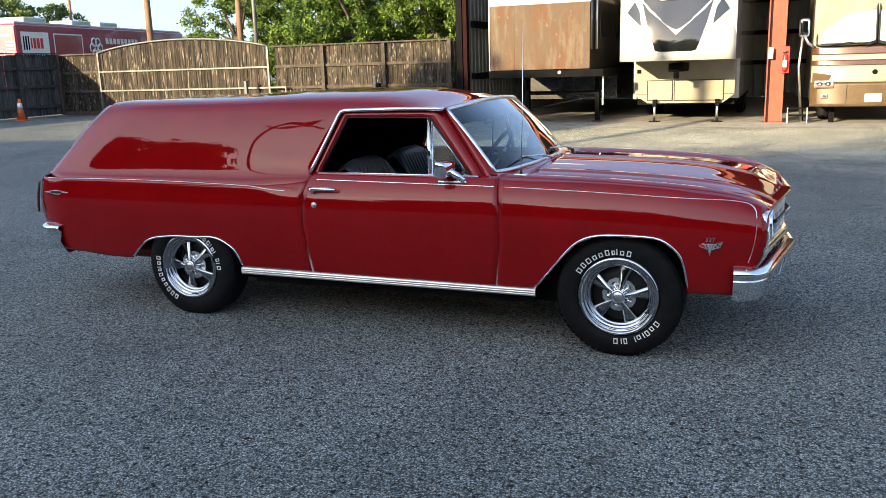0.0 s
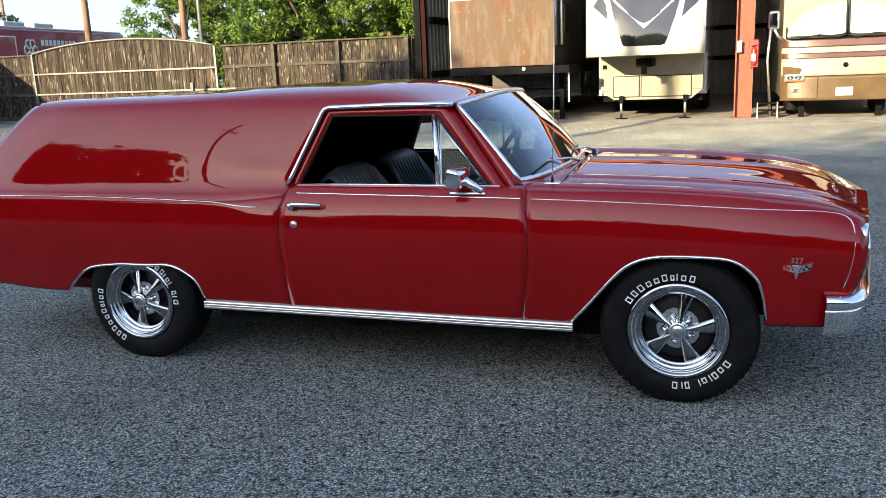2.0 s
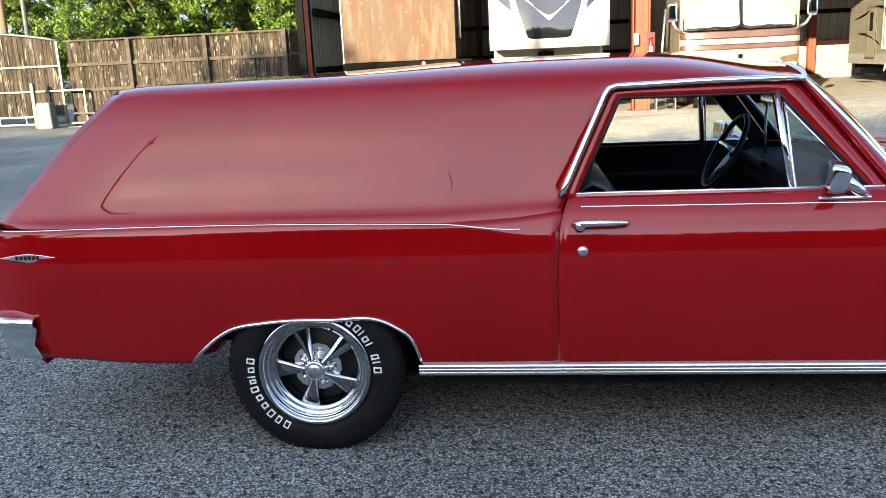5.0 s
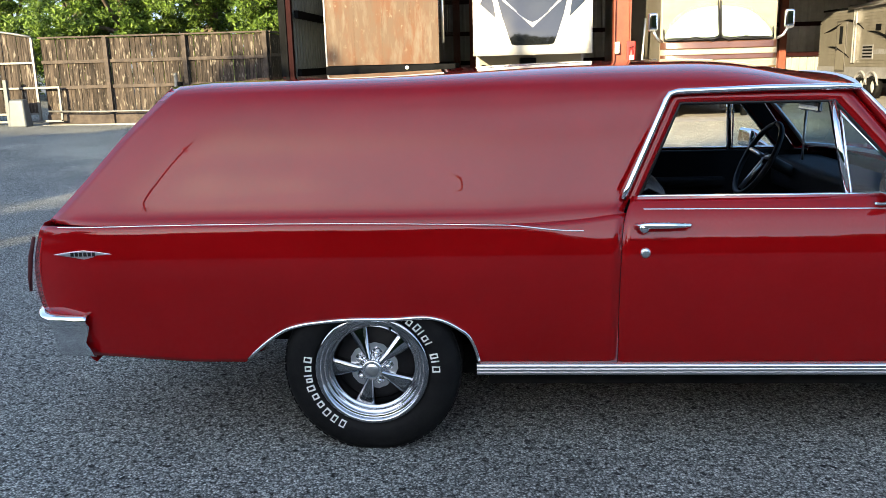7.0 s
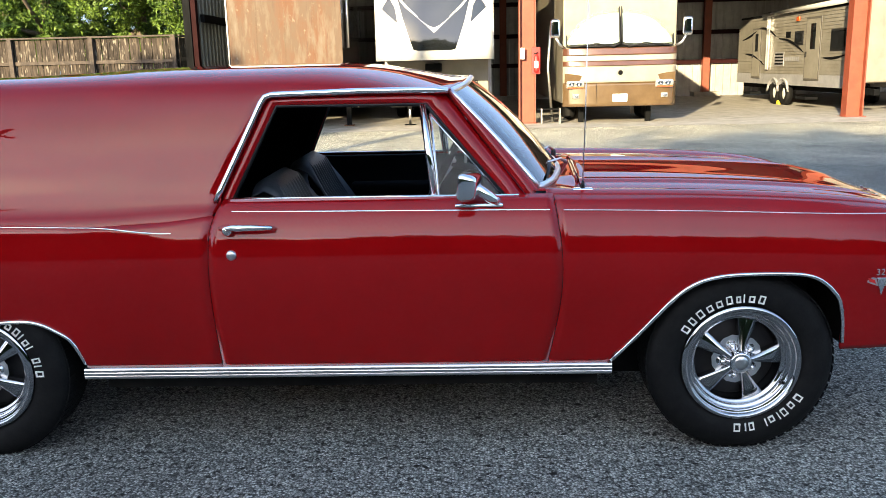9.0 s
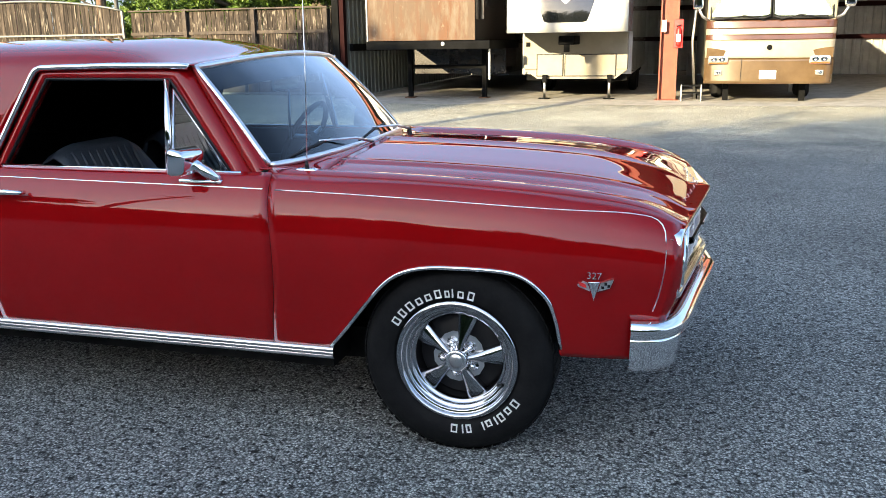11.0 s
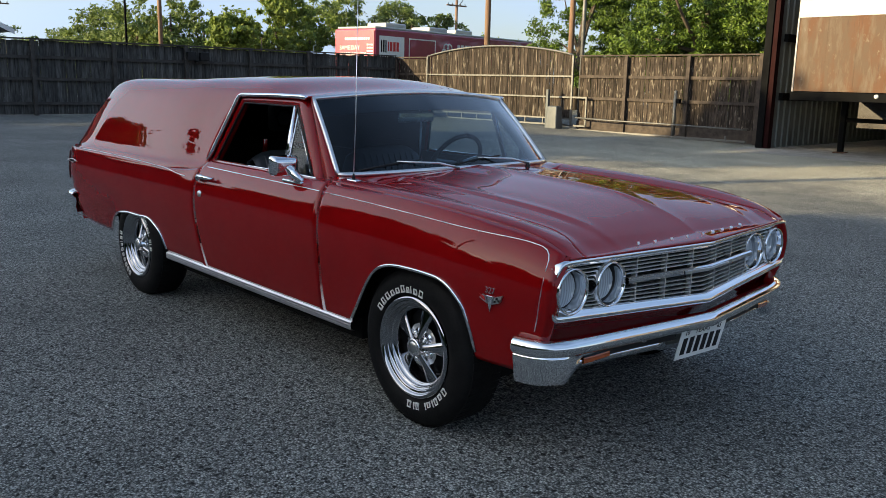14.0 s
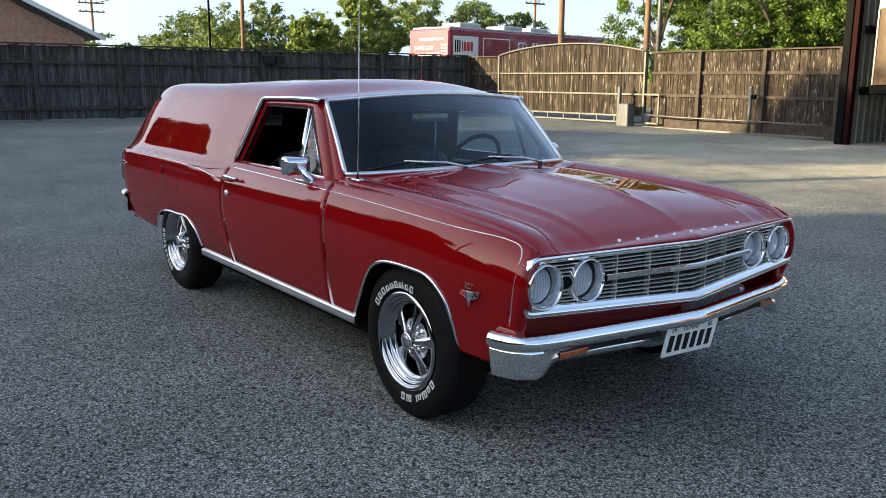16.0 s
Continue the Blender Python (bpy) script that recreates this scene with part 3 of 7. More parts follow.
    bmesh.ops.create_uvsphere(bm, u_segments=14, v_segments=6, radius=0.055, matrix=pose(0, 0, 1.32))
    part("cap", bm, M["galv"], bol, smooth=True)
    box("latch_box", 0.05, 0.16, -0.05, 0.05, 1.02, 1.14, M["steel_black"], bol)


def build_side_fence():
    rnd = random.Random(9)
    z0 = 0.24
    fence = thing("side_fence", "long dark grey weathered picket fence with rails", "fence", kind="structure", at=(FX, 0, z0))
    top = 2.42 - z0
    boards = []
    for k in range(8):
        w, h = 0.1375 + 0.0006 * k, top - 0.05 + rnd.uniform(-0.02, 0.02)
        bm = bmesh.new()
        add_box(bm, -0.05, -0.03, 0, w, 0.03, h)
        me = bpy.data.meshes.new("picket")
        bm.to_mesh(me)
        bm.free()
        me.materials.append(M["wood_side"])
        boards.append(me)
    y = -22.0
    while y < FY - 0.1:
        place("picket", rnd.choice(boards), fence).location = (-rnd.uniform(0, 0.02), y, 0)
        y += rnd.uniform(0.1420, 0.1465)
    for z in (0.30, 1.0, 1.62):
        box("rail", 0.0, 0.04, -22, FY, z, z + 0.09, M["wood_sider"], fence)
    box("cap", -0.08, 0.10, -22, FY - 0.1, top - 0.03, top + 0.01, M["wood_sider"], fence)
    y = 2.28
    ys = [2.28 + 2.33 * i for i in range(-10, 7)]
    for y in ys:
        box("post", 0.042, 0.14, y - 0.055, y + 0.055, 0, top - 0.035, M["wood_sider"], fence, bevel=0.006)
    lamp = thing("floodlight", "small black floodlight fixed on the fence", "floodlight", at=(FX + 0.15, 9.6, 1.95))
    box("bracket", -0.1, 0.05, -0.03, 0.03, -0.05, 0.0, M["black"], lamp)
    for s in (-0.22, 0.22):
        box("lamp_head", 0.0, 0.16, s - 0.15, s + 0.15, 0.0, 0.28, M["black"], lamp, bevel=0.02)


M["wood_side"] = varied("grey_cedar", (0.020, 0.0195, 0.019), (0.112, 0.108, 0.101), 7, 0.85, 0, 0.6, 40, (2.4, 2.4, 0.28), per_object=0.35, contrast=(0.34, 0.66), spec=0.2)
M["wood_sider"] = varied("dark_grey_rail", (0.032, 0.027, 0.024), (0.060, 0.053, 0.047), 5, 0.85, 0, 0.5, 30)
build_long_fence()
build_gate()
build_side_fence()


# ---- open shed ----
SY, BACK = 16.75, 30.2


def ribbed(name, x0, x1, z0, z1, material, parent, along="x", at=0.0, pitch=0.3, depth=0.03):
    """Ribbed metal sheet in x (or y), standing at the given place, as real folded ribs."""
    prof, u = [], x0
    while u < x1:
        prof += [(u, 0), (u + 0.6 * pitch, 0), (u + 0.7 * pitch, depth), (u + 0.9 * pitch, depth)]
        u += pitch
    prof = [(min(a, x1), b) for a, b in prof] + [(x1, 0)]
    rows = [[((a, at - b, z) if along == "x" else (at + b, a, z)) for a, b in prof] for z in (z0, z1)]
    return grid(name, rows, material, parent, smooth=False, thick=0.004)


def column(name, x, y, h, material, parent, w=0.40, d=0.30):
    """A rolled-steel column whose two flanges stand either side of the web."""
    bm = bmesh.new()
    add_box(bm, x - w / 2, x - w / 2 + 0.03, y - d / 2, y + d / 2, 0, h)
    add_box(bm, x + w / 2 - 0.03, x + w / 2, y - d / 2, y + d / 2, 0, h)
    add_box(bm, x - w / 2 + 0.03, x + w / 2 - 0.03, y - 0.012, y + 0.012, 0, h)
    add_box(bm, x - w / 2 - 0.06, x + w / 2 + 0.06, y - d / 2 - 0.06, y + d / 2 + 0.06, 0, 0.045)
    return part(name, bm, material, parent)


def build_shed():
    shed = thing("storage_shed", "open-fronted steel storage shed with red columns and ribbed walls", "shed", kind="structure")
    H = 5.4
    box("slab", -7.9, 26, SY - 0.36, BACK + 0.2, -0.2, 0.035, M["concrete"], shed)
    grid("apron", [[(x, y, z) for x in (-7.9, 26)] for y, z in ((SY - 1.3, 0.004), (SY - 0.36, 0.036))], M["concrete"], shed, smooth=False)
    for x in (0.42, 8.2, 16.0, 24.0):
        column("column", x, SY, H, M["steel_red"], shed)
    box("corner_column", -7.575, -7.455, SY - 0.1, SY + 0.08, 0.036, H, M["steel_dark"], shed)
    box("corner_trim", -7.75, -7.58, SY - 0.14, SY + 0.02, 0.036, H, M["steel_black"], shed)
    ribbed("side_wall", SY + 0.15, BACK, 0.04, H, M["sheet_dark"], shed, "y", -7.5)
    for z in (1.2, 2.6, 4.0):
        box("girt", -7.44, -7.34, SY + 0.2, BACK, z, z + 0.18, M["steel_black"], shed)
    ribbed("back_wall", -7.4, 26, 0.04, 1.35, M["sheet"], shed, "x", BACK)
    ribbed("back_wall_upper", -7.4, 26, 1.36, H + 1, M["sheet"], shed, "x", BACK + 0.01)
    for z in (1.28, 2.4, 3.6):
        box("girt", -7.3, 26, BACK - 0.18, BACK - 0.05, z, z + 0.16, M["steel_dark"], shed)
    for x in (-3.5, 0.42, 4.4, 8.3, 12.2, 16.1, 20):
        box("back_column", x - 0.13, x + 0.13, BACK - 0.45, BACK - 0.2, 0.036, H, M["steel_red"], shed)
        box("footing", x - 0.5, x + 0.5, BACK - 0.7, BACK - 0.1, 0.036, 0.2, M["concrete"], shed)
    rows = [[(x, y, z) for x in (-8.0, 26)] for y, z in ((SY - 0.5, H + 0.0), (BACK + 0.3, H + 0.9))]
    grid("shed_roof", rows, M["sheet"], shed, smooth=False, thick=0.06)
    box("eave_beam", -7.6, 26, SY - 0.1, SY + 0.1, H - 0.4, H - 0.04, M["steel_red"], shed)
    ribbed("far_side_wall", SY + 0.15, BACK, 0.04, H, M["sheet"], shed, "y", 26)
    ext = thing("extinguisher_box", "red fire extinguisher cabinet mounted on the shed column", "fire extinguisher", at=(0.62, SY - 0.18, 1.2))
    bm = bmesh.new()
    add_box(bm, -0.10, 0.10, -0.02, 0.02, 0, 0.62)
    part("backplate", bm, M["signred"], ext, bevel=0.01)
    tube("cylinder", [(0, -0.07, 0.05), (0, -0.07, 0.10), (0, -0.07, 0.40), (0, -0.07, 0.46)], [0.045, 0.055, 0.055, 0.02], M["signred"], ext, sides=12)
    box("label_plate", -0.045, 0.045, -0.131, -0.12, 0.14, 0.30, M["white"], ext)
    tube("valve", [(-0.05, -0.07, 0.47), (0.05, -0.07, 0.50)], 0.015, M["black"], ext)
    sign = thing("notice", "small white notice fixed to the red column", "sign", at=(0.30, SY - 0.17, 1.55))
    box("plate", -0.05, 0.05, -0.01, 0.01, 0, 0.26, M["white"], sign)


build_shed()


def letters_as_bars(name, widths, x, y, z, h, gap, material, parent, depth=0.004):
    """Writing that stays unread, as one bar for each letter."""
    bm = bmesh.new()
    for w in widths:
        if w > 0:
            add_box(bm, x, x + w, y - depth, y, z, z + h)
        x += abs(w) + gap
    return part(name, bm, material, parent)


def build_plywood_trailer():
    t = thing("gooseneck_trailer", "trailer nose patched with rust-stained weathered plywood over a black frame", "trailer", at=(0, 15.5, 0))
    x0, x1 = -6.38, -3.82
    w = (x1 - x0) / 4
    rnd = random.Random(2)
    for i in range(4):
        box("plywood_panel", x0 + i * w + 0.001, x0 + (i + 1) * w - 0.001, -0.02, 0.0, 1.44, 3.02, M["ply"], t)
    box("white_fascia", x0 - 0.03, x1 + 0.02, -0.03, 0.02, 3.024, 3.9, M["grey"], t)
    box("corner_strip", x0 - 0.035, x0 - 0.002, -0.04, 0.03, 1.43, 3.02, M["grey"], t)
    box("body", x0, x1, 0.03, 10.5, 1.44, 3.9, M["trailer_dark"], t)
    box("lower_body", x0, x1, 3.6, 10.5, 0.55, 1.436, M["trailer_dark"], t)
    for yy in (1.2, 3.4):
        box("side_window", x1 - 0.01, x1 + 0.015, yy, yy + 0.9, 2.2, 2.9, M["dark_solid"], t, bevel=0.01)
    tube("awning_arm", [(x1 + 0.06, 0.5, 3.2), (x1 + 0.06, 0.5, 1.9)], 0.03, M["satin"], t)
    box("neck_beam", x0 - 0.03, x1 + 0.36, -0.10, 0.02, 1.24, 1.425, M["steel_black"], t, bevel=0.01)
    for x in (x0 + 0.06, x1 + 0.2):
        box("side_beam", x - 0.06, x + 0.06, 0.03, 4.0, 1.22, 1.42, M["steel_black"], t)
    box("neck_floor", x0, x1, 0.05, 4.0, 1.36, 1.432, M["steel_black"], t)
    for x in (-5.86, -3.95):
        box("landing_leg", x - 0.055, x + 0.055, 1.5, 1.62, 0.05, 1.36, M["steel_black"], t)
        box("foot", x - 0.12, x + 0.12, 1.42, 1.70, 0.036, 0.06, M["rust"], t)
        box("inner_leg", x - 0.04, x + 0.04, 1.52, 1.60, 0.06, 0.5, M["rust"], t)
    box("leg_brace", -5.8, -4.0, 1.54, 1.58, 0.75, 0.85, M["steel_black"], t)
    box("white_marker", x1 + 0.27, x1 + 0.30, 0.2, 0.26, 0.55, 1.3, M["white"], t)
    bm = bmesh.new()
    bmesh.ops.create_uvsphere(bm, u_segments=10, v_segments=6, radius=0.045, matrix=pose(-4.55, -0.11, 1.36))
    part("marker_lamp", bm, M["white"], t, smooth=True)


M["trailer_dark"] = varied("dark_brown_siding", (0.018, 0.014, 0.012), (0.035, 0.028, 0.024), 3, 0.25, coat=0.7)
M["dark_solid"] = varied("dark_window", (0.006, 0.007, 0.008), (0.012, 0.013, 0.014), 3, 0.06, coat=1.0)
M["rust"] = varied("rusted_steel", (0.09, 0.04, 0.02), (0.16, 0.075, 0.035), 12, 0.8, 0, 0.3, 60)
build_plywood_trailer()


def curved_front(name, x0, x1, z0, z1, bulge, material, parent, lift=0.0, n=16, tip=0.0, y=0.0):
    """A front cap that bows forward in plan and leans back towards the top."""
    rows = []
    for k in range(9):
        v = k / 8
        z = z0 + (z1 - z0) * v
        row = []
        for i in range(n + 1):
            u = 2 * i / n - 1
            yy = y - bulge * (1 - abs(u) ** 3) * (1 - 0.25 * v) + tip * v**2 - lift
            row.append(((x0 + x1) / 2 + u * (x1 - x0) / 2, yy, z))
        rows.append(row)
    return grid(name, rows, material, parent, thick=0.01)


def build_fifth_wheel():
    t = thing("fifth_wheel_trailer", "white fifth-wheel camper with a dark shield-shaped nose graphic", "camper", at=(0, 15.25, 0))
    x0, x1 = -3.04, -0.42
    curved_front("nose_cap", x0, x1, 1.57, 4.1, 0.22, M["gelwhite"], t, tip=0.5)
    box("upper_body", x0, x1, 0.02, 2.0, 1.58, 4.1, M["gelwhite"], t)
    box("main_body", x0, x1, 2.02, 9.5, 0.6, 4.1, M["gelwhite"], t)

    def plate(name, outline, material, lift):
        """A flat graphic laid on the bowed cap."""
        cx, half = (x0 + x1) / 2, (x1 - x0) / 2
        bm = bmesh.new()
        vs = [bm.verts.new((x, 0, z)) for x, z in outline]
        bm.faces.new(vs)
        bmesh.ops.triangulate(bm, faces=bm.faces)
        for _ in range(4):
            bmesh.ops.subdivide_edges(bm, edges=[e for e in bm.edges if e.calc_length() > 0.12], cuts=1)
            bmesh.ops.triangulate(bm, faces=bm.faces)
        for v in bm.verts:
            u, k = (v.co.x - cx) / half, (v.co.z - 1.57) / 2.53
            v.co.y = -0.22 * (1 - abs(u) ** 3) * (1 - 0.25 * k) + 0.5 * k**2 - lift
        bmesh.ops.recalc_face_normals(bm, faces=bm.faces)
        part(name, bm, material, t, smooth=True)

    cx = (x0 + x1) / 2
    sym = lambda pts: [(cx + a, b) for a, b in pts] + [(cx - a, b) for a, b in reversed(pts)]
    plate("nose_shield", sym([(0.36, 1.775), (0.46, 1.80), (0.52, 1.95), (0.67, 2.40), (0.82, 3.0), (0.95, 3.9)]), M["dark_solid"], 0.012)
    plate("chevron", [(cx + a, b) for a, b in ((-0.42, 2.53), (-0.30, 2.42), (0, 2.15), (0.30, 2.42), (0.42, 2.53), (0.12, 2.31), (0, 2.26), (-0.12, 2.31))], M["gelwhite"], 0.018)
    for s in (-1, 1):
        plate("chevron_tail", [(cx + s * a, b) for a, b in ((0.36, 2.48), (0.62, 2.70), (0.90, 3.04), (0.87, 3.05), (0.58, 2.73), (0.34, 2.50))], M["gelwhite"], 0.017)
        plate("side_swoosh", [(cx + s * a, b) for a, b in ((0.80, 2.36), (0.86, 2.72), (1.05, 3.05), (1.27, 3.35), (1.27, 2.80))], M["dark_solid"], 0.014)
        plate("side_stripe", [(cx + s * a, b) for a, b in ((0.60, 1.97), (0.90, 2.30), (1.27, 2.60), (1.27, 2.73), (0.86, 2.38))], M["grey"], 0.016)
    letters_as_bars("nose_lettering", [0.17, 0.17, 0.15, 0.17], cx - 0.38, -0.052, 2.925, 0.075, 0.04, M["gelwhite"], t, 0.02)
    letters_as_bars("nose_title", [0.20, 0.17, 0.18, 0.18, 0.18, 0.18, 0.18], cx - 0.76, 0.005, 3.06, 0.19, 0.035, M["gelwhite"], t, 0.02)
    box("vent_square", -2.90, -2.80, 1.68, 1.70, 1.26, 1.36, M["steel_black"], t)
    # lower box with storage doors
    box("lower_box", -2.95, -0.50, 1.70, 2.01, 0.72, 1.575, M["cream"], t, bevel=0.02)
    prism("lower_skirt", [(-2.95, 0.718), (-2.62, 0.50), (-0.78, 0.50), (-0.50, 0.718)], 0.3, M["cream"], t, m=pose(0, 1.70, 0))
    for a, b in ((-2.62, -2.02), (-1.95, -0.78)):
        box("storage_door", a, b, 1.683, 1.698, 0.58, 1.06, M["cream"], t)
        bm = bmesh.new()
        for q in ((a - 0.02, b + 0.02, 1.06, 1.08), (a - 0.02, b + 0.02, 0.56, 0.58), (a - 0.02, a, 0.58, 1.06), (b, b + 0.02, 0.58, 1.06)):
            add_box(bm, q[0], q[1], 1.675, 1.699, q[2], q[3])
        part("door_seal", bm, M["black"], t)
    box("pin_box", -1.98, -1.62, 0.6, 1.69, 1.30, 1.50, M["steel_black"], t, bevel=0.02)
    box("king_pin", -1.86, -1.74, 0.62, 0.74, 1.14, 1.30, M["steel_black"], t)
    for x in (-2.43, -0.90):
        tube("jack", [(x, 1.6, 0.06), (x, 1.6, 0.56)], 0.032, M["satin"], t, sides=10)
        box("jack_sleeve", x - 0.05, x + 0.05, 1.55, 1.65, 0.42, 0.60, M["steel_black"], t)
        box("foot", x - 0.13, x + 0.13, 1.5, 1.7, 0.036, 0.058, M["steel_black"], t)
    for y in (5.2, 6.1):
        for x in (x0 + 0.12, x1 - 0.12):
            w = lathe("wheel", [(0.02, -0.1), (0.2, -0.1), (0.35, -0.1), (0.38, -0.06), (0.38, 0.06), (0.35, 0.1), (0.02, 0.1)], M["rubber"], t, sides=20)
            w.rotation_euler, w.location = (0, 0, radians(90)), (x, y, 0.416)
    box("bottom_frame", x0 + 0.1, x1 - 0.1, 2.0, 9.3, 0.45, 0.598, M["steel_black"], t)


build_fifth_wheel()


def build_motorhome():
    t = thing("motorhome", "cream and brown class A motorhome with large windscreen", "motorhome", at=(0, 16.05, 0))
    x0, x1 = 1.20, 3.80
    cx = (x0 + x1) / 2

    def band(name, z0, z1, material, lift=0.0, inset=0.0, tip=0.0):
        return curved_front(name, x0 + inset, x1 - inset, z0, z1, 0.16, material, t, lift, tip=tip)

    box("body", x0, x1, 0.03, 10.5, 0.50, 3.5, M["cream"], t, bevel=0.05)
    band("lower_mask", 0.44, 0.98, M["gold"])
    band("front_panel", 0.981, 1.36, M["cream"])
    band("brown_stripe", 1.361, 1.47, M["brown"], 0.004)
    band("cream_stripe", 1.471, 1.60, M["cream"])
    band("upper_brown", 1.601, 1.76, M["brown"], 0.004)
    band("roof_cap", 3.0, 3.5, M["cream"], lift=-0.22, tip=0.12)
    for s in (-1, 1):
        a = cx + s * 0.66
        out = [(a, 0.982), (a + s * 0.04, 1.04), (a + s * 0.12, 1.10), (a + s * 0.26, 1.155), (a + s * 0.43, 1.185), (a + s * 0.61, 1.20), (a + s * 0.61, 0.982)]
        prism("mask_corner", out if s > 0 else out[::-1], 0.03, M["gold"], t, m=pose(0, -0.165 + 0.06, 0))
        hx = a + s * 0.36
        hl = box("headlamp", hx - 0.21, hx + 0.21, -0.15, -0.05, 0.85, 1.03, M["lamp_glass"], t, bevel=0.035)
        for dx in (-0.095, 0.075):
            lathe("reflector", [(0.066, 0.0), (0.05, -0.006), (0.03, -0.004), (0.001, 0.004)], M["chrome"], hl, sides=16).location = (hx + dx, -0.152, 0.955)
        box("indicator", hx - 0.19, hx + 0.19, -0.156, -0.10, 0.862, 0.895, M["amber"], hl, bevel=0.008)
        fl = box("fog_lamp", hx - 0.07, hx + 0.09, -0.13, -0.03, 0.62, 0.73, M["lamp_glass"], t, bevel=0.02)
        lathe("reflector", [(0.042, 0.0), (0.03, -0.006), (0.001, 0.004)], M["chrome"], fl, sides=14).location = (hx + 0.02, -0.133, 0.675)
        # windscreen half
        rows = []
        for k in range(9):
            v = k / 8
            row = []
            for i in range(13):
                u = (0.02 + 0.94 * i / 12) * s
                zb = 1.80 + 0.06 * (1 - min(1, 6 * abs(u))) ** 2
                row.append((cx + u * 1.27, -0.175 * (1 - abs(u) ** 3) + 0.30 * v, zb + (2.98 - zb) * v))
            rows.append(row)
        w = grid("windscreen", rows, M["mh_glass"], t, thick=0.006)
        grid("sunshade", [[(x * 0.985 + cx * 0.015, y + 0.035, z + 0.05) for x, y, z in r] for r in rows[:-1]], M["sunshade"], w)
        edge = rows[0] + [r[-1] for r in rows[1:]] + rows[-1][-2::-1] + [r[0] for r in rows[-2::-1]]
        tube("gasket", edge, 0.018, M["black"], w, sides=6)
        tube("wiper", [(cx + s * 0.15, -0.21, 1.77), (cx + s * 0.55, -0.21, 1.86), (cx + s * 0.95, -0.16, 1.80)], 0.014, M["black"], t)
        arm = [(cx + s * 1.27, -0.02, 1.78), (cx + s * 1.40, -0.1, 1.86), (cx + s * 1.50, -0.12, 2.05)]
        tube("mirror_arm", arm, 0.03, M["satin"], t)
        box("mirror", cx + s * 1.50 - 0.11, cx + s * 1.50 + 0.11, -0.22, -0.06, 2.0, 2.42, M["chrome"], t, "chrome mirror shell", bevel=0.06)
    band("windscreen_back", 1.77, 3.0, M["black"], -0.08, 0.02, 0.30)
    box("seam", cx - 0.55, cx - 0.545, -0.163, -0.15, 0.5, 0.98, M["black"], t)
    box("plate_frame", cx - 0.17, cx + 0.17, -0.18, -0.165, 0.54, 0.72, M["white"], t, bevel=0.01)
    bm = bmesh.new()
    bmesh.ops.create_cone(bm, cap_ends=True, segments=20, radius1=0.055, radius2=0.05, depth=0.02, matrix=pose(cx, -0.17, 1.2, 90))
    part("badge", bm, M["steel_black"], t)
    for s in (-1, 1):
        box("front_wheel", cx + s * 0.95 - 0.14, cx + s * 0.95 + 0.14, 1.5, 2.4, 0.036, 0.9, M["rubber"], t, bevel=0.12)
        box("levelling_leg", cx + s * 0.8 - 0.06, cx + s * 0.8 + 0.06, 0.5, 0.62, 0.04, 0.5, M["steel_black"], t)
    box("mud_flap", cx + 0.75, cx + 1.05, 2.5, 2.53, 0.1, 0.5, M["white"], t)
    step = thing("entry_step", "folding metal entry step beside the motorhome", "step", at=(0.98, 16.4, 0.036))
    for z in (0.16, 0.32):
        box("tread", -0.25, 0.2, -0.12 + z * 0.3, 0.12 + z * 0.3, z, z + 0.03, M["steel_black"], step)
    for s in (-0.24, 0.19):
        box("side_arm", s - 0.012, s + 0.012, -0.1, 0.2, 0.0, 0.36, M["satin"], step)
    stand = thing("folded_chair", "folded tubular chair leaning by the motorhome", "chair", at=(1.05, 16.9, 0.036))
    tube("frame_tube", [(0, 0, 0), (-0.12, 0, 1.3), (-0.05, 0, 2.3)], 0.03, M["satin"], stand)
    tube("cross_tube", [(0.03, 0.2, 0), (-0.1, 0.2, 1.3), (-0.03, 0.2, 2.3)], 0.03, M["steel_black"], stand)


M["mh_glass"] = glass("motorhome_glass", (0.93, 0.97, 0.95), 1.6)
M["sunshade"] = varied("pale_window_shade", (0.60, 0.66, 0.62), (0.72, 0.77, 0.73), 2, 0.6)
M["lamp_glass"] = varied("lamp_cluster", (0.20, 0.20, 0.20), (0.42, 0.42, 0.40), 14, 0.12, 0.4, coat=1.0)
build_motorhome()


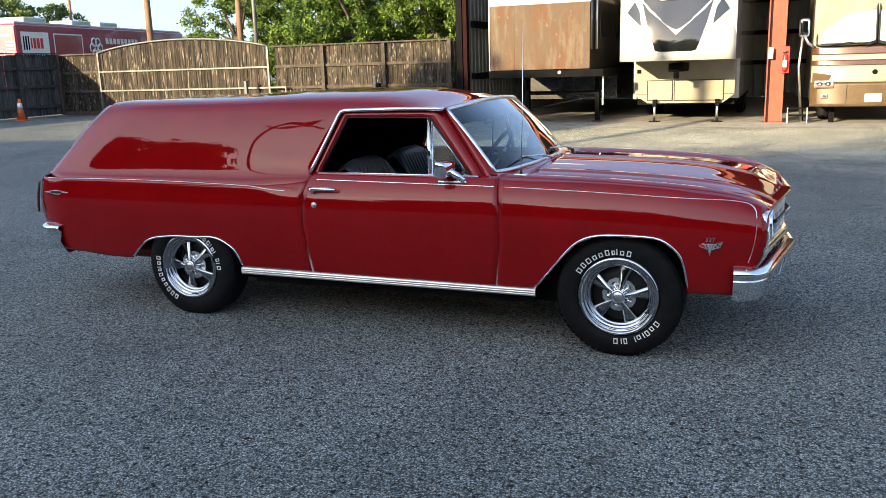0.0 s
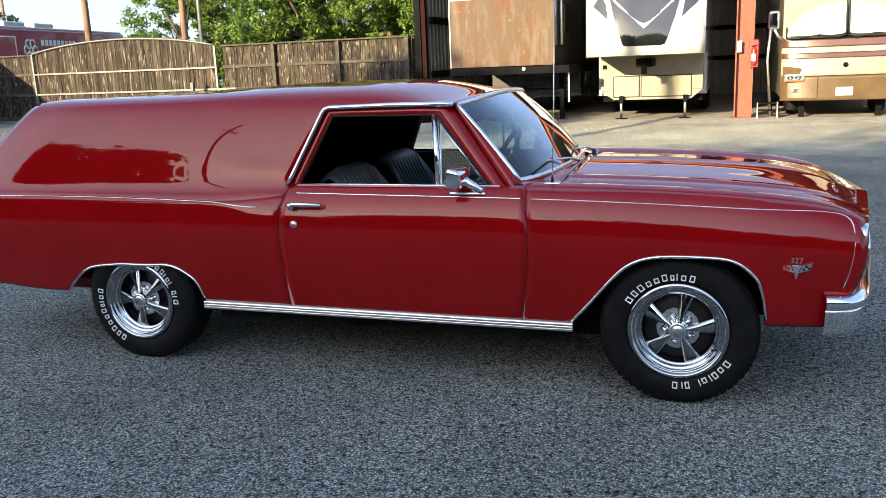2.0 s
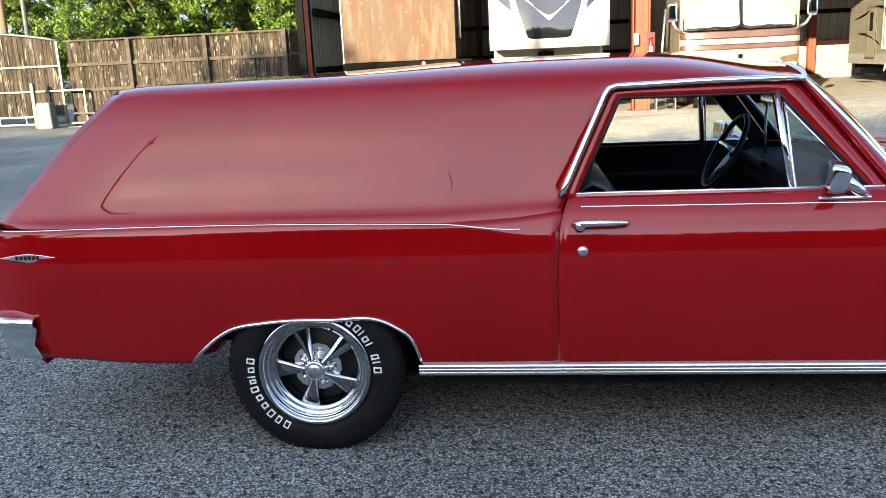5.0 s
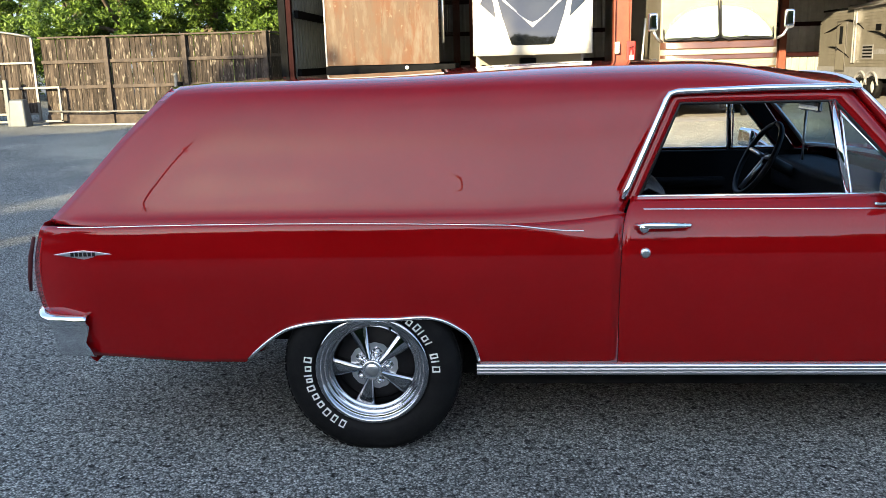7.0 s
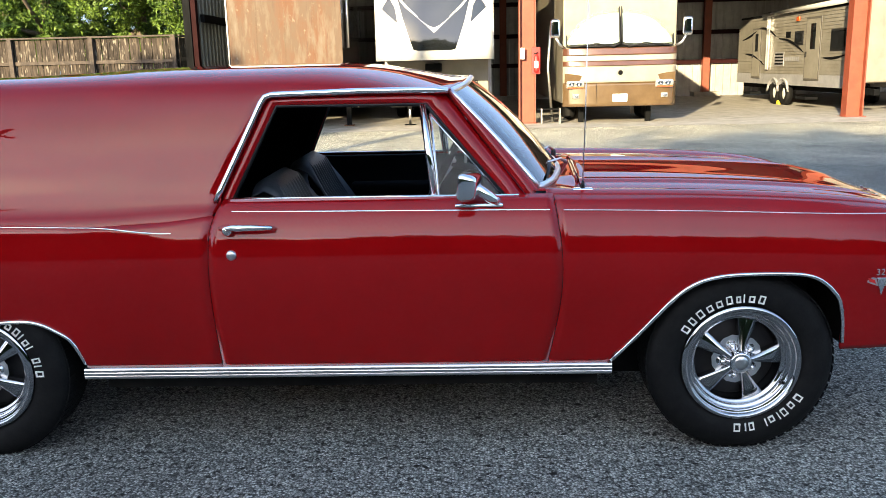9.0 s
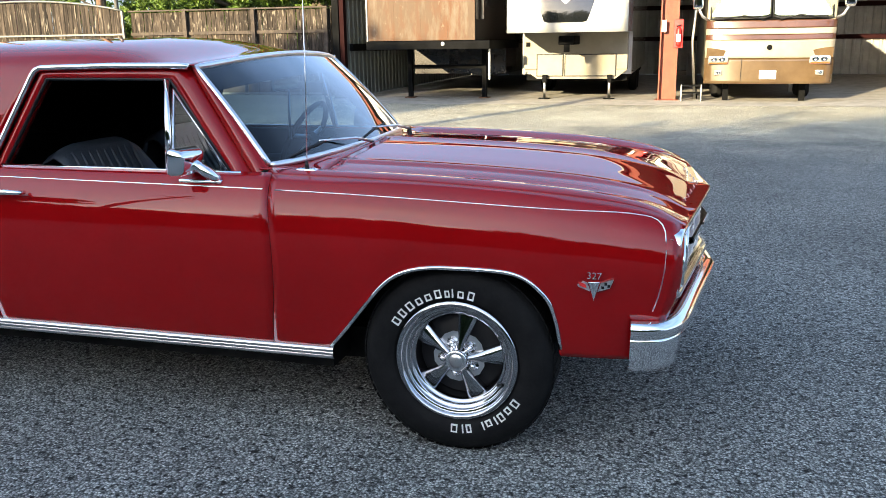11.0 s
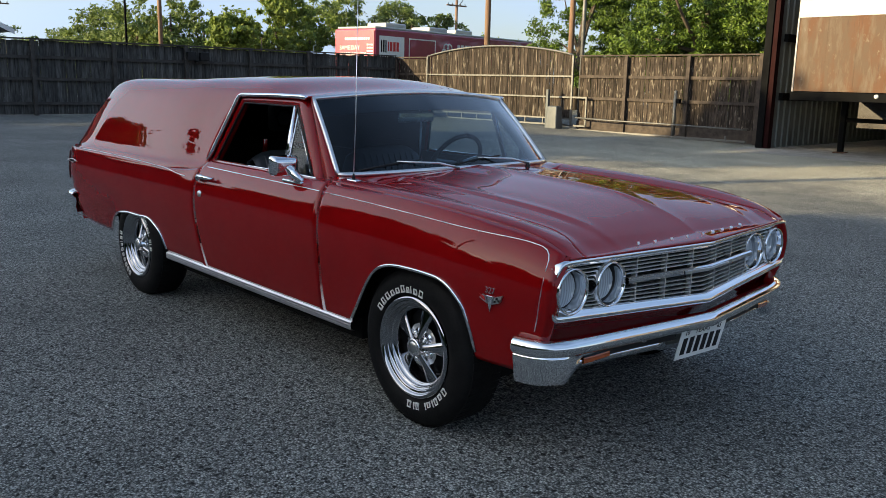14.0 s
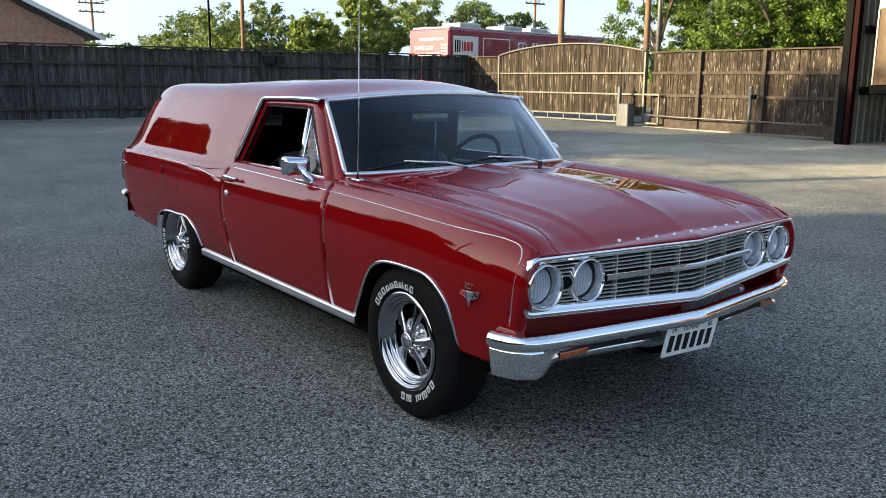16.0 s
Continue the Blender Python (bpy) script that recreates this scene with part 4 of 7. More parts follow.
def build_travel_trailer():
    t = thing("travel_trailer", "beige travel trailer with ribbed siding, doors and curved stripes", "camper")
    t.matrix_world = pose(8.46, 26.6, 0.036, 0, 0, -88.5)
    # local x runs along its door side, y into its body
    L = 8.6
    out = [(0.10, 0.74), (0.14, 2.45), (0.45, 2.62), (5.0, 2.72), (L, 2.80), (L, 0.74)]
    prism("body", out, 2.36, M["beige"], t, bevel=0.05, m=pose(0, 0.02, 0))
    box("lower_band", 0.12, L - 0.01, 0.0, 0.018, 0.60, 0.92, M["grey"], t)
    bm = bmesh.new()
    for i in range(19):
        add_box(bm, 0.14 if i < 16 else 0.5, L - 0.05, 0.004, 0.018, 0.94 + 0.092 * i, 1.012 + 0.092 * i)
    part("siding", bm, M["beige"], t)
    box("roof_edge", 0.4, L, -0.03, 0.06, 2.68, 2.74, M["steel_black"], t, bevel=0.01)
    tube("awning", [(2.6, -0.08, 2.72), (L, -0.08, 2.80)], 0.07, M["gelwhite"], t)
    for x in (2.86, 3.02):
        box("awning_arm", x, x + 0.03, -0.07, -0.02, 1.05, 2.70, M["satin"], t)
    for x, z1 in ((1.55, 2.36), (5.72, 2.50)):
        w = 0.78 if x < 3 else 1.0
        d = box("door", x, x + w, -0.022, -0.001, 0.76, z1, M["door_trim"], t, bevel=0.05)
        box("door_panel", x + 0.06, x + w - 0.06, -0.030, -0.023, 0.82, z1 - 0.06, M["beige"], d, bevel=0.03)
        box("door_window", x + w * 0.36, x + w * 0.68, -0.036, -0.031, 1.62, z1 - 0.18, M["dark_solid"], d, bevel=0.02)
        box("door_handle", x + 0.08, x + 0.16, -0.06, -0.031, 1.42, 1.56, M["black"], d, bevel=0.01)
    for p, q, r, s in ((4.94, 5.55, 1.75, 2.15), (7.30, 8.2, 1.55, 2.12)):
        w = box("window", p, q, -0.02, -0.001, r, s, M["black"], t, bevel=0.03)
        box("pane", p + 0.05, q - 0.05, -0.026, -0.021, r + 0.05, s - 0.05, M["dark_solid"], w)
    box("small_vent", 4.30, 4.62, -0.02, -0.001, 1.98, 2.16, M["steel_black"], t)
    v = box("fridge_vent", 3.52, 4.22, -0.015, -0.001, 1.16, 1.58, M["grey"], t)
    for k in range(4):
        box("slat", 3.56, 4.18, -0.024, -0.016, 1.20 + 0.095 * k, 1.25 + 0.095 * k, M["steel_black"], v)
    box("porch_light", 5.05, 5.25, -0.05, -0.001, 2.42, 2.56, M["amber"], t, bevel=0.02)
    for p, q in (((0.55, 2.0), (2.2, 2.35)), ((2.0, 2.35), (3.5, 2.05)), ((3.75, 1.98), (5.6, 1.55)), ((0.9, 1.55), (2.6, 1.2)), ((6.9, 1.38), (8.2, 1.45))):
        pts = [(p[0] + (q[0] - p[0]) * i / 10, -0.008, p[1] + (q[1] - p[1]) * i / 10 + 0.10 * math.sin(math.pi * i / 10) * (1 if q[1] < p[1] - 0.2 else -0.4)) for i in range(11)]
        tube("stripe", pts, [0.008 + 0.028 * math.sin(math.pi * i / 10) for i in range(11)], M["steel_black"], t)
    letters_as_bars("lettering", [0.11] * 8, 4.25, -0.004, 1.30, 0.13, 0.03, M["grey"], t)
    for x in (3.52, 4.27):
        w = lathe("wheel", [(0.02, -0.02), (0.19, -0.03), (0.2, -0.1), (0.33, -0.1), (0.35, -0.06), (0.35, 0.08), (0.02, 0.1)], M["rubber"], t, sides=24)
        w.location = (x, 0.1, 0.35)
        lathe("rim", [(0.01, -0.06), (0.08, -0.06), (0.19, -0.035), (0.20, -0.03)], M["white"], w, sides=24)
        tube("wheel_arch", [(x + 0.42 * math.cos(math.pi * i / 10), -0.02, 0.40 + 0.38 * math.sin(math.pi * i / 10)) for i in range(11)], 0.04, M["grey"], t)
    box("frame_rail", 0, L + 0.6, 0.3, 0.45, 0.45, 0.6, M["steel_black"], t)
    box("tongue", L, L + 1.0, 1.0, 1.2, 0.45, 0.58, M["steel_black"], t)
    for x in (1.9, 6.2):
        box("folded_step", x - 0.3, x + 0.3, -0.25, 0.1, 0.25, 0.32, M["steel_black"], t)
    chock = thing("wheel_chock", "yellow plastic wheel chock by the trailer tyres", "chock")
    chock.matrix_world = t.matrix_world @ pose(3.90, 0.0, 0)
    prism("wedge", [(-0.1, 0), (0.1, 0), (0.06, 0.12), (-0.06, 0.12)], 0.12, M["yellow"], chock, bevel=0.01)
    w = thing("white_trailer", "white fifth-wheel camper parked under the shed", "camper", at=(0, 0, 0.036))
    box("body", 11.0, 13.5, 19.4, 29, 0.75, 3.6, M["gelwhite"], w, bevel=0.12)
    box("skirt", 11.1, 13.4, 19.8, 29, 0.5, 0.745, M["grey"], w)
    for y in (22.0, 23.0):
        box("wheel", 11.1, 11.4, y, y + 0.72, 0.0, 0.72, M["rubber"], w, bevel=0.15)


M["door_trim"] = varied("dark_door_trim", (0.06, 0.055, 0.05), (0.09, 0.085, 0.075), 4, 0.5)
M["yellow"] = plain("yellow_plastic", (0.65, 0.5, 0.03), 0.5)
build_travel_trailer()


# ---- beyond the fence ----
def build_bus():
    b = thing("clinic_bus", "magenta clinic bus with white lettering and white roof units", "bus")
    b.matrix_world = pose(-28.4, 20.6, 0.1, 0, 0, 100.8)
    # local x runs along the long side, y (positive) into the body
    L, H = 13.8, 3.66
    box("body", 0, L, 0, 2.55, 0.5, H, M["magenta"], b, bevel=0.08)
    box("end_panel", -0.03, -0.002, 0.06, 2.49, 0.6, H - 0.1, M["pink"], b, bevel=0.01)
    box("roof", 0.1, L - 0.1, 0.1, 2.45, H + 0.001, H + 0.10, M["gelwhite"], b, bevel=0.03)
    for x in (1.5, 4.8, 7.0):
        box("roof_unit", x, x + 1.5, 0.7, 1.9, H + 0.101, H + 0.36, M["gelwhite"], b, bevel=0.06)
    box("sign_panel", 0.25, 2.0, -0.012, -0.001, 2.2, 3.35, M["white"], b)
    letters_as_bars("sign_logo", [0.08, 0.10, 0.08], 0.35, -0.014, 2.62, 0.55, 0.06, M["steel_black"], b)
    letters_as_bars("sign_letters", [0.09, 0.17, 0.17, 0.17], 0.82, -0.014, 2.68, 0.42, 0.06, M["signred"], b)
    letters_as_bars("sign_line", [0.1] * 9, 0.36, -0.014, 2.30, 0.16, 0.06, M["steel_black"], b)
    for z in (3.28, 2.0):
        box("outline", 2.4, 4.35, -0.012, -0.001, z, z + 0.05, M["white"], b)
    for x in (2.35, 4.35):
        box("outline", x, x + 0.05, -0.012, -0.001, 2.0, 3.33, M["white"], b)
    for k in range(6):
        a = 2 * math.pi * k / 6
        pts = [(5.4 + 0.3 * math.cos(a) + 0.19 * math.cos(2 * math.pi * i / 12), -0.012, 2.75 + 0.3 * math.sin(a) + 0.19 * math.sin(2 * math.pi * i / 12)) for i in range(13)]
        tube("flower_ring", pts, 0.035, M["white"], b, sides=6)
    letters_as_bars("title_line", [0.23] * 9, 6.2, -0.012, 2.95, 0.26, 0.09, M["white"], b)
    letters_as_bars("title_second_line", [0.23] * 6 + [-0.2] + [0.23] * 7, 6.2, -0.012, 2.42, 0.26, 0.09, M["white"], b)
    for k, line in enumerate(("SAME DAY", "AVAILABILITY")):
        cu = bpy.data.curves.new("end_text", "FONT")
        cu.body, cu.size, cu.extrude = line, 0.27, 0.003
        ob = new("end_text", cu)
        cu.materials.append(M["white"])
        ob.parent = b
        ob.matrix_basis = pose(-0.04, 2.2, 2.72 - 0.3 * k, 90, 0, -90)
    box("end_frame", -0.036, -0.031, 0.65, 2.3, 2.28, 2.31, M["white"], b)
    for i in range(5):
        box("end_line", -0.036, -0.031, 0.14, 0.50, 2.35 + 0.14 * i, 2.41 + 0.14 * i, M["white"], b)
    letters_as_bars_end = bmesh.new()
    for i in range(12):
        add_box(letters_as_bars_end, -0.036, -0.031, 0.35 + 0.13 * i, 0.44 + 0.13 * i, 3.15, 3.26)
    part("end_lettering", letters_as_bars_end, M["white"], b)
    for x in (2.2, 9.5):
        w = lathe("wheel", [(0.02, -0.1), (0.45, -0.1), (0.5, 0.0), (0.45, 0.1)], M["rubber"], b, sides=24)
        w.location = (x, 0.15, 0.48)


build_bus()


def build_house():
    h = thing("brick_house", "red-brick house gable with a white-trimmed shingle roof", "house")
    h.matrix_world = pose(-34.3, 6.6, 0.2, 0, 0, 90)
    # local x runs along the gable (towards +y of the yard), y (positive) away from the yard
    prism("wall", [(-13, 0), (-0.3, 0), (-0.3, 2.85), (-6.6, 5.9), (-13, 2.85)], 0.3, M["mortar"], h)
    rnd = random.Random(3)
    bm = bmesh.new()
    z, k = 1.5, 0
    while z < 5.6:
        x = -8.6 + (0.13 if k % 2 else 0)
        while x < -0.35:
            lim = 2.85 + (-0.3 - x) * 0.484
            if z + 0.08 < lim:
                add_box(bm, x, x + 0.235, -0.012 - rnd.uniform(0, 0.004), 0.0, z, z + 0.068)
            x += 0.25
        z += 0.082
        k += 1
    tagged(part("bricks", bm, M["brick"], h), kind="stuff")
    for s in (1, -1):
        rows = [[(-6.6 + s * 7.0 * u, y, 6.25 - 3.39 * u) for u in (0, 0.5, 1)] for y in (-0.45, 12)]
        grid("roof", rows, M["shingle"], h, smooth=False, thick=0.12)
    prism("barge_board", [(0.42, 2.72), (0.42, 2.90), (-6.6, 6.30), (-6.6, 6.10)], 0.04, M["white"], h, m=pose(0, -0.5, 0))


M["mortar"] = varied("mortar", (0.32, 0.28, 0.24), (0.40, 0.36, 0.31), 8, 0.9)
build_house()


def leaf_crown(name, blobs, count, size, material, seed, parent, loose=0.105):
    """A crown of many small leaf clumps, scattered through and over uneven lobes."""
    rnd = np.random.RandomState(seed)
    b = np.array(blobs, float)
    w = b[:, 3] ** 2
    # sprays of leaves over each lobe, denser at its skin, with gaps between them
    sprays = 26 * len(b)
    home = rnd.choice(len(b), sprays, p=w / w.sum())
    d = rnd.normal(size=(sprays, 3))
    d /= np.linalg.norm(d, axis=1)[:, None]
    reach = b[home, 3] * (0.45 + 0.62 * rnd.rand(sprays) ** 0.55)
    centre = b[home, :3] + d * reach[:, None] * np.array([1, 1, 0.85])
    which = rnd.randint(0, sprays, count)
    c = centre[which] + rnd.normal(size=(count, 3)) * (loose * b[home[which], 3])[:, None] * np.array([1, 1, 0.7])
    d = d[which]
    s = size * (0.5 + rnd.rand(count))
    n = d + 0.9 * rnd.normal(size=(count, 3))
    n /= np.linalg.norm(n, axis=1)[:, None]
    a = np.cross(n, rnd.normal(size=(count, 3)))
    a /= np.linalg.norm(a, axis=1)[:, None] + 1e-9
    t = np.cross(n, a)
    p0, p1 = c - a * s[:, None], c + a * s[:, None]
    q0, q1 = c + t * (0.45 * s)[:, None] + n * (0.2 * s)[:, None], c - t * (0.45 * s)[:, None] + n * (0.2 * s)[:, None]
    verts = np.stack([p0, q0, p1, q1], 1).reshape(-1, 3)
    me = bpy.data.meshes.new(name)
    me.from_pydata(verts.tolist(), [], [(4 * i, 4 * i + 1, 4 * i + 2, 4 * i + 3) for i in range(count)])
    me.materials.append(material)
    return place(name, me, parent)


def tree(x, y, h, spread, seed, material, count=5000, size=0.16, low=0.25, label="leafy green oak tree behind the fence", group="trees beyond the fence", name="tree"):
    rnd = random.Random(seed)
    g = ground_z(x, y)
    t = thing(name, label, "tree", group, at=(x, y, g))
    r = 0.035 * h
    lean = rnd.uniform(-0.4, 0.4)
    tube("trunk", [(0, 0, -0.1), (0.1 * lean, 0, 0.2 * h), (0.5 * lean, 0.1, 0.45 * h), (lean, 0.1, 0.75 * h)], [r, 0.8 * r, 0.55 * r, 0.2 * r], M["bark"], t, sides=9)
    blobs = []
    for i in range(rnd.randint(7, 10)):
        a, d = rnd.uniform(0, 6.28), spread * rnd.uniform(0.15, 0.75)
        z = h * rnd.uniform(low + 0.1, 0.86)
        rr = spread * rnd.uniform(0.3, 0.5)
        blobs.append((d * math.cos(a) + 0.5 * lean, d * math.sin(a), min(z, h - rr), rr))
        if i < 5:
            tube("limb", [(0.4 * lean, 0.05, 0.35 * h), (0.5 * d * math.cos(a), 0.5 * d * math.sin(a), 0.5 * (0.35 * h + z)), (d * math.cos(a), d * math.sin(a), z)], [0.4 * r, 0.28 * r, 0.1 * r], M["bark"], t, sides=6)
    leaf_crown("crown", blobs, count, size, material, seed, t, 0.22 if "across" in group else 0.105)
    return t


# the wood behind the long fence and shed
for k, (x, y, h, s) in enumerate(((-24.5, 30.0, 7.6, 3.4), (-21.0, 32.5, 8.6, 3.8), (-17.5, 29.5, 7.8, 3.4), (-14.5, 31.5, 9.0, 3.8), (-11.5, 28.5, 8.4, 3.4), (-9.0, 31.0, 8.8, 3.6), (-27.0, 38.0, 8.2, 3.6), (-18.5, 37.0, 10.0, 4.2), (-12.0, 37.0, 10.2, 4.4), (-23.0, 40.0, 10.0, 4.2), (-6.0, 36.5, 9.0, 3.8))):
    tree(x, y, h, s, 20 + k, M["leaf"], 28000, 0.078, 0.02)
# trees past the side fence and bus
far = ((170, 75, 4.3, 4.6, "leaf_hazed"), (235, 70, 4.7, 5.0, "leaf_hazed"), (300, 70, 4.2, 4.4, "leaf_hazed"), (335, 66, 6.0, 4.6, "leaf_hazed"), (400, 60, 6.6, 4.4, "leaf_hazed"), (455, 58, 6.7, 4.0, "leaf_hazed"), (512, 62, 6.2, 4.0, "leaf_hazed"), (545, 52, 5.0, 2.6, "leaf_light"), (600, 54, 4.8, 3.0, "leaf_light"), (635, 58, 7.0, 3.2, "leaf_light"), (682, 64, 6.6, 3.4, "leaf_light"), (740, 72, 8.0, 4.4, "leaf_hazed"), (800, 74, 8.6, 4.8, "leaf_hazed"), (862, 74, 8.2, 4.4, "leaf_hazed"), (915, 78, 7.8, 4.0, "leaf_hazed"), (1000, 85, 6.0, 4.0, "leaf_hazed"), (1050, 84, 6.2, 4.0, "leaf_hazed"), (90, 80, 4.5, 5.0, "leaf_dark"), (20, 80, 4.5, 5.0, "leaf_dark"), (-80, 80, 6.5, 5.0, "leaf_dark"))
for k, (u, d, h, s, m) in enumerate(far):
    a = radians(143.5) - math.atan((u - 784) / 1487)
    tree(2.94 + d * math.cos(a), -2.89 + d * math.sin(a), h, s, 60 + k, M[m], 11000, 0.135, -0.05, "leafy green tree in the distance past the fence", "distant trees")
# unseen rows added behind the viewer, lowered in places to shape the lot's shade
back_rnd = random.Random(77)
for k in range(22):
    x = -66 + 5.6 * k + back_rnd.uniform(-1.0, 1.0)
    low = 0.74 if -28 < x < -18 else 0.955
    x += 3.4 if -18 < x < -12 else 0.0
    tree(x, -33 + back_rnd.uniform(-2.0, 2.0), low * back_rnd.uniform(11.3, 12.3), 6.2, 110 + k, M["leaf_dark"], 9000, 0.42, -0.12, "unseen dark tree across the lot, added to shade it", "trees across the lot")
for k in range(14):
    x = -66 + 9.0 * k + back_rnd.uniform(-1.0, 1.0)
    low = 0.74 if -32 < x < -19 else 0.955
    tree(x, -42 + back_rnd.uniform(-1.5, 1.5), low * back_rnd.uniform(14.0, 15.2), 7.6, 150 + k, M["leaf_dark"], 9000, 0.55, -0.12, "unseen tall dark tree across the lot, added to shade it", "trees across the lot")
# unseen taller trees and a pole nearer the lot; trees from x -20.8 to -13.1 are added to block sun
for k, (x, y, h, s) in enumerate(((-24.0, -17.5, 14.6, 4.2), (-20.8, -19.5, 12.0, 3.0), (-15.9, -19.5, 6.8, 2.7), (-13.1, -20.2, 6.3, 2.5), (-18.6, -21.0, 7.0, 2.9), (-52.0, -17.0, 9.5, 4.2), (-62.0, -19.0, 10.5, 4.8), (-34.0, -27.0, 9.6, 4.6), (-28.5, -29.0, 7.6, 4.0), (-40.5, -24.5, 10.2, 4.8))):
    tree(x, y, h, s, 180 + k, M["leaf_dark"], 26000 if h > 14 else 14000, 0.24, 0.0, "unseen dark leafy tree at the edge of the lot, added for shade and reflections", "trees across the lot")
# unseen hedge added to close the gaps under the tree rows
hedge = thing("hedge", "unseen dense dark hedge added under the trees across the lot", "hedge")
leaf_crown("foliage", [(-70 + 2.0 * k, -30.5 + 0.8 * (k % 3), 1.6 + 0.5 * (k % 2), 3.2) for k in range(70)], 30000, 0.42, M["leaf_dark"], 300, hedge)


def pole(x, y, h, r, material, arms, label, name="utility_pole", seed=0):
    p = thing(name, label, "pole", at=(x, y, 0))
    tube("shaft", [(0, 0, 0), (0, 0, h * 0.5), (0, 0, h)], [r, 0.88 * r, 0.72 * r], M[material], p, sides=12)
    for z in arms:
        box("crossarm", -0.06, 0.06, -1.2, 1.2, z - 0.06, z + 0.06, M["pole"], p)
        for yy in (-1.05, -0.5, 0.5, 1.05):
            tube("insulator", [(0, yy, z + 0.06), (0, yy, z + 0.22)], [0.05, 0.03], M["utility"], p)
    return p


pole(-23.6, 22.9, 9.6, 0.14, "pole", (), "brown wooden utility pole behind the fence")
pole(-20.4, 24.6, 9.6, 0.13, "pole", (), "brown wooden utility pole behind the fence")
pole(-18.9, 23.5, 8.6, 0.085, "galv", (), "grey galvanised steel pole behind the gate", "steel_pole")
# the pole at -14.6 stands in for a tree trunk mirrored in the car
pole(-14.6, -17.6, 15.0, 0.17, "pole", (13.6,), "unseen brown pole at the edge of the lot, in place of a reflected tree trunk")
pole(-43, 17, 10.5, 0.13, "pole", (9.6,), "brown wooden utility pole in the distance")
pole(-39, 13.5, 9.5, 0.06, "steel_black", (), "thin dark steel pole past the fence", "steel_pole")
pole(-84, 19.5, 9.1, 0.16, "pole", (8.4, 7.6), "distant utility pole with two crossarms")
pole(-56, 51, 9.0, 0.16, "pole", (8.3,), "distant utility pole with a crossarm")


def cable(a, b, sag, r=0.018):
    n = 14
    pts = [tuple(a[k] + (b[k] - a[k]) * i / n - (sag * 4 * (i / n) * (1 - i / n) if k == 2 else 0) for k in range(3)) for i in range(n + 1)]
    c = thing("power_cable", "thin black overhead power cable", "cable", "overhead cables")
    tube("wire", pts, r, M["steel_black"], c, sides=5)


cable((-43, 17, 9.5), (-84, 19.5, 8.4), 0.8, 0.03)
cable((-43, 17, 9.5), (-23.6, 22.9, 8.2), 0.7)
cable((-23.6, 22.9, 8.4), (-56, 51, 8.3), 1.0, 0.025)
cable((-43, 16.2, 9.5), (-20, -20, 11.5), 0.9)
cable((-23.6, 22.9, 6.6), (-20.4, 24.6, 6.4), 0.1)
cable((-43, 17.6, 8.6), (-23.6, 22.9, 6.6), 0.6)

cone = thing("traffic_cone", "orange traffic cone with a white collar near the fence", "cone", at=(-22.6, 15.2, 0.22))
tube("cone_body", [(0, 0, 0.03), (0, 0, 0.72)], [0.14, 0.035], M["orange"], cone, sides=16)
tube("collar", [(0, 0, 0.40), (0, 0, 0.58)], [0.088, 0.062], M["white"], cone, sides=16)
box("foot", -0.18, 0.18, -0.18, 0.18, 0, 0.035, M["orange"], cone, bevel=0.01)


# ---- the car ----
# x forward from the front axle, y across, z up
car = thing("car", "glossy burgundy classic panel delivery car with chrome trim, mag wheels", "car")

ARCH_F = spline([-0.56, -0.519, -0.444, -0.354, -0.265, -0.165, -0.043, 0.119, 0.222, 0.287, 0.325, 0.342, 0.36], [0.30, 0.353, 0.44, 0.549, 0.644, 0.692, 0.705, 0.704, 0.681, 0.625, 0.528, 0.42, 0.30])
ARCH_R = spline([-3.53, -3.455, -3.37, -3.284, -3.168, -3.011, -2.834, -2.661, -2.598, -2.555, -2.535, -2.525], [0.30, 0.373, 0.448, 0.506, 0.535, 0.549, 0.551, 0.538, 0.499, 0.440, 0.36, 0.30])
DOOR_F = spline([0.33, 0.38, 0.62, 0.79, 0.93, 1.0], [-0.757, -0.749, -0.711, -0.708, -0.724, -0.733])
DOOR_R = spline([0.33, 0.39, 0.62, 0.81, 0.88, 0.93, 0.98, 1.0], [-2.003, -2.003, -2.008, -2.004, -1.999, -1.989, -1.968, -1.958])
PROFILE = spline([0.28, 0.36, 0.45, 0.55, 0.65, 0.74, 0.80, 0.85, 0.90, 0.94, 0.97, 1.0], [-0.845, -0.870, -0.894, -0.915, -0.931, -0.939, -0.937, -0.929, -0.913, -0.892, -0.868, -0.833])
CREST = spline([-0.80, -0.73, -0.3, 0.1, 0.4, 0.58, 0.68, 0.74], [0.994, 0.992, 0.983, 0.966, 0.942, 0.915, 0.884, 0.855])
FRONT_EDGE = spline([0.38, 0.45, 0.55, 0.62, 0.70, 0.80, 0.86, 0.90], [0.60, 0.640, 0.675, 0.70, 0.715, 0.718, 0.712, 0.70])
TAIL = spline([0.34, 0.385, 0.45, 0.57, 0.70, 0.80, 0.88, 0.925], [-4.06, -4.11, -4.19, -4.285, -4.30, -4.285, -4.26, -4.24])
BASE = spline([0.0, 0.25, 0.5, 0.68, 0.76], [-0.645, -0.655, -0.690, -0.742, -0.782])
HEAD = spline([0.0, 0.3, 0.55, 0.69], [-1.025, -1.037, -1.070, -1.110])
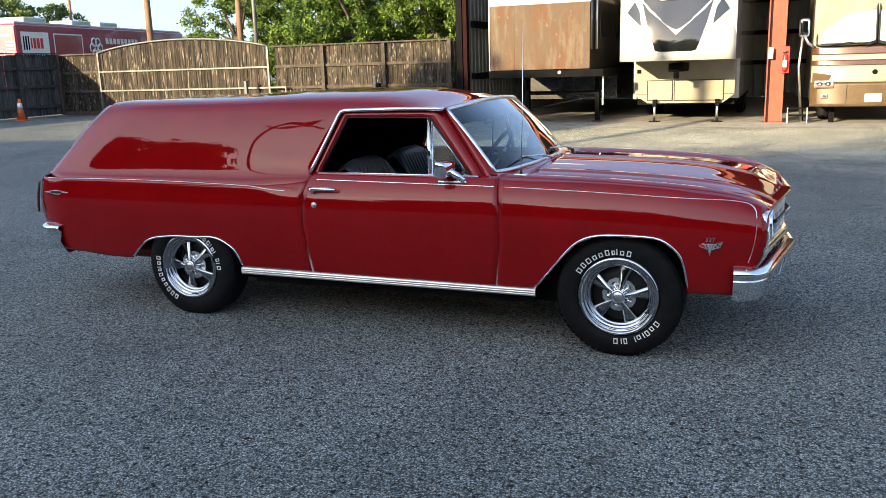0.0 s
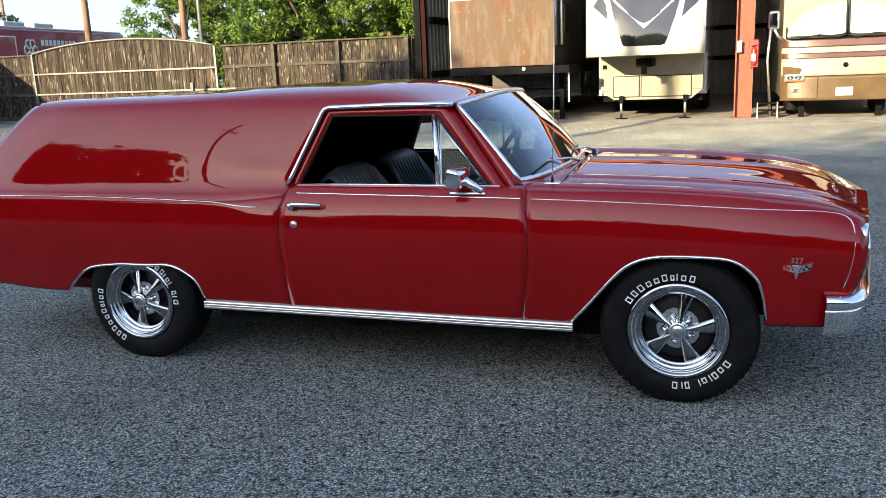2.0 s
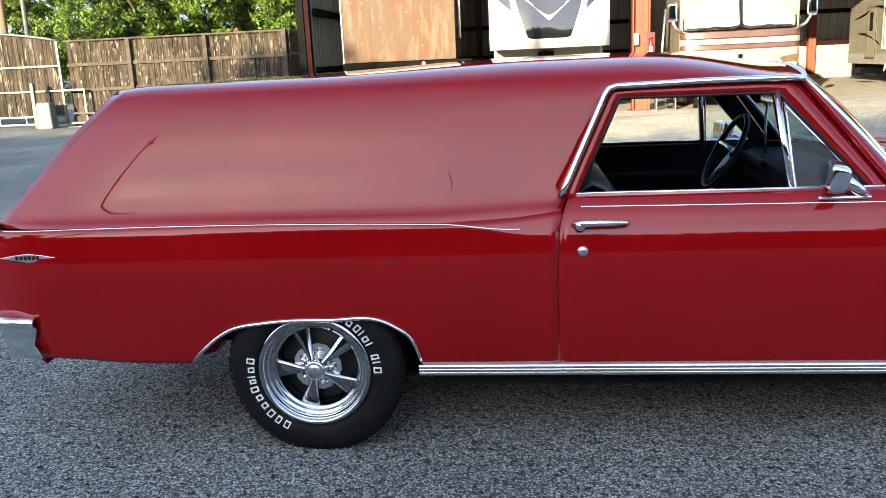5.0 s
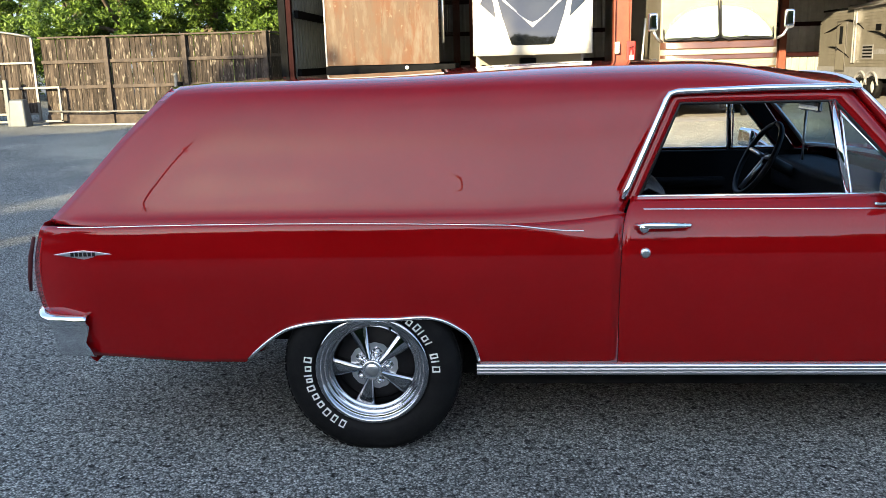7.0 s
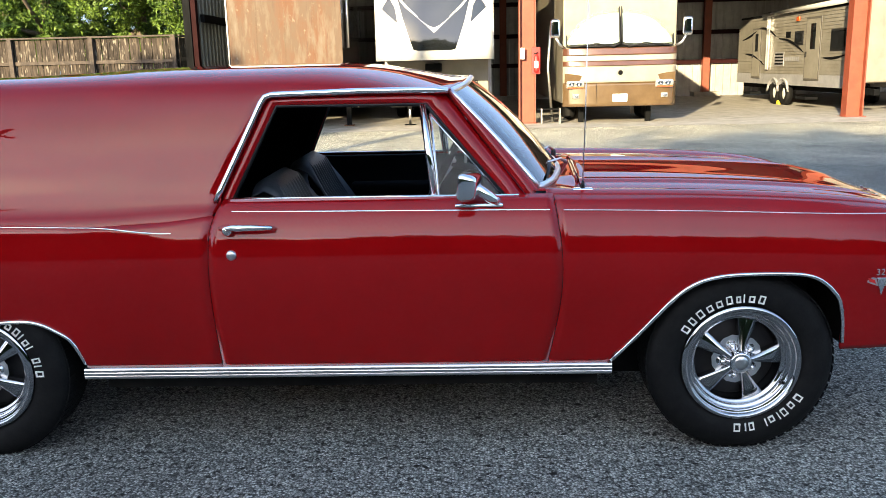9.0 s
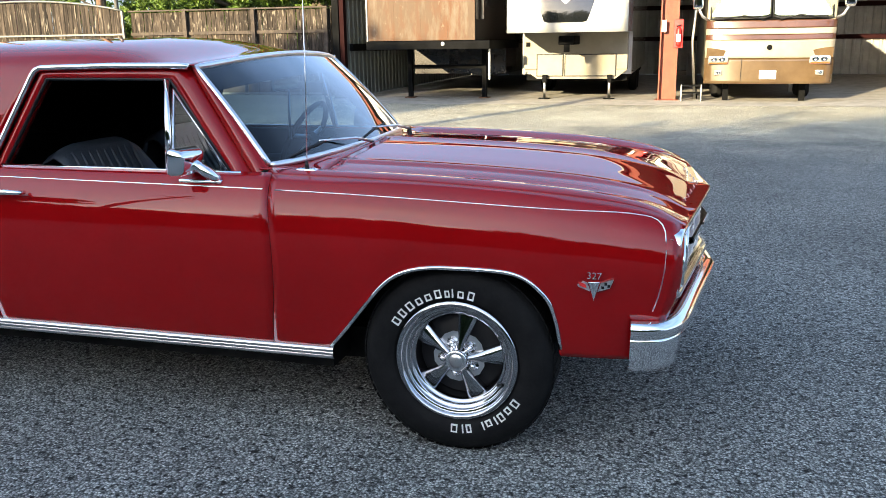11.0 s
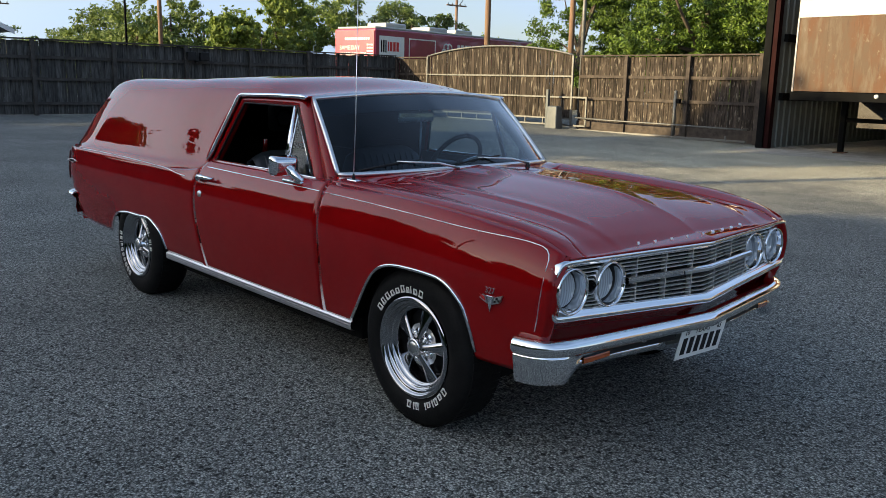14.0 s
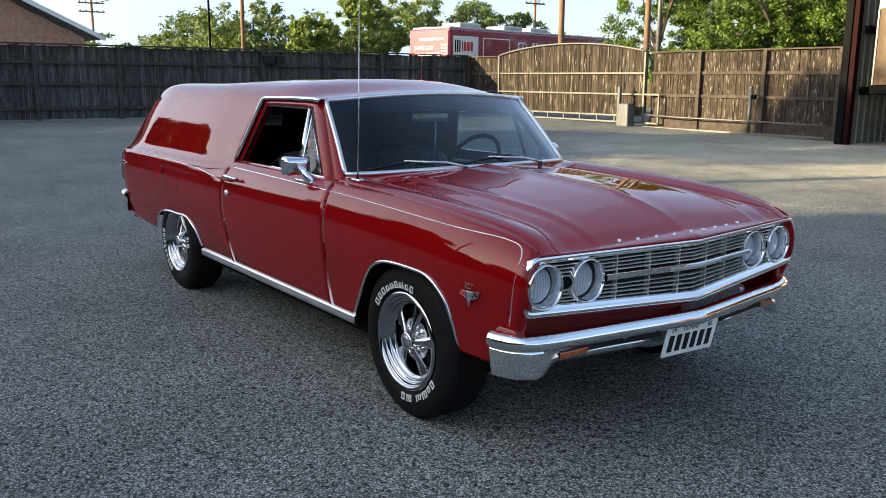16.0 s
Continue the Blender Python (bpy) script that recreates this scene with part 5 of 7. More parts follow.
# upper section of the cargo body, from the side crease to the roof's middle
U_CARGO = [(-0.900, 0.922), (-0.872, 0.941), (-0.850, 0.985), (-0.832, 1.05), (-0.811, 1.13), (-0.784, 1.22), (-0.749, 1.31), (-0.718, 1.366), (-0.692, 1.396), (-0.655, 1.422), (-0.60, 1.440), (-0.45, 1.457), (-0.25, 1.467), (0.0, 1.473)]
U_CAB = [(-0.872, 0.93), (-0.856, 0.95), (-0.838, 0.99), (-0.822, 1.05), (-0.800, 1.13), (-0.774, 1.22), (-0.742, 1.31), (-0.713, 1.372), (-0.686, 1.402), (-0.640, 1.432), (-0.56, 1.457), (-0.42, 1.475), (-0.22, 1.486), (0.0, 1.490)]


def curve_of(pts):
    d = np.cumsum([0] + [math.dist(a, b) for a, b in zip(pts, pts[1:])])
    d /= d[-1]
    return spline(d, [p[0] for p in pts]), spline(d, [p[1] for p in pts])


CARGO_Y, CARGO_Z = curve_of(U_CARGO)
CAB_Y, CAB_Z = curve_of(U_CAB)
T_RAIL = float(np.cumsum([0] + [math.dist(a, b) for a, b in zip(U_CAB, U_CAB[1:])])[7] / sum(math.dist(a, b) for a, b in zip(U_CAB, U_CAB[1:])))


def plan(x):
    """How far the sides draw in towards the ends."""
    return 0.20 * max(0.0, x - 0.18) ** 2 + 0.9 * max(0.0, -3.98 - x) ** 2


def side_y(x, z):
    lift = CREST(max(x, -0.73)) - 1.0 + 0.008
    zz = z - lift * smooth01(0.55, 0.95, z)
    return PROFILE(zz) + plan(x)


def side_panel(name, xs, low, high, left, right, s, rows=30, quarter=False, label=""):
    """A body side between two cut lines, its lower edge following the wheel arch."""
    x0, x1 = xs[0], xs[-1]
    out = []
    for i in range(rows + 1):
        v = i / rows
        row = []
        for x in xs:
            u = (x - x0) / (x1 - x0)
            z0, z1 = low(x), high(x)
            z1 = high(x + (1 - u) ** 8 * (left(z1) - x0) + u**8 * (right(z1) - x1))
            z = z0 + (z1 - z0) * v
            px = x + (1 - u) ** 8 * (left(z) - x0) + u**8 * (right(z) - x1)
            y = side_y(px, z)
            if quarter:
                k = 1 - smooth01(-2.45, -2.08, px)
                flare = k * 0.012 * smooth01(0.84, 0.92, z)
                y -= flare
            row.append((px, s * y, z))
        out.append(row)
    return grid(name, out, M["red"], car, label, thick=0.003)


def dense(a, b, n, extra=()):
    return sorted(set([round(a + (b - a) * i / n, 4) for i in range(n + 1)] + [e for e in extra if a < e < b]))


def low_door(x):
    return 0.345


def low_fender(x):
    if x < -0.52:
        return 0.345
    if x > 0.345:
        return 0.394
    return max(ARCH_F(x), 0.345 if x < 0 else 0.394)


def low_quarter(x):
    if x > -2.535:
        return 0.350
    if x < -3.46:
        return 0.362 + 0.03 * smooth01(-3.6, -4.15, x)
    return max(ARCH_R(x), 0.352)


CREASE_Z = spline([-4.3, -4.145, -3.68, -2.6, -2.28, -2.12, -2.0], [0.920, 0.924, 0.930, 0.920, 0.918, 0.930, 0.945])


def band_along(name, pts, width, height, material, parent, s=1):
    """A slim moulding along a line on the side."""
    rows = []
    for x, y, z in pts:
        rows.append([(x, s * y, z + height / 2), (x, s * (y - width), z + height * 0.25), (x, s * (y - width), z - height * 0.25), (x, s * y, z - height / 2)])
    return grid(name, rows, material, parent)


def side_of_car(s):
    near = s > 0
    xf = dense(-0.735, 0.738, 46, [-0.52 + 0.012 * i for i in range(16)] + [0.24 + 0.008 * i for i in range(15)])
    fender = side_panel("front_fender", xf, low_fender, lambda x: CREST(x), lambda z: DOOR_F(z) + 0.0012, lambda z: FRONT_EDGE(z), s)
    xd = dense(-2.0, -0.74, 40)
    door = side_panel("door", xd, low_door, lambda x: 0.998 + 0.0 * x, lambda z: DOOR_R(z) + 0.0012, lambda z: DOOR_F(z) - 0.0012, s)
    xq = dense(-4.24, -2.004, 60, [-3.47 + 0.012 * i for i in range(16)] + [-2.66 + 0.008 * i for i in range(17)])
    side_panel("quarter_panel", xq, low_quarter, lambda x: CREASE_Z(x), lambda z: TAIL(z), lambda z: DOOR_R(z) - 0.0012, s, quarter=True)
    # chrome lips round the wheel openings
    fx = [-0.515 + 0.02 * i for i in range(40)] + [0.29, 0.305, 0.318, 0.328, 0.336, 0.341]
    tube("arch_moulding", [(x, s * (side_y(x, max(ARCH_F(x), 0.36)) - 0.004), max(ARCH_F(x), 0.36)) for x in fx], 0.008, M["chrome"], fender, sides=6)
    rx = [-3.45 + 0.022 * i for i in range(40)] + [-2.575, -2.56, -2.55, -2.542, -2.537]
    tube("arch_moulding", [(x, s * (side_y(x, ARCH_R(x)) - 0.004), max(ARCH_R(x), 0.36)) for x in rx], 0.008, M["chrome"], car, sides=6)
    # ribbed rocker moulding
    rows = []
    for x in dense(-2.545, -0.51, 20):
        a = PROFILE(0.35)
        prof = [(0.352, -0.002), (0.347, 0.012), (0.338, 0.013), (0.336, 0.009), (0.333, 0.013), (0.325, 0.013), (0.323, 0.008), (0.320, 0.012), (0.308, 0.010), (0.303, -0.01)]
        rows.append([(x, s * (a - o), z) for z, o in prof])
    grid("rocker_moulding", rows, M["satin"], car, "ribbed bright aluminium rocker moulding")
    # side pinstripe mouldings
    st = spline([-1.93, -1.31, -0.73, -0.095, 0.44, 0.60, 0.655], [0.957, 0.951, 0.945, 0.928, 0.907, 0.893, 0.880])
    band_along("door_stripe", [(x, side_y(x, st(x)), st(x)) for x in dense(-1.92, -0.75, 30)], 0.002, 0.0055, M["chrome"], door, s)
    pts = [(x, side_y(x, st(x)), st(x)) for x in dense(-0.70, 0.60, 30)]
    for x, z in ((0.622, 0.888), (0.642, 0.879), (0.657, 0.866), (0.667, 0.848), (0.672, 0.82), (0.674, 0.78), (0.672, 0.73), (0.665, 0.68), (0.655, 0.63), (0.640, 0.58)):
        pts.append((x, side_y(x, z), z))
    tube("fender_stripe", [(x, s * (y - 0.001), z) for x, y, z in pts], 0.0026, M["satin"], fender, sides=6)
    band_along("quarter_moulding", [(x, side_y(x, CREASE_Z(x) - 0.004 - 0.038 * smooth01(-2.45, -2.1, x)) - 0.011 * (1 - smooth01(-2.45, -2.08, x)), CREASE_Z(x) - 0.004 - 0.038 * smooth01(-2.45, -2.1, x)) for x in dense(-4.16, -2.14, 60)], 0.003, 0.005, M["satin"], car, s)
    # door handle, lock, mirror, badges
    h = tube("door_handle", [(-1.955, s * (-0.930), 0.905), (-1.90, s * (-0.955), 0.909), (-1.83, s * (-0.957), 0.909), (-1.765, s * (-0.95), 0.907), (-1.755, s * -0.925, 0.906)], [0.010, 0.013, 0.012, 0.009, 0.006], M["chrome"], door, "chrome pull handle")
    b = lathe("push_button", [(0.001, -0.03), (0.014, -0.028), (0.020, -0.02), (0.022, 0.0)], M["chrome"], h, sides=16)
    b.matrix_basis = pose(-1.925, s * -0.925, 0.898, 0, 0, 0 if near else 180)
    k = lathe("lock_cylinder", [(0.001, -0.012), (0.012, -0.012), (0.018, -0.008), (0.020, 0.002)], M["satin"], door, sides=16)
    k.matrix_basis = pose(-1.918, s * side_y(-1.918, 0.805), 0.805, 0, 0, 0 if near else 180)
    emb = prism("quarter_badge", [(-4.165, 0.822), (-4.10, 0.832), (-4.045, 0.838), (-3.99, 0.832), (-3.925, 0.822), (-3.99, 0.812), (-4.045, 0.802), (-4.10, 0.812)], 0.012, M["satin"], car, "diamond-shaped chrome badge", 0.002, m=pose(0, s * (side_y(-4.05, 0.82)) - 0.006, 0, 0, 0, 0))
    letters_as_bars("badge_writing", [0.012] * 6, -4.095, s * side_y(-4.05, 0.82) - 0.0065 * 1, 0.815, 0.015, 0.005, M["black"], emb, 0.002)
    ey = side_y(0.45, 0.66) - 0.008
    back = pose(0, s * ey - (0 if near else 0.01), 0)
    v = prism("fender_badge", [(0.430, 0.682), (0.470, 0.682), (0.466, 0.672), (0.450, 0.616), (0.434, 0.672)], 0.010, M["chrome"], fender, "crossed-flag chrome engine badge", 0.002, m=back)
    prism("flag", [(0.386, 0.694), (0.428, 0.680), (0.438, 0.650), (0.398, 0.664)], 0.007, M["satin"], v, m=back)
    prism("flag", [(0.514, 0.694), (0.472, 0.680), (0.462, 0.650), (0.502, 0.664)], 0.007, M["satin"], v, m=back)
    prism("flag_field", [(0.398, 0.682), (0.422, 0.674), (0.427, 0.660), (0.404, 0.668)], 0.004, M["signred"], v, m=back @ pose(0, -0.002 if near else 0.008, 0))
    bm = bmesh.new()
    for i in range(3):
        for j in range(2):
            if (i + j) % 2 == 0:
                add_box(bm, 0.474 + 0.010 * i, 0.483 + 0.010 * i, s * ey - 0.003, s * ey - 0.001, 0.661 + 0.010 * j + 0.003 * i, 0.670 + 0.010 * j + 0.003 * i)
    part("flag_check", bm, M["black"], v)
    cu = bpy.data.curves.new("engine_number", "FONT")
    cu.body, cu.size, cu.extrude, cu.align_x = "327", 0.034, 0.003, "CENTER"
    cu.materials.append(M["chrome"])
    ob = new("engine_number", cu)
    ob.parent = v
    ob.matrix_basis = pose(0.45, s * (ey + 0.002), 0.692, 90, 0, 0 if near else 180)
    if True:
        mir = part("mirror_base", blob_box(-1.097, -0.918, -0.887, -0.850, 0.957, 0.972), M["chrome"], door, bevel=0.006)
        mir.matrix_basis = Matrix.Diagonal((1, s, 1, 1))
        tube("mirror_arm", [(-0.930, -0.868, 0.966), (-0.970, -0.880, 0.996), (-1.015, -0.896, 1.032)], [0.017, 0.022, 0.019], M["chrome"], mir, sides=10)
        part("mirror_head", mirror_head(), M["chrome"], mir, "chrome mirror housing", smooth=True, bevel=0.020)
    # front part of the upper door: frame, vent window, chrome
    yw = lambda z: -0.826 + (z - 1.0) * 0.305
    frame = [(-1.982, 0.985), (-1.80, 1.369), (-1.132, 1.374), (-0.830, 0.985)]
    inner = [(-1.928, 0.992), (-1.766, 1.331), (-1.203, 1.328), (-0.905, 0.986)]
    bm = bmesh.new()
    rings = []
    middle = [((a[0] + c[0]) / 2, (a[1] + c[1]) / 2) for a, c in zip(frame, inner)]
    for pts, off in ((frame, 0.014), (frame, 0.006), (middle, -0.003), (inner, 0.007), (inner, 0.045), (frame, 0.045)):
        ring = []
        fine = []
        for a, c in zip(pts, pts[1:] + pts[:1]):
            fine += [(a[0] + (c[0] - a[0]) * i / 8, a[1] + (c[1] - a[1]) * i / 8) for i in range(8)]
        for i, (x, z) in enumerate(fine):
            turned = 0.022 if pts is frame and 16 <= i <= 24 else 0.0
            ring.append(bm.verts.new((x, s * (yw(z) + min(off + turned, 0.045)), z)))
        rings.append(ring)
    for a, c in zip(rings, rings[1:]):
        for i in range(len(a)):
            j = (i + 1) % len(a)
            if 24 <= i < 32:
                continue
            bm.faces.new((a[i], a[j], c[j], c[i]))
    part("window_frame", bm, M["red"], door, smooth=True)
    bm = bmesh.new()
    r0, r1 = ([bm.verts.new((v[0], s * (yw(v[1]) + off), v[1])) for v in pts] for pts, off in ((frame, 0.048), (inner, 0.048)))
    for i in range(3):
        bm.faces.new((r0[i], r0[i + 1], r1[i + 1], r1[i]))
    part("frame_trim", bm, M["darkvinyl"], door)
    tube("seal", [(x, s * (yw(z) + 0.012), z) for x, z in inner], 0.008, M["black"], door, sides=6)
    tube("sill_chrome", [(-1.935, s * (-0.833), 0.998), (-0.86, s * (-0.836), 0.994)], 0.006, M["chrome"], door, sides=6)
    rail = [(-1.990, 0.988), (-1.968, 1.035), (-1.89, 1.20), (-1.822, 1.345), (-1.806, 1.366), (-1.78, 1.374), (-1.45, 1.380), (-1.17, 1.379), (-1.115, 1.376)]
    tube("drip_rail", [(x, s * (yw(z) - 0.012), z) for x, z in rail], 0.0125, M["chrome"], car, "chrome drip rail moulding")
    tube("vent_divider", [(-1.213, s * (yw(1.326) + 0.004), 1.326), (-1.172, s * (yw(0.99) + 0.004), 0.99)], 0.014, M["chrome"], door, sides=8)
    tri = [(-1.185, 1.292), (-0.925, 0.996), (-1.155, 0.996)]
    tube("vent_frame", [(x, s * (yw(z) + 0.008), z) for x, z in tri + tri[:1]], 0.006, M["chrome"], door, sides=6)
    place("vent_glass", mesh_of("vent_glass", [(x, s * (yw(z) + 0.010), z) for x, z in tri], [(0, 1, 2)], M["clear"]), door)


def blob_box(x0, x1, y0, y1, z0, z1):
    bm = bmesh.new()
    add_box(bm, x0, x1, y0, y1, z0, z1)
    return bm


def mirror_head():
    """A rounded box that tapers towards its front."""
    bm = bmesh.new()
    vs = add_box(bm, -0.034, 0.036, -0.075, 0.085, -0.055, 0.055)
    for v in vs:
        if v.co.x > 0:
            v.co.y *= 0.80
            v.co.z *= 0.78
    bmesh.ops.transform(bm, matrix=pose(-1.043, -0.908, 1.041, 0, 6, -12), verts=bm.verts)
    return bm


side_of_car(1)
side_of_car(-1)


# cargo sides and roof, one skin
REAR_U = spline([0.92, 1.0, 1.1, 1.2, 1.3, 1.372, 1.404, 1.45, 1.481], [-4.24, -4.165, -4.07, -3.98, -3.885, -3.815, -3.79, -3.80, -3.93])


def upper_point(x, t):
    k = smooth01(-2.95, -2.05, x)
    kc = smooth01(-2.5, -2.05, x)
    y = CARGO_Y(t) * (1 - kc) + CAB_Y(t) * kc
    zc, zb = CARGO_Z(t), CAB_Z(t)
    k = k if t > T_RAIL else kc
    z = zc * (1 - k) + zb * k
    roof = smooth01(T_RAIL, 1.0, t)
    z -= 0.030 * roof * smooth01(-2.2, -4.0, x)
    return y, z


def build_upper():
    ts = [T_RAIL * i / 14 for i in range(15)]
    front = lambda z: DOOR_R(z) - 0.004 if z < 0.99 else -1.985 + (z - 0.99) * 0.48
    rows, rail_x = [], None
    n = 44
    for t in ts:
        z = CARGO_Z(t)
        x0, x1 = REAR_U(z), front(CAB_Z(t))
        row = []
        for i in range(n + 1):
            u = i / n
            x = x0 + (x1 - x0) * u
            y, zz = upper_point(x, t)
            if t == 0:
                zz = CREASE_Z(x)
                y = side_y(x, zz) - 0.012 * (1 - smooth01(-2.45, -2.08, x))
            d = max(0.0, 1 - (x - x0) / 0.42)
            row.append((x, y + 0.055 * d * d, zz))
        rail_x = [p[0] for p in row]
        rows.append(row)
    # roof, gutter to gutter
    m = 24
    us = [T_RAIL + (1 - T_RAIL) * i / m for i in range(m + 1)]
    xs = rail_x + [rail_x[-1] + (-1.11 - rail_x[-1]) * i / 18 for i in range(1, 19)]
    out = []
    for t in us:
        z = CARGO_Z(t)
        w = (t - T_RAIL) / (1 - T_RAIL)
        x0, x1 = REAR_U(z), -1.11 + 0.085 * smooth01(0.0, 1.0, w)
        row = []
        for x in xs:
            u = (x - xs[0]) / (xs[-1] - xs[0])
            px = x0 + (x1 - x0) * u
            y, zz = upper_point(px, t)
            d = max(0.0, 1 - (px - x0) / 0.22)
            dd = max(0.0, 1 - (px - x0) / 0.42) * (1 - w)
            kf = smooth01(x1 - 0.75, x1, px) ** 2
            zz = zz * (1 - kf) + (1.380 + 0.038 * (1 - (y / 0.71) ** 2)) * kf
            row.append((px, y + 0.055 * dd * dd, zz - 0.045 * w * d * d))
        u = row[-1][1] / 0.7125
        row.append((HEAD(abs(0.685 * u)) + 0.003, 0.685 * u, 1.376 + 0.038 * (1 - u * u)))
        out.append(row)
    full = [[(x, y, z) for x, y, z in r] for r in out] + [[(x, -y, z) for x, y, z in r] for r in out[-2::-1]]
    bm = bmesh.new()
    for sheet in (full, [[(x, y, z) for x, y, z in r] for r in rows], [[(x, -y, z) for x, y, z in r] for r in rows]):
        vs = [[bm.verts.new(p) for p in r] for r in sheet]
        for p, q in zip(vs, vs[1:]):
            for i in range(len(p) - 1):
                bm.faces.new((p[i], p[i + 1], q[i + 1], q[i]))
    bmesh.ops.remove_doubles(bm, verts=bm.verts, dist=0.0015)
    bmesh.ops.recalc_face_normals(bm, faces=bm.faces)
    shell = part("cargo_shell", bm, M["red"], car, "smooth red cargo sides and roof", smooth=True)
    mod = shell.modifiers.new("sheet", "SOLIDIFY")
    mod.thickness, mod.offset = 0.003, 0.0
    inner = [[(x, y * 0.955, z - 0.035) for x, y, z in r] for r in full]
    grid("headliner", inner, M["darkvinyl"], car, thick=0.004)
    for s in (1, -1):
        grid("cargo_lining", [[(x + (0.03 if i == 0 else 0), s * (y * 0.955), z) for i, (x, y, z) in enumerate(r)] for r in rows], M["darkvinyl"], car, thick=0.004)
    # sloping tailgate with its window
    rows2 = []
    for t in ts[1:] + us[1:]:
        z = CARGO_Z(t)
        x0 = REAR_U(z)
        y, zz = upper_point(x0, t)
        if t > T_RAIL and abs(y) < 0.62:
            break
        y += 0.055
        rows2.append([(x0 - 0.10 * (1 - (i / 12 - 1) ** 2), y * (1 - i / 12), zz) for i in range(25)])
    nr = len(rows2)
    grid("tailgate_upper", rows2, M["red"], car, thick=0.003, holes=lambda i, j: 4 <= i < nr - 3 and 3 <= j < 21)
    grid("tailgate_glass", [r[3:22] for r in rows2[4 : nr - 2]], M["dark_glass"], car)
    rows3 = []
    for z in [0.36 + 0.57 * i / 12 for i in range(13)]:
        x0, y = TAIL(z), side_y(TAIL(z), z)
        rows3.append([(x0 - 0.03 * (1 - (i / 12 - 1) ** 4), y * (1 - i / 12), z) for i in range(25)])
    grid("tailgate_lower", rows3, M["red"], car, thick=0.003)
    grid("tailgate_lining", [[(x + 0.05, y * 0.95, z) for x, y, z in r] for r in rows3 + rows2[:5]], M["darkvinyl"], car)
    for a, b in ((0, 4), (20, 25)):
        grid("tailgate_lining", [[(x + 0.05, y * 0.95, z) for x, y, z in r[a:b]] for r in rows2], M["darkvinyl"], car)


build_upper()


# hood, fender tops, cowl
def top_z(x, y):
    c = CREST(x)
    a = abs(y)
    f = 1 - smooth01(0.30, 0.76, x)
    prof = TOPS(a)
    return c + prof * (0.35 + 0.65 * f)


TOPS = spline([0.0, 0.02, 0.12, 0.30, 0.42, 0.48, 0.505, 0.52, 0.535, 0.56, 0.62, 0.665, 0.70, 0.745, 0.79, 0.833], [0.053, 0.0495, 0.041, 0.029, 0.0205, 0.0165, 0.015, 0.0105, 0.006, 0.003, -0.005, -0.008, 0.002, 0.013, 0.014, 0.0])


def hood_front(a):
    return 0.832 - 0.108 * a / 0.86


def nose_z(x, y):
    """The tops of hood and fenders, rolled down to the grille header in front."""
    d = hood_front(abs(y)) - x
    base = top_z(min(x, 0.74), y)
    if d >= 0.13:
        return base
    q = 1 - max(d, 0.0) / 0.13
    return 0.856 + (base - 0.856) * math.sqrt(max(0.0, 1 - q * q))


def seam(u):
    """Where hood meets fender: along the valley, then flaring out at the front corners."""
    return 0.6640 + 0.066 * smooth01(0.80, 1.0, u) ** 1.3


def build_hood():
    n = 132
    steps = [0.92 * i / 36 for i in range(37)] + [0.92 + 0.08 * math.sin(0.5 * math.pi * i / 19) for i in range(1, 20)]
    rows = []
    for u in steps:
        row = []
        for j in range(n + 1):
            y = seam(u) * (2 * j / n - 1)
            x0, x1 = -0.575 - 0.04 * abs(y), hood_front(abs(y))
            x = x0 + (x1 - x0) * u
            row.append((x, y, nose_z(x, y)))
        rows.append(row)
    rows.append([(x - 0.004, y, 0.846) for x, y, z in rows[-1]])
    hood = grid("hood", rows, M["red"], car, thick=0.003)
    for s in (1, -1):
        rows = []
        for u in [-0.115, -0.06] + steps:
            x0, x1 = -0.6016, hood_front(seam(u)) - 0.001
            x = x0 + (x1 - x0) * u
            inner = seam(max(u, 0)) + 0.0028
            xe = min(x, 0.716)
            edge = -side_y(xe, CREST(xe))
            row = []
            for j in range(13):
                y = edge + (inner - edge) * j / 12
                xx = x - (x - min(x, hood_front(y) - 0.001)) * 1.0
                row.append((xx, s * y, nose_z(xx, 0.833 + (min(inner, 0.833) - 0.833) * j / 12)))
            rows.append(row)
        rows.append([(x - 0.004, y, 0.846) for x, y, z in rows[-1]])
        grid("fender_top", rows, M["red"], car, thick=0.003)
        rows = []
        for u in steps:
            x = -0.6016 + (hood_front(seam(u)) - 0.006 + 0.6016) * u
            rows.append([(x, s * (seam(u) + dy), nose_z(x, seam(u) + dy) - 0.003) for dy in (-0.012, 0.0, 0.012)])
        grid("gap_filler", rows, M["red"], car)
    # cowl between hood and windscreen
    rows = []
    for j in range(31):
        y = -0.80 + 1.6 * j / 30
        x1, x0 = -0.580 - 0.04 * abs(y), BASE(min(abs(y), 0.76)) - 0.03
        zg, zh = 1.006 + 0.012 * (1 - (y / 0.76) ** 2), top_z(-0.58, min(abs(y), 0.833))
        rows.append([(x0 + (x1 - x0) * i / 6, y, zg + (zh - zg) * i / 6) for i in range(7)])
    grid("cowl", rows, M["red"], car, thick=0.003)
    for k in range(9):
        y = -0.39 + 0.0969 * k
        x = hood_front(abs(y)) - 0.052
        b = box("hood_letter", -0.002, 0.002, -0.009, 0.009, -0.005, 0.009, M["satin"], hood, bevel=0.0015)
        b.matrix_basis = pose(x, y, nose_z(x, y) + 0.002, 0, -30, 8 if y < 0 else -8)




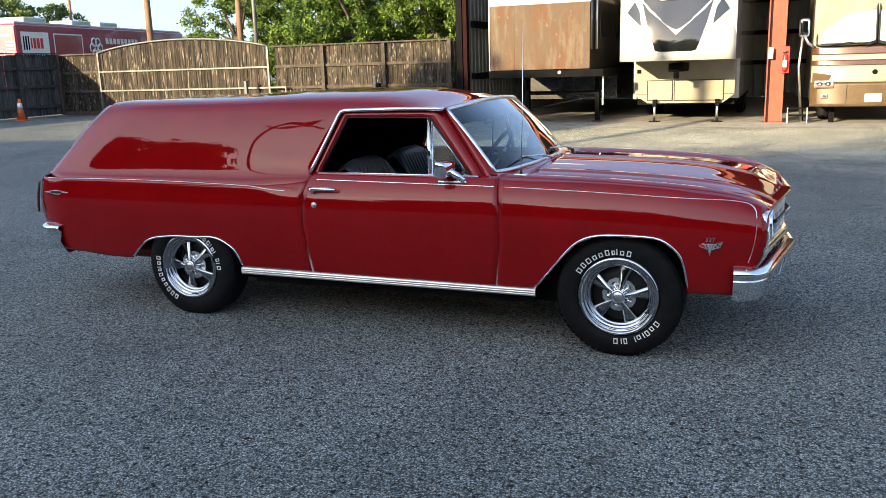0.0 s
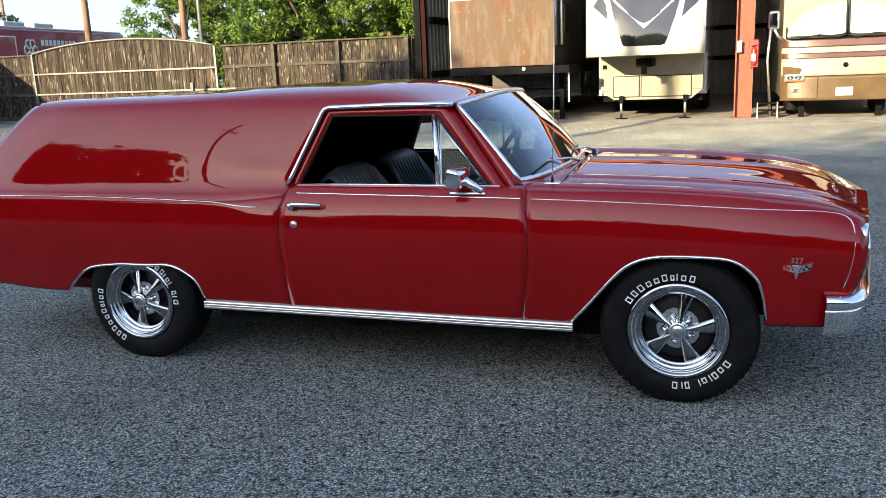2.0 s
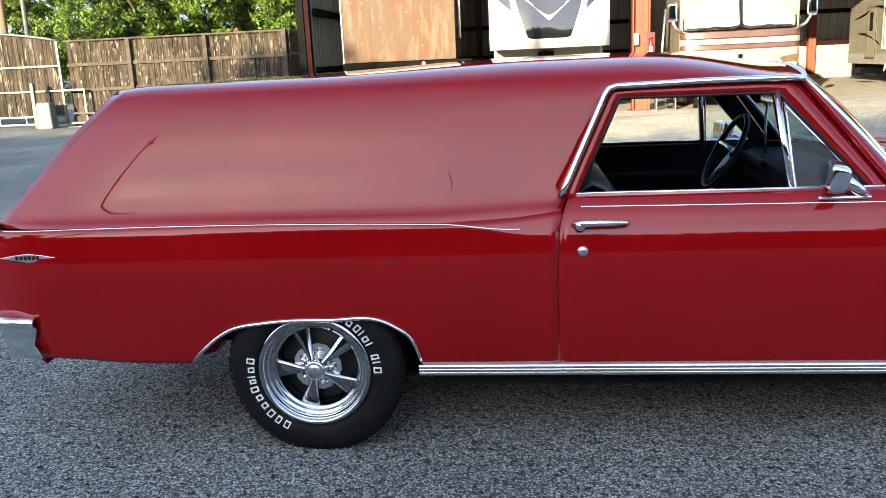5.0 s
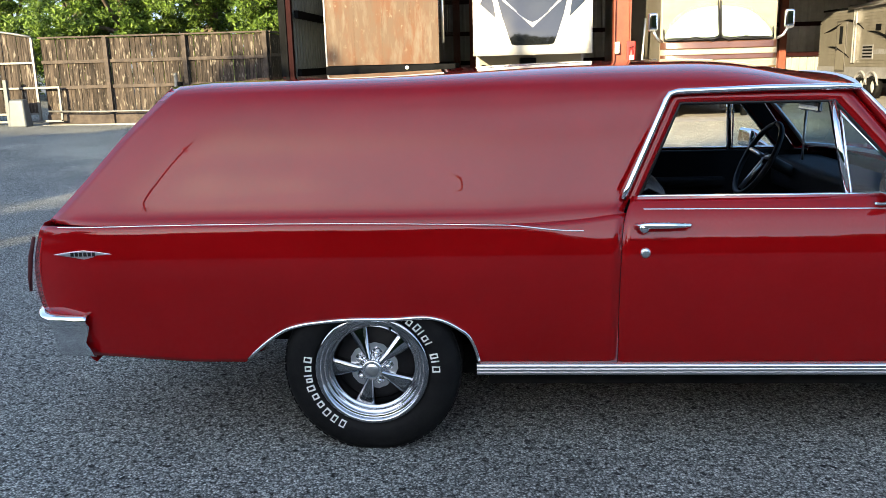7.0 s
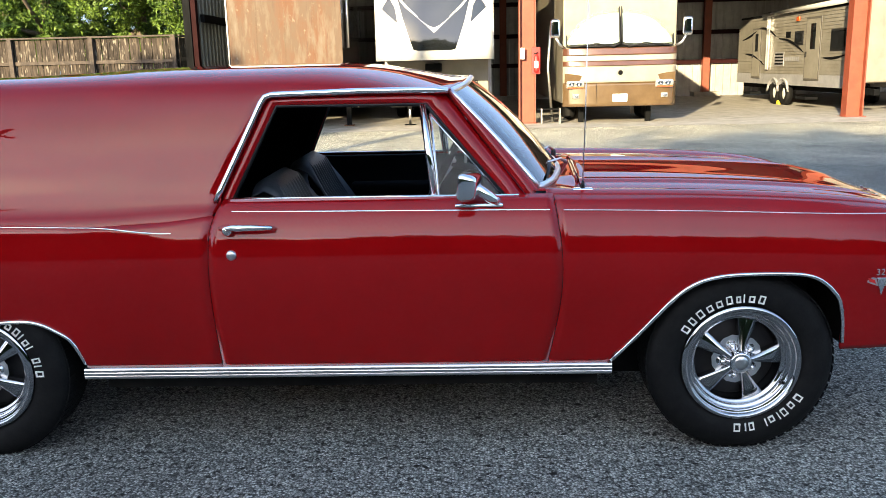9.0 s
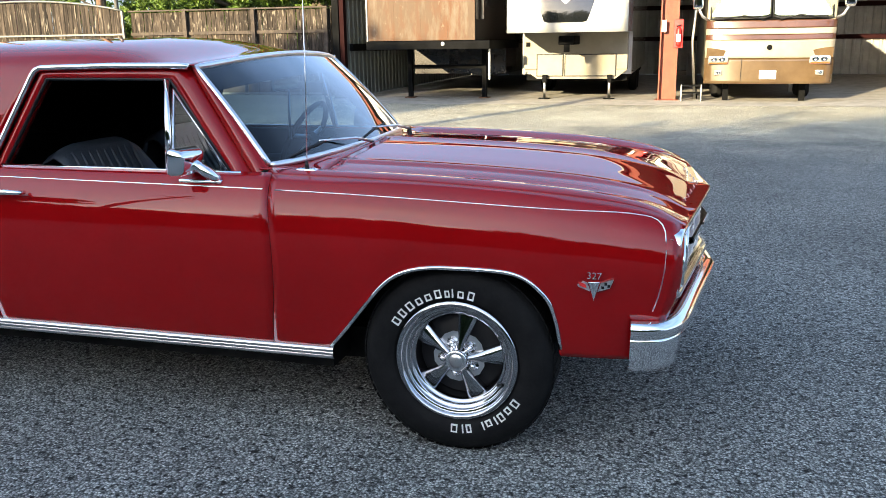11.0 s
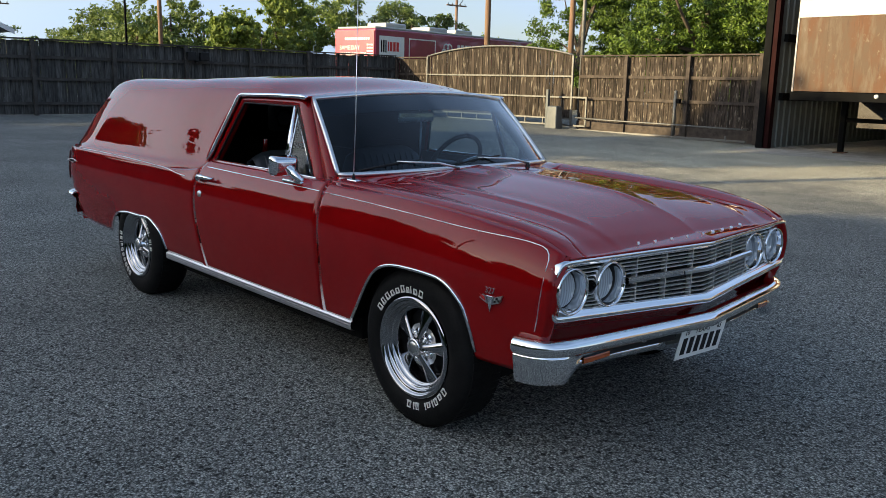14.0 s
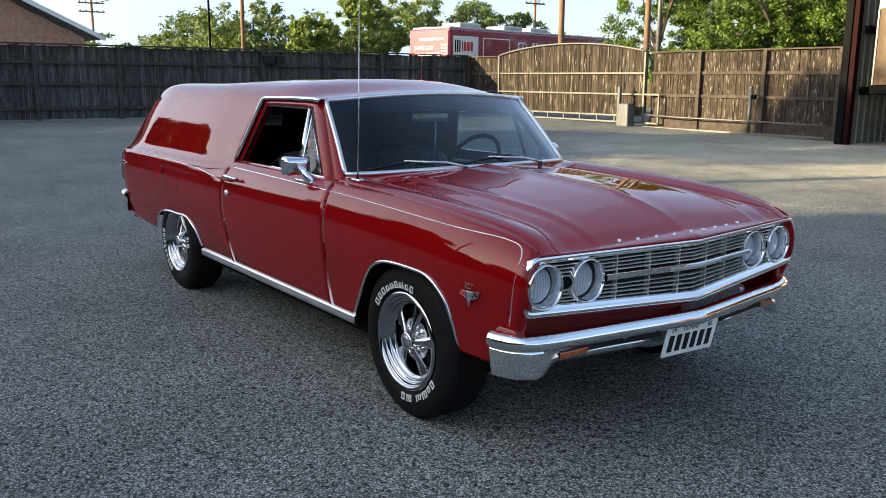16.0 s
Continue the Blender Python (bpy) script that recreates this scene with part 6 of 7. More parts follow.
def build_windscreen():
    rows = []
    n = 24
    for k in range(13):
        v = k / 12
        row = []
        for j in range(2 * n + 1):
            u = j / n - 1
            yb, yt = 0.76 * u, 0.685 * u
            b = Vector((BASE(abs(yb)), yb, 1.012 + 0.012 * (1 - u * u)))
            h = Vector((HEAD(abs(yt)), yt, 1.372 + 0.038 * (1 - u * u)))
            p = b.lerp(h, v)
            p += Vector((0.018, 0, 0.014)) * (1 - 0.7 * abs(u) ** 4) * math.sin(math.pi * v)
            row.append(tuple(p))
        rows.append(row)
    ws = grid("windscreen", rows, M["ws"], car, "curved windscreen with a dark shade band")
    if sum(p.normal.x for p in ws.data.polygons) < 0:
        ws.data.flip_normals()
    ws.visible_shadow = False
    # painted pillars between the door frame and the glass
    for s in (1, -1):
        strip = []
        for i, r in enumerate(rows):
            v = i / 12
            x0, z0 = -0.825 + (-1.128 + 0.825) * v, 0.985 + 0.389 * v
            p0, p1 = Vector((x0, -s * (0.8060 - (z0 - 1.0) * 0.305), z0)), Vector(r[-1] if s < 0 else r[0])
            p0.y = -abs(p0.y) * s
            strip.append([tuple(p0 + Vector((0.002, 0.03 * s, 0))), tuple(p0), tuple(p0.lerp(p1, 0.35) + Vector((0.012, -0.010 * s, 0))), tuple(p0.lerp(p1, 0.75) + Vector((0.010, -0.008 * s, 0))), tuple(p1)])
        grid("pillar", strip, M["red"], car)
    edge = rows[0] + [r[-1] for r in rows[1:]] + rows[-1][-2::-1] + [r[0] for r in rows[-2::-1]]
    tube("windscreen_moulding", edge, 0.013, M["satin"], car, "bright windscreen reveal moulding", sides=8)
    band = [[(x - 0.004, y * 0.985, z - 0.003) for x, y, z in r] for r in rows[9:]]
    grid("shade_band", band, M["dark_glass"], ws)
    for y0, ym, y1 in ((0.42, 0.10, -0.16), (-0.122, -0.444, -0.66)):
        xm, x1 = BASE(abs(ym)), BASE(abs(y1))
        x0 = -0.605
        w = tube("wiper", [(x0, y0, 1.032), (x0 - 0.035, y0 - 0.10, 1.058), (xm - 0.035, ym, 1.070)], [0.008, 0.0055, 0.004], M["satin"], car, "bright wiper arm with black blade")
        tube("blade", [(xm - 0.030, ym + 0.16, 1.074), (xm - 0.028, ym, 1.062), (x1 - 0.004, y1, 1.034)], [0.005, 0.007, 0.005], M["black"], w, sides=6)
        lathe("pivot", [(0.001, 0.028), (0.010, 0.026), (0.014, 0.0)], M["black"], w, sides=12, axis="z").location = (x0, y0, 1.008)


M["seam"] = plain("shadowed_seam_sealer", (0.05, 0.002, 0.004), 0.7)
build_windscreen()
build_hood()


# front end
def grille_x(y):
    return 0.815 - 0.108 * abs(y) / 0.86


def grille_low(y):
    return 0.592 + 0.034 * min(1.0, abs(y) / 0.80)


def across(y0, y1, n, f):
    return [f(y0 + (y1 - y0) * i / n) for i in range(n + 1)]


def ribbon(name, line, material, parent, dx, dz, label=""):
    """A square bar along a line of points, dx deep and dz high."""
    rows = []
    for x, y, z in line:
        rows.append([(x + a * dx / 2, y, z + b * dz / 2) for a, b in ((1, -0.6), (1, 0.6), (0.6, 1), (-1, 1), (-1, -1), (0.6, -1))])
    return grid(name, rows, material, parent, label, closed=True, smooth=False)


def frame_loop():
    """The bright surround's outline in y, z, with rounded corners."""
    top = 0.853
    half = [(0.0, top), (0.2, top), (0.4, top), (0.6, top), (0.72, top), (0.80, top - 0.001), (0.828, top - 0.005), (0.848, top - 0.018), (0.860, top - 0.042), (0.872, 0.765), (0.880, 0.72), (0.879, 0.68), (0.873, 0.65), (0.866, 0.632), (0.852, 0.622), (0.83, 0.6195), (0.72, 0.615), (0.6, 0.610), (0.4, 0.602), (0.2, 0.5935), (0.0, 0.585)]
    return half + [(-y, z) for y, z in half[-2:0:-1]]


def surround(g):
    loop = frame_loop()
    n = len(loop)
    prof = [(-0.001, -0.05), (0.0, 0.010), (0.004, 0.017), (0.013, 0.019), (0.019, 0.014), (0.022, 0.004), (0.027, 0.003), (0.030, -0.004), (0.032, -0.045)]
    rows = []
    for i in range(n):
        (y0, z0), (y, z), (y1, z1) = loop[i - 1], loop[i], loop[(i + 1) % n]
        ty, tz = y1 - y0, z1 - z0
        k = math.hypot(ty, tz)
        ny, nz = tz / k, -ty / k
        wide = 1.35 if z < 0.635 else 1.0
        rows.append([(grille_x(y) - 0.10 * max(0.0, abs(y) - 0.83) + d, y + ny * a * wide, z + nz * a * wide) for a, d in prof])
    rows.append(rows[0])
    grid("surround", rows, M["chrome"], g, "bright grille surround")


def build_front():
    back = [across(-0.85, 0.85, 20, lambda y: (grille_x(y) - 0.055, y, z)) for z in (0.60, 0.66, 0.74, 0.845)]
    g = grid("grille", back, M["black"], car, "bright horizontal-bar grille with four headlamps", thick=0.004)
    surround(g)
    lamps = (-0.781, -0.566, 0.514, 0.729)
    for k in range(5):
        for high in (True, False):
            level = lambda y: 0.760 + 0.0150 * k if high else grille_low(y) + 0.026 + (0.718 - grille_low(y) - 0.026) * (k + 0.1) / 5.2
            ends = [-0.862]
            for y in lamps:
                chord = math.sqrt(0.0815**2 - (level(y) - 0.732) ** 2) if abs(level(y) - 0.732) < 0.0815 else 0.0
                ends += [y - chord, y + chord]
            ends.append(0.862)
            for a, b in zip(ends[::2], ends[1::2]):
                if b - a > 0.004:
                    ribbon("bar", across(a, b, 40 if b - a > 0.5 else 3, lambda y: (grille_x(y) - 0.020, y, level(y))), M["bar"], g, 0.014, 0.0060)
    ribbon("centre_bar", across(-0.490, 0.438, 40, lambda y: (grille_x(y) - 0.004, y, 0.737)), M["chrome"], g, 0.036, 0.026)
    ribbon("centre_bar_inlay", across(-0.17, 0.17, 14, lambda y: (grille_x(y) + 0.006, y, 0.735)), M["satin"], g, 0.024, 0.015)
    for y in (-0.42, -0.25, -0.09, 0.09, 0.25, 0.42):
        for z0, z1 in ((grille_low(y) + 0.02, 0.724), (0.748, 0.828)):
            box("upright", grille_x(y) - 0.034, grille_x(y) - 0.010, y - 0.0025, y + 0.0025, z0, z1, M["bar"], g)
    for y in lamps:
        x = 0.727 if abs(y) < 0.65 else 0.716
        lamp = lathe("headlamp", [(0.084, -0.07), (0.088, -0.01), (0.0885, 0.012), (0.086, 0.019), (0.082, 0.019), (0.079, 0.010), (0.0745, -0.030), (0.0725, -0.042)], M["chrome"], g, "round sealed-beam headlamp in a deep chrome bezel", sides=40)
        lamp.matrix_basis = pose(x, y, 0.732, 0, 0, -90)
        lathe("gasket", [(0.0745, -0.036), (0.0705, -0.035), (0.0685, -0.040)], M["black"], lamp, sides=40)
        lathe("reflector", [(0.071, -0.040), (0.061, -0.058), (0.046, -0.074), (0.028, -0.084), (0.012, -0.089), (0.001, -0.090)], M["reflector"], lamp, sides=40)
        lathe("lens", [(0.0705, -0.038), (0.063, -0.028), (0.049, -0.021), (0.03, -0.017), (0.012, -0.015), (0.001, -0.015)], M["headlens"], lamp, sides=40)
    # painted panels under the grille and at its sides
    rows = []
    for dz, dx in ((0.012, -0.012), (-0.012, -0.008), (-0.020, -0.02), (-0.05, -0.055), (-0.11, -0.10), (-0.14, -0.12)):
        rows.append(across(-0.872, 0.872, 40, lambda y: (grille_x(y) + dx, y, grille_low(y) + dz)))
    grid("front_valance", rows, M["red"], car, thick=0.003)
    for s in (1, -1):
        rows = []
        for i in range(13):
            z = 0.40 + 0.462 * i / 12
            x = FRONT_EDGE(z)
            y = side_y(x, z)
            rows.append([(x, s * y, z), (x + 0.012, s * (y + 0.012), z), (x + 0.010, s * (y + 0.030), z), (x - 0.02, s * (y + 0.042), z)])
        grid("fender_nose", rows, M["red"], car)
    # bumper: rolled upper bar, slots with parking lamps, lower lip
    bp = part("front_bumper", bumper(), M["chrome"], car, "chrome front bumper with slots and parking lamps", smooth=True)
    for s in (1, -1):
        ribbon("slot", across(s * 0.20, s * 0.70, 14, lambda y: (bump_x(y) - 0.018, y, 0.470 - 0.012 * smooth01(0.5, 0.7, abs(y)))), M["black"], bp, 0.020, 0.026)
        ribbon("parking_lamp", across(s * 0.575, s * 0.705, 8, lambda y: (bump_x(y) - 0.014, y, 0.466 - 0.012 * smooth01(0.5, 0.7, abs(y)))), M["amber"], bp, 0.019, 0.024)
        for y in (0.40,):
            b = lathe("bolt", [(0.001, 0.012), (0.012, 0.009), (0.017, 0.0)], M["chrome"], bp, sides=12)
            b.matrix_basis = pose(bump_x(y) + (0.004 if y < 0.5 else 0.018), s * y, 0.497 if y < 0.5 else 0.468, 0, 0, -90 + (0 if y < 0.5 else s * 40))
    pl = box("number_plate", 0.0, 0.004, -0.153, 0.153, 0.0, 0.150, M["plate"], car, "white number plate with black border", bevel=0.001)
    pl.matrix_basis = pose(0.800, -0.02, 0.357, 0, 13, -4)
    letters_on_plate(pl)


def letters_on_plate(pl):
    for text, y, z, size in (("TEXAS", -0.060, 0.116, 0.034), ("19", -0.128, 0.114, 0.030), ("65", 0.092, 0.114, 0.030)):
        cu = bpy.data.curves.new("plate_text", "FONT")
        cu.body, cu.size, cu.extrude = text, size, 0.0006
        cu.materials.append(M["black"])
        ob = new("plate_text", cu)
        ob.parent = pl
        ob.matrix_basis = pose(0.0048, y, z, 90, 0, 90)
    for i in range(6):
        y = -0.128 + 0.0455 * i
        box("number_bar", 0.0042, 0.0056, y, y + 0.028, 0.022, 0.100, M["black"], pl)


BUMP_PLAN = [(0.845, 0.0), (0.812, 0.24), (0.777, 0.48), (0.755, 0.64), (0.738, 0.74), (0.708, 0.83), (0.662, 0.882), (0.615, 0.902), (0.572, 0.908)]
BUMP_X, BUMP_Y = curve_of(BUMP_PLAN)
BUMP_FACE = spline([p[1] for p in BUMP_PLAN], [p[0] for p in BUMP_PLAN])


def bump_x(y):
    """The bumper's face in plan: a blunt V whose ends wrap round the corners."""
    return BUMP_FACE(abs(y))


def bumper():
    prof = [(-0.062, 0.510), (-0.050, 0.536), (-0.022, 0.551), (0.008, 0.550), (0.022, 0.540), (0.029, 0.522), (0.027, 0.506), (0.018, 0.494), (0.002, 0.488), (-0.010, 0.486), (-0.014, 0.478), (-0.016, 0.460), (-0.010, 0.456), (-0.010, 0.450), (-0.018, 0.436), (-0.030, 0.424), (-0.060, 0.418)]
    bm = bmesh.new()
    rows = []
    n = 60
    for i in range(-n, n + 1):
        t, s = abs(i) / n, (1 if i >= 0 else -1)
        x, y = BUMP_X(t), BUMP_Y(t)
        a, b = max(0.0, t - 0.01), min(1.0, t + 0.01)
        tx, ty = BUMP_X(b) - BUMP_X(a), BUMP_Y(b) - BUMP_Y(a)
        if i == 0:
            tx, ty = 0.0, 1.0
        k = math.hypot(tx, ty)
        nx, ny = ty / k, -tx / k
        end, mid = smooth01(0.70, 0.80, y), smooth01(0.30, 0.20, y)
        row = []
        for d, z in prof:
            w = smooth01(0.492, 0.484, z)
            drop = smooth01(0.485, 0.42, z)
            flat = 0.016 - 0.30 * (0.49 - z) if z > 0.42 else d
            d2 = d + (flat - d) * end * w - 0.045 * mid * w
            row.append(bm.verts.new((x + nx * d2, s * (y + ny * d2), z - 0.050 * end * drop - 0.030 * mid * drop)))
        rows.append(row)
    for p, q in zip(rows, rows[1:]):
        for i in range(len(prof) - 1):
            bm.faces.new((p[i], p[i + 1], q[i + 1], q[i]))
    bmesh.ops.recalc_face_normals(bm, faces=bm.faces)
    return bm


M["reflector"] = varied("lamp_reflector", (0.80, 0.82, 0.84), (0.92, 0.92, 0.92), 60, 0.14, 1.0)
M["bar"] = varied("bright_anodised_bar", (0.80, 0.80, 0.80), (0.88, 0.88, 0.88), 14, 0.3, 0.85)


def pressed_lens():
    """Fluted lamp glass, glossy; about half pale diffuse colour, standing in for bright reflections."""
    m = glass("pressed_headlamp_lens", (0.86, 0.90, 0.93), 1.2)
    n, l = m.node_tree.nodes, m.node_tree.links
    df, mx = n.new("ShaderNodeBsdfTranslucent"), n.new("ShaderNodeMixShader")
    df2 = n.new("ShaderNodeBsdfDiffuse")
    df2.inputs[0].default_value = (0.7, 0.75, 0.8, 1)
    old = n["Material Output"].inputs[0].links[0].from_socket
    n.remove(df)
    w, r = n.new("ShaderNodeTexWave"), n.new("ShaderNodeMapRange")
    co = n.new("ShaderNodeTexCoord")
    w.inputs["Scale"].default_value, w.inputs["Distortion"].default_value = 22.0, 1.5
    r.inputs[3].default_value, r.inputs[4].default_value = 0.42, 0.66
    l.new(co.outputs["Object"], w.inputs["Vector"])
    l.new(w.outputs["Fac"], r.inputs[0])
    l.new(r.outputs[0], mx.inputs[0])
    l.new(old, mx.inputs[1])
    l.new(df2.outputs[0], mx.inputs[2])
    l.new(mx.outputs[0], n["Material Output"].inputs[0])
    return m


M["headlens"] = pressed_lens()
M["plate"] = plain("white_plate_paint", (0.86, 0.85, 0.80), 0.45)
build_front()


def build_rear_bumper():
    path = [(-4.375, 0.0), (-4.37, 0.30), (-4.355, 0.55), (-4.33, 0.74), (-4.295, 0.83), (-4.25, 0.885), (-4.19, 0.912), (-4.12, 0.921), (-4.065, 0.922)]
    px, py = curve_of(path)
    prof = [(-0.045, 0.552), (-0.030, 0.566), (-0.004, 0.574), (0.014, 0.570), (0.024, 0.558), (0.022, 0.546), (0.008, 0.538), (-0.004, 0.530), (-0.016, 0.500), (-0.024, 0.460), (-0.034, 0.425), (-0.042, 0.402), (-0.062, 0.394)]
    rows = []
    n = 48
    for i in range(-n, n + 1):
        t, s = abs(i) / n, (1 if i >= 0 else -1)
        x, y = px(t), py(t)
        p, q = max(0.0, t - 0.01), min(1.0, t + 0.01)
        tx, ty = (px(q) - px(p), py(q) - py(p)) if i else (0.0, 1.0)
        k = math.hypot(tx, ty)
        nx, ny = -ty / k, tx / k
        side = smooth01(0.84, 0.915, y)
        row = []
        for d, z in prof:
            low = smooth01(0.54, 0.40, z)
            d2 = d + 0.030 * side * low
            pull = 0.030 * smooth01(0.95, 1.0, t) * (1 - abs(2 * low - 1)) if z < 0.545 else 0.0
            row.append((x + nx * d2 - pull + 0.028 * low * (1 - side), s * (y + ny * d2), z))
        rows.append(row)
    bp = grid("rear_bumper", rows, M["chrome"], car, "chrome rear bumper wrapped round the corners", thick=0.003)
    if sum(p.normal.x for p in bp.data.polygons) > 0:
        bp.data.flip_normals()
    box("spare_well", -3.93, -3.46, -0.62, 0.62, 0.290, 0.42, M["red"], car, bevel=0.05)
    for s in (1, -1):
        tube("tail_lamp", [(TAIL(z) - 0.012, s * 0.868, z) for z in (0.66, 0.72, 0.80, 0.88)], [0.006, 0.009, 0.009, 0.007], M["seam"], car, "slim red tail lamp")


build_rear_bumper()


# wheels
def wheel(x, y, z, radius, width, phase, s, spoke):
    w = new("wheel")
    w.parent = car
    # local -y faces outward
    w.matrix_basis = pose(x, y, z, 0, 0, 0 if s < 0 else 180)
    R, rim, h = radius, 0.212, width / 2
    tyre_prof = [(rim - 0.004, h - 0.02), (rim + 0.01, -h + 0.012), (rim + 0.022, -h + 0.002), (rim + 0.05, -h - 0.006), (R - 0.045, -h - 0.002), (R - 0.02, -h + 0.012), (R - 0.006, -h + 0.028), (R, -h + 0.05), (R + 0.001, 0), (R, h - 0.05), (R - 0.02, h - 0.012), (rim + 0.03, h), (rim, h - 0.01)]
    tyre = lathe("tyre", tyre_prof, M["rubber"], w, "wide black tyre with raised white lettering", sides=72)
    # circumferential tread blocks
    bm = bmesh.new()
    for i in range(60):
        a = 2 * math.pi * i / 60
        for yy in (-0.085, -0.03, 0.03):
            add_box(bm, -0.014, 0.014, yy, yy + 0.05, R - 0.003, R + 0.0012, Matrix.Rotation(a, 4, "Y"))
    part("tread", bm, M["rubber"], tyre)
    # lettering as plain outlined blocks along two arcs, one part a letter
    def arc(kinds, mid, step):
        pos, total = 0.0, sum(w for w, *_ in kinds)
        for w, tall, form in kinds:
            turn = phase + mid + (pos + w / 2 - total / 2) * step
            pos += w
            if not form:
                continue
            half, z0, z1, st = 0.0108 * w, R - 0.112, R - (0.081 if tall else 0.087), 0.0046
            y0, y1 = -h - 0.0085, -h - 0.002
            bm = bmesh.new()
            add_box(bm, -half, -half + st, y0, y1, z0, z1)
            if form == "ring":
                add_box(bm, -half + st, half, y0 + 0.0004, y1, z1 - st, z1)
                add_box(bm, -half + st, half, y0 + 0.0004, y1, z0, z0 + st)
                add_box(bm, half - st, half, y0 + 0.0008, y1, z0 + st, z1 - st)
            part("letter", bm, M["white_rubber"], tyre).matrix_basis = Matrix.Rotation(turn, 4, "Y")

    unit = radians(8.2)
    arc([(1.1, 1, "ring"), (1.0, 1, "ring"), (1.15, 1, "ring"), (1.05, 0, "ring"), (1.05, 0, "ring"), (1.05, 1, "ring"), (0.8, 0, "ring"), (0.45, 1, "bar"), (1.0, 0, "ring"), (1.05, 1, "ring")], radians(-22), unit)
    arc([(1.1, 1, "ring"), (1.0, 0, "ring"), (1.0, 1, "ring"), (0.45, 1, "bar"), (1.0, 0, "ring"), (0.45, 1, "bar"), (0.8, 0, ""), (0.9, 1, "ring"), (0.5, 1, "bar"), (1.1, 1, "ring")], radians(152), unit)
    # dished chrome rim
    rim_prof = [(rim + 0.012, -h + 0.002), (rim + 0.004, -h - 0.006), (rim - 0.004, -h - 0.005), (rim - 0.009, -h + 0.006), (rim - 0.013, -h + 0.012), (rim - 0.019, -h + 0.010), (rim - 0.023, -h + 0.016), (rim - 0.026, -h + 0.026), (rim - 0.032, -h + 0.025), (rim - 0.036, -h + 0.032), (rim - 0.039, -h + 0.044), (rim - 0.045, -h + 0.044), (rim - 0.050, -h + 0.052), (rim - 0.053, -h + 0.085), (rim - 0.053, h - 0.05), (rim - 0.01, h - 0.02)]
    r = lathe("rim", rim_prof, M["mag"], w, "polished five-spoke mag wheel", sides=64)
    lathe("brake_disc", [(0.16, 0.0), (0.15, -0.01), (0.05, -0.012), (0.001, -0.012)], M["black"], r, sides=32)
    for i in range(5):
        a = 2 * math.pi * i / 5 + spoke
        rows = []
        for k in range(11):
            u = k / 10
            rad = 0.036 + (rim - 0.052 - 0.036) * u
            half = 0.0125 + 0.0265 * u**1.3
            yo = -h + 0.026 + 0.030 * u
            ridge = 0.006 * (1 - u) ** 0.7
            row = [(-half, yo + 0.040, rad), (-half, yo + 0.010, rad), (-half * 0.93, yo + 0.004, rad), (-half * 0.45, yo + 0.001 - 0.4 * ridge, rad), (0, yo - ridge, rad), (half * 0.45, yo + 0.001 - 0.4 * ridge, rad), (half * 0.93, yo + 0.004, rad), (half, yo + 0.010, rad), (half, yo + 0.040, rad)]
            rows.append([tuple(Matrix.Rotation(a, 3, "Y") @ Vector(p)) for p in row])
        grid("spoke", rows, M["mag"], r)
        b = a + radians(36)
        c = Matrix.Rotation(b, 3, "Y") @ Vector((0, 0, 0.060))
        n = lathe("lug_nut", [(0.001, -0.020), (0.009, -0.018), (0.011, -0.010), (0.011, 0.0), (0.020, 0.002), (0.021, 0.006)], M["chrome"], r, sides=12)
        n.location = (c.x, -h + 0.052, c.z)
        lug = [tuple(Matrix.Rotation(b, 3, "Y") @ Vector((dx, -h + 0.058, dz))) for dx, dz in ((-0.030, 0.025), (0.030, 0.025), (0.036, 0.085), (0.018, 0.096), (-0.018, 0.096), (-0.036, 0.085))]
        place("lug_plate", mesh_of("lug_plate", lug, [(0, 1, 2, 3, 4, 5)], M["satin"]), r)
    lathe("centre_cap", [(0.026, -h + 0.0035), (0.034, -h + 0.002), (0.039, -h + 0.005), (0.041, -h + 0.010), (0.041, -h + 0.03), (0.046, -h + 0.036), (0.047, -h + 0.06)], M["chrome"], r, sides=32)
    lathe("cap_badge", [(0.001, -h + 0.0045), (0.026, -h + 0.0040), (0.028, -h + 0.008)], M["satin"], r, sides=24)
    v = Matrix.Rotation(phase + radians(118), 3, "Y") @ Vector((0, 0, rim - 0.034))
    tube("valve", [(v.x, -h + 0.03, v.z), (v.x * 0.97, -h + 0.008, v.z * 0.97)], 0.006, M["black"], r)
    return w


YW, FW = 0.79, 0.225
for s in (-1, 1):
    wheel(-0.030, s * YW, 0.350, 0.352, FW, 0.0, s, radians(12))
    wheel(-2.955, s * YW, 0.338, 0.350, FW + 0.01, radians(-93), s, radians(-21))
    # dark wheel houses
    for x, top in ((-0.06, 0.70), (-2.99, 0.62)):
        rows = []
        for a in range(13):
            t = math.pi * a / 12
            rows.append([(x + 0.47 * math.cos(t), s * yy, 0.42 + (top - 0.40) * abs(math.sin(t)) ** 0.55) for yy in (0.50, 0.72, (0.84 + 0.055 * smooth01(0.3, 0.6, math.sin(t))) if x > -1 else (0.83 + 0.045 * smooth01(0.3, 0.6, math.sin(t))))])
        grid("wheel_house", rows, M["under"], car)
        rows = [[(x + 0.47 * math.cos(math.pi * a / 12), s * 0.50, 0.33 + (0.03 + (top - 0.36) * math.sin(math.pi * a / 12)) * k) for a in range(13)] for k in (0, 1)]
        grid("wheel_house_wall", rows, M["under"], car)

# front inner walls of the wheel houses
for s in (-1, 1):
    box("wheel_house_front", 0.375, 0.41, min(s * 0.45, s * 0.85), max(s * 0.45, s * 0.85), 0.39, 0.72, M["under"], car)

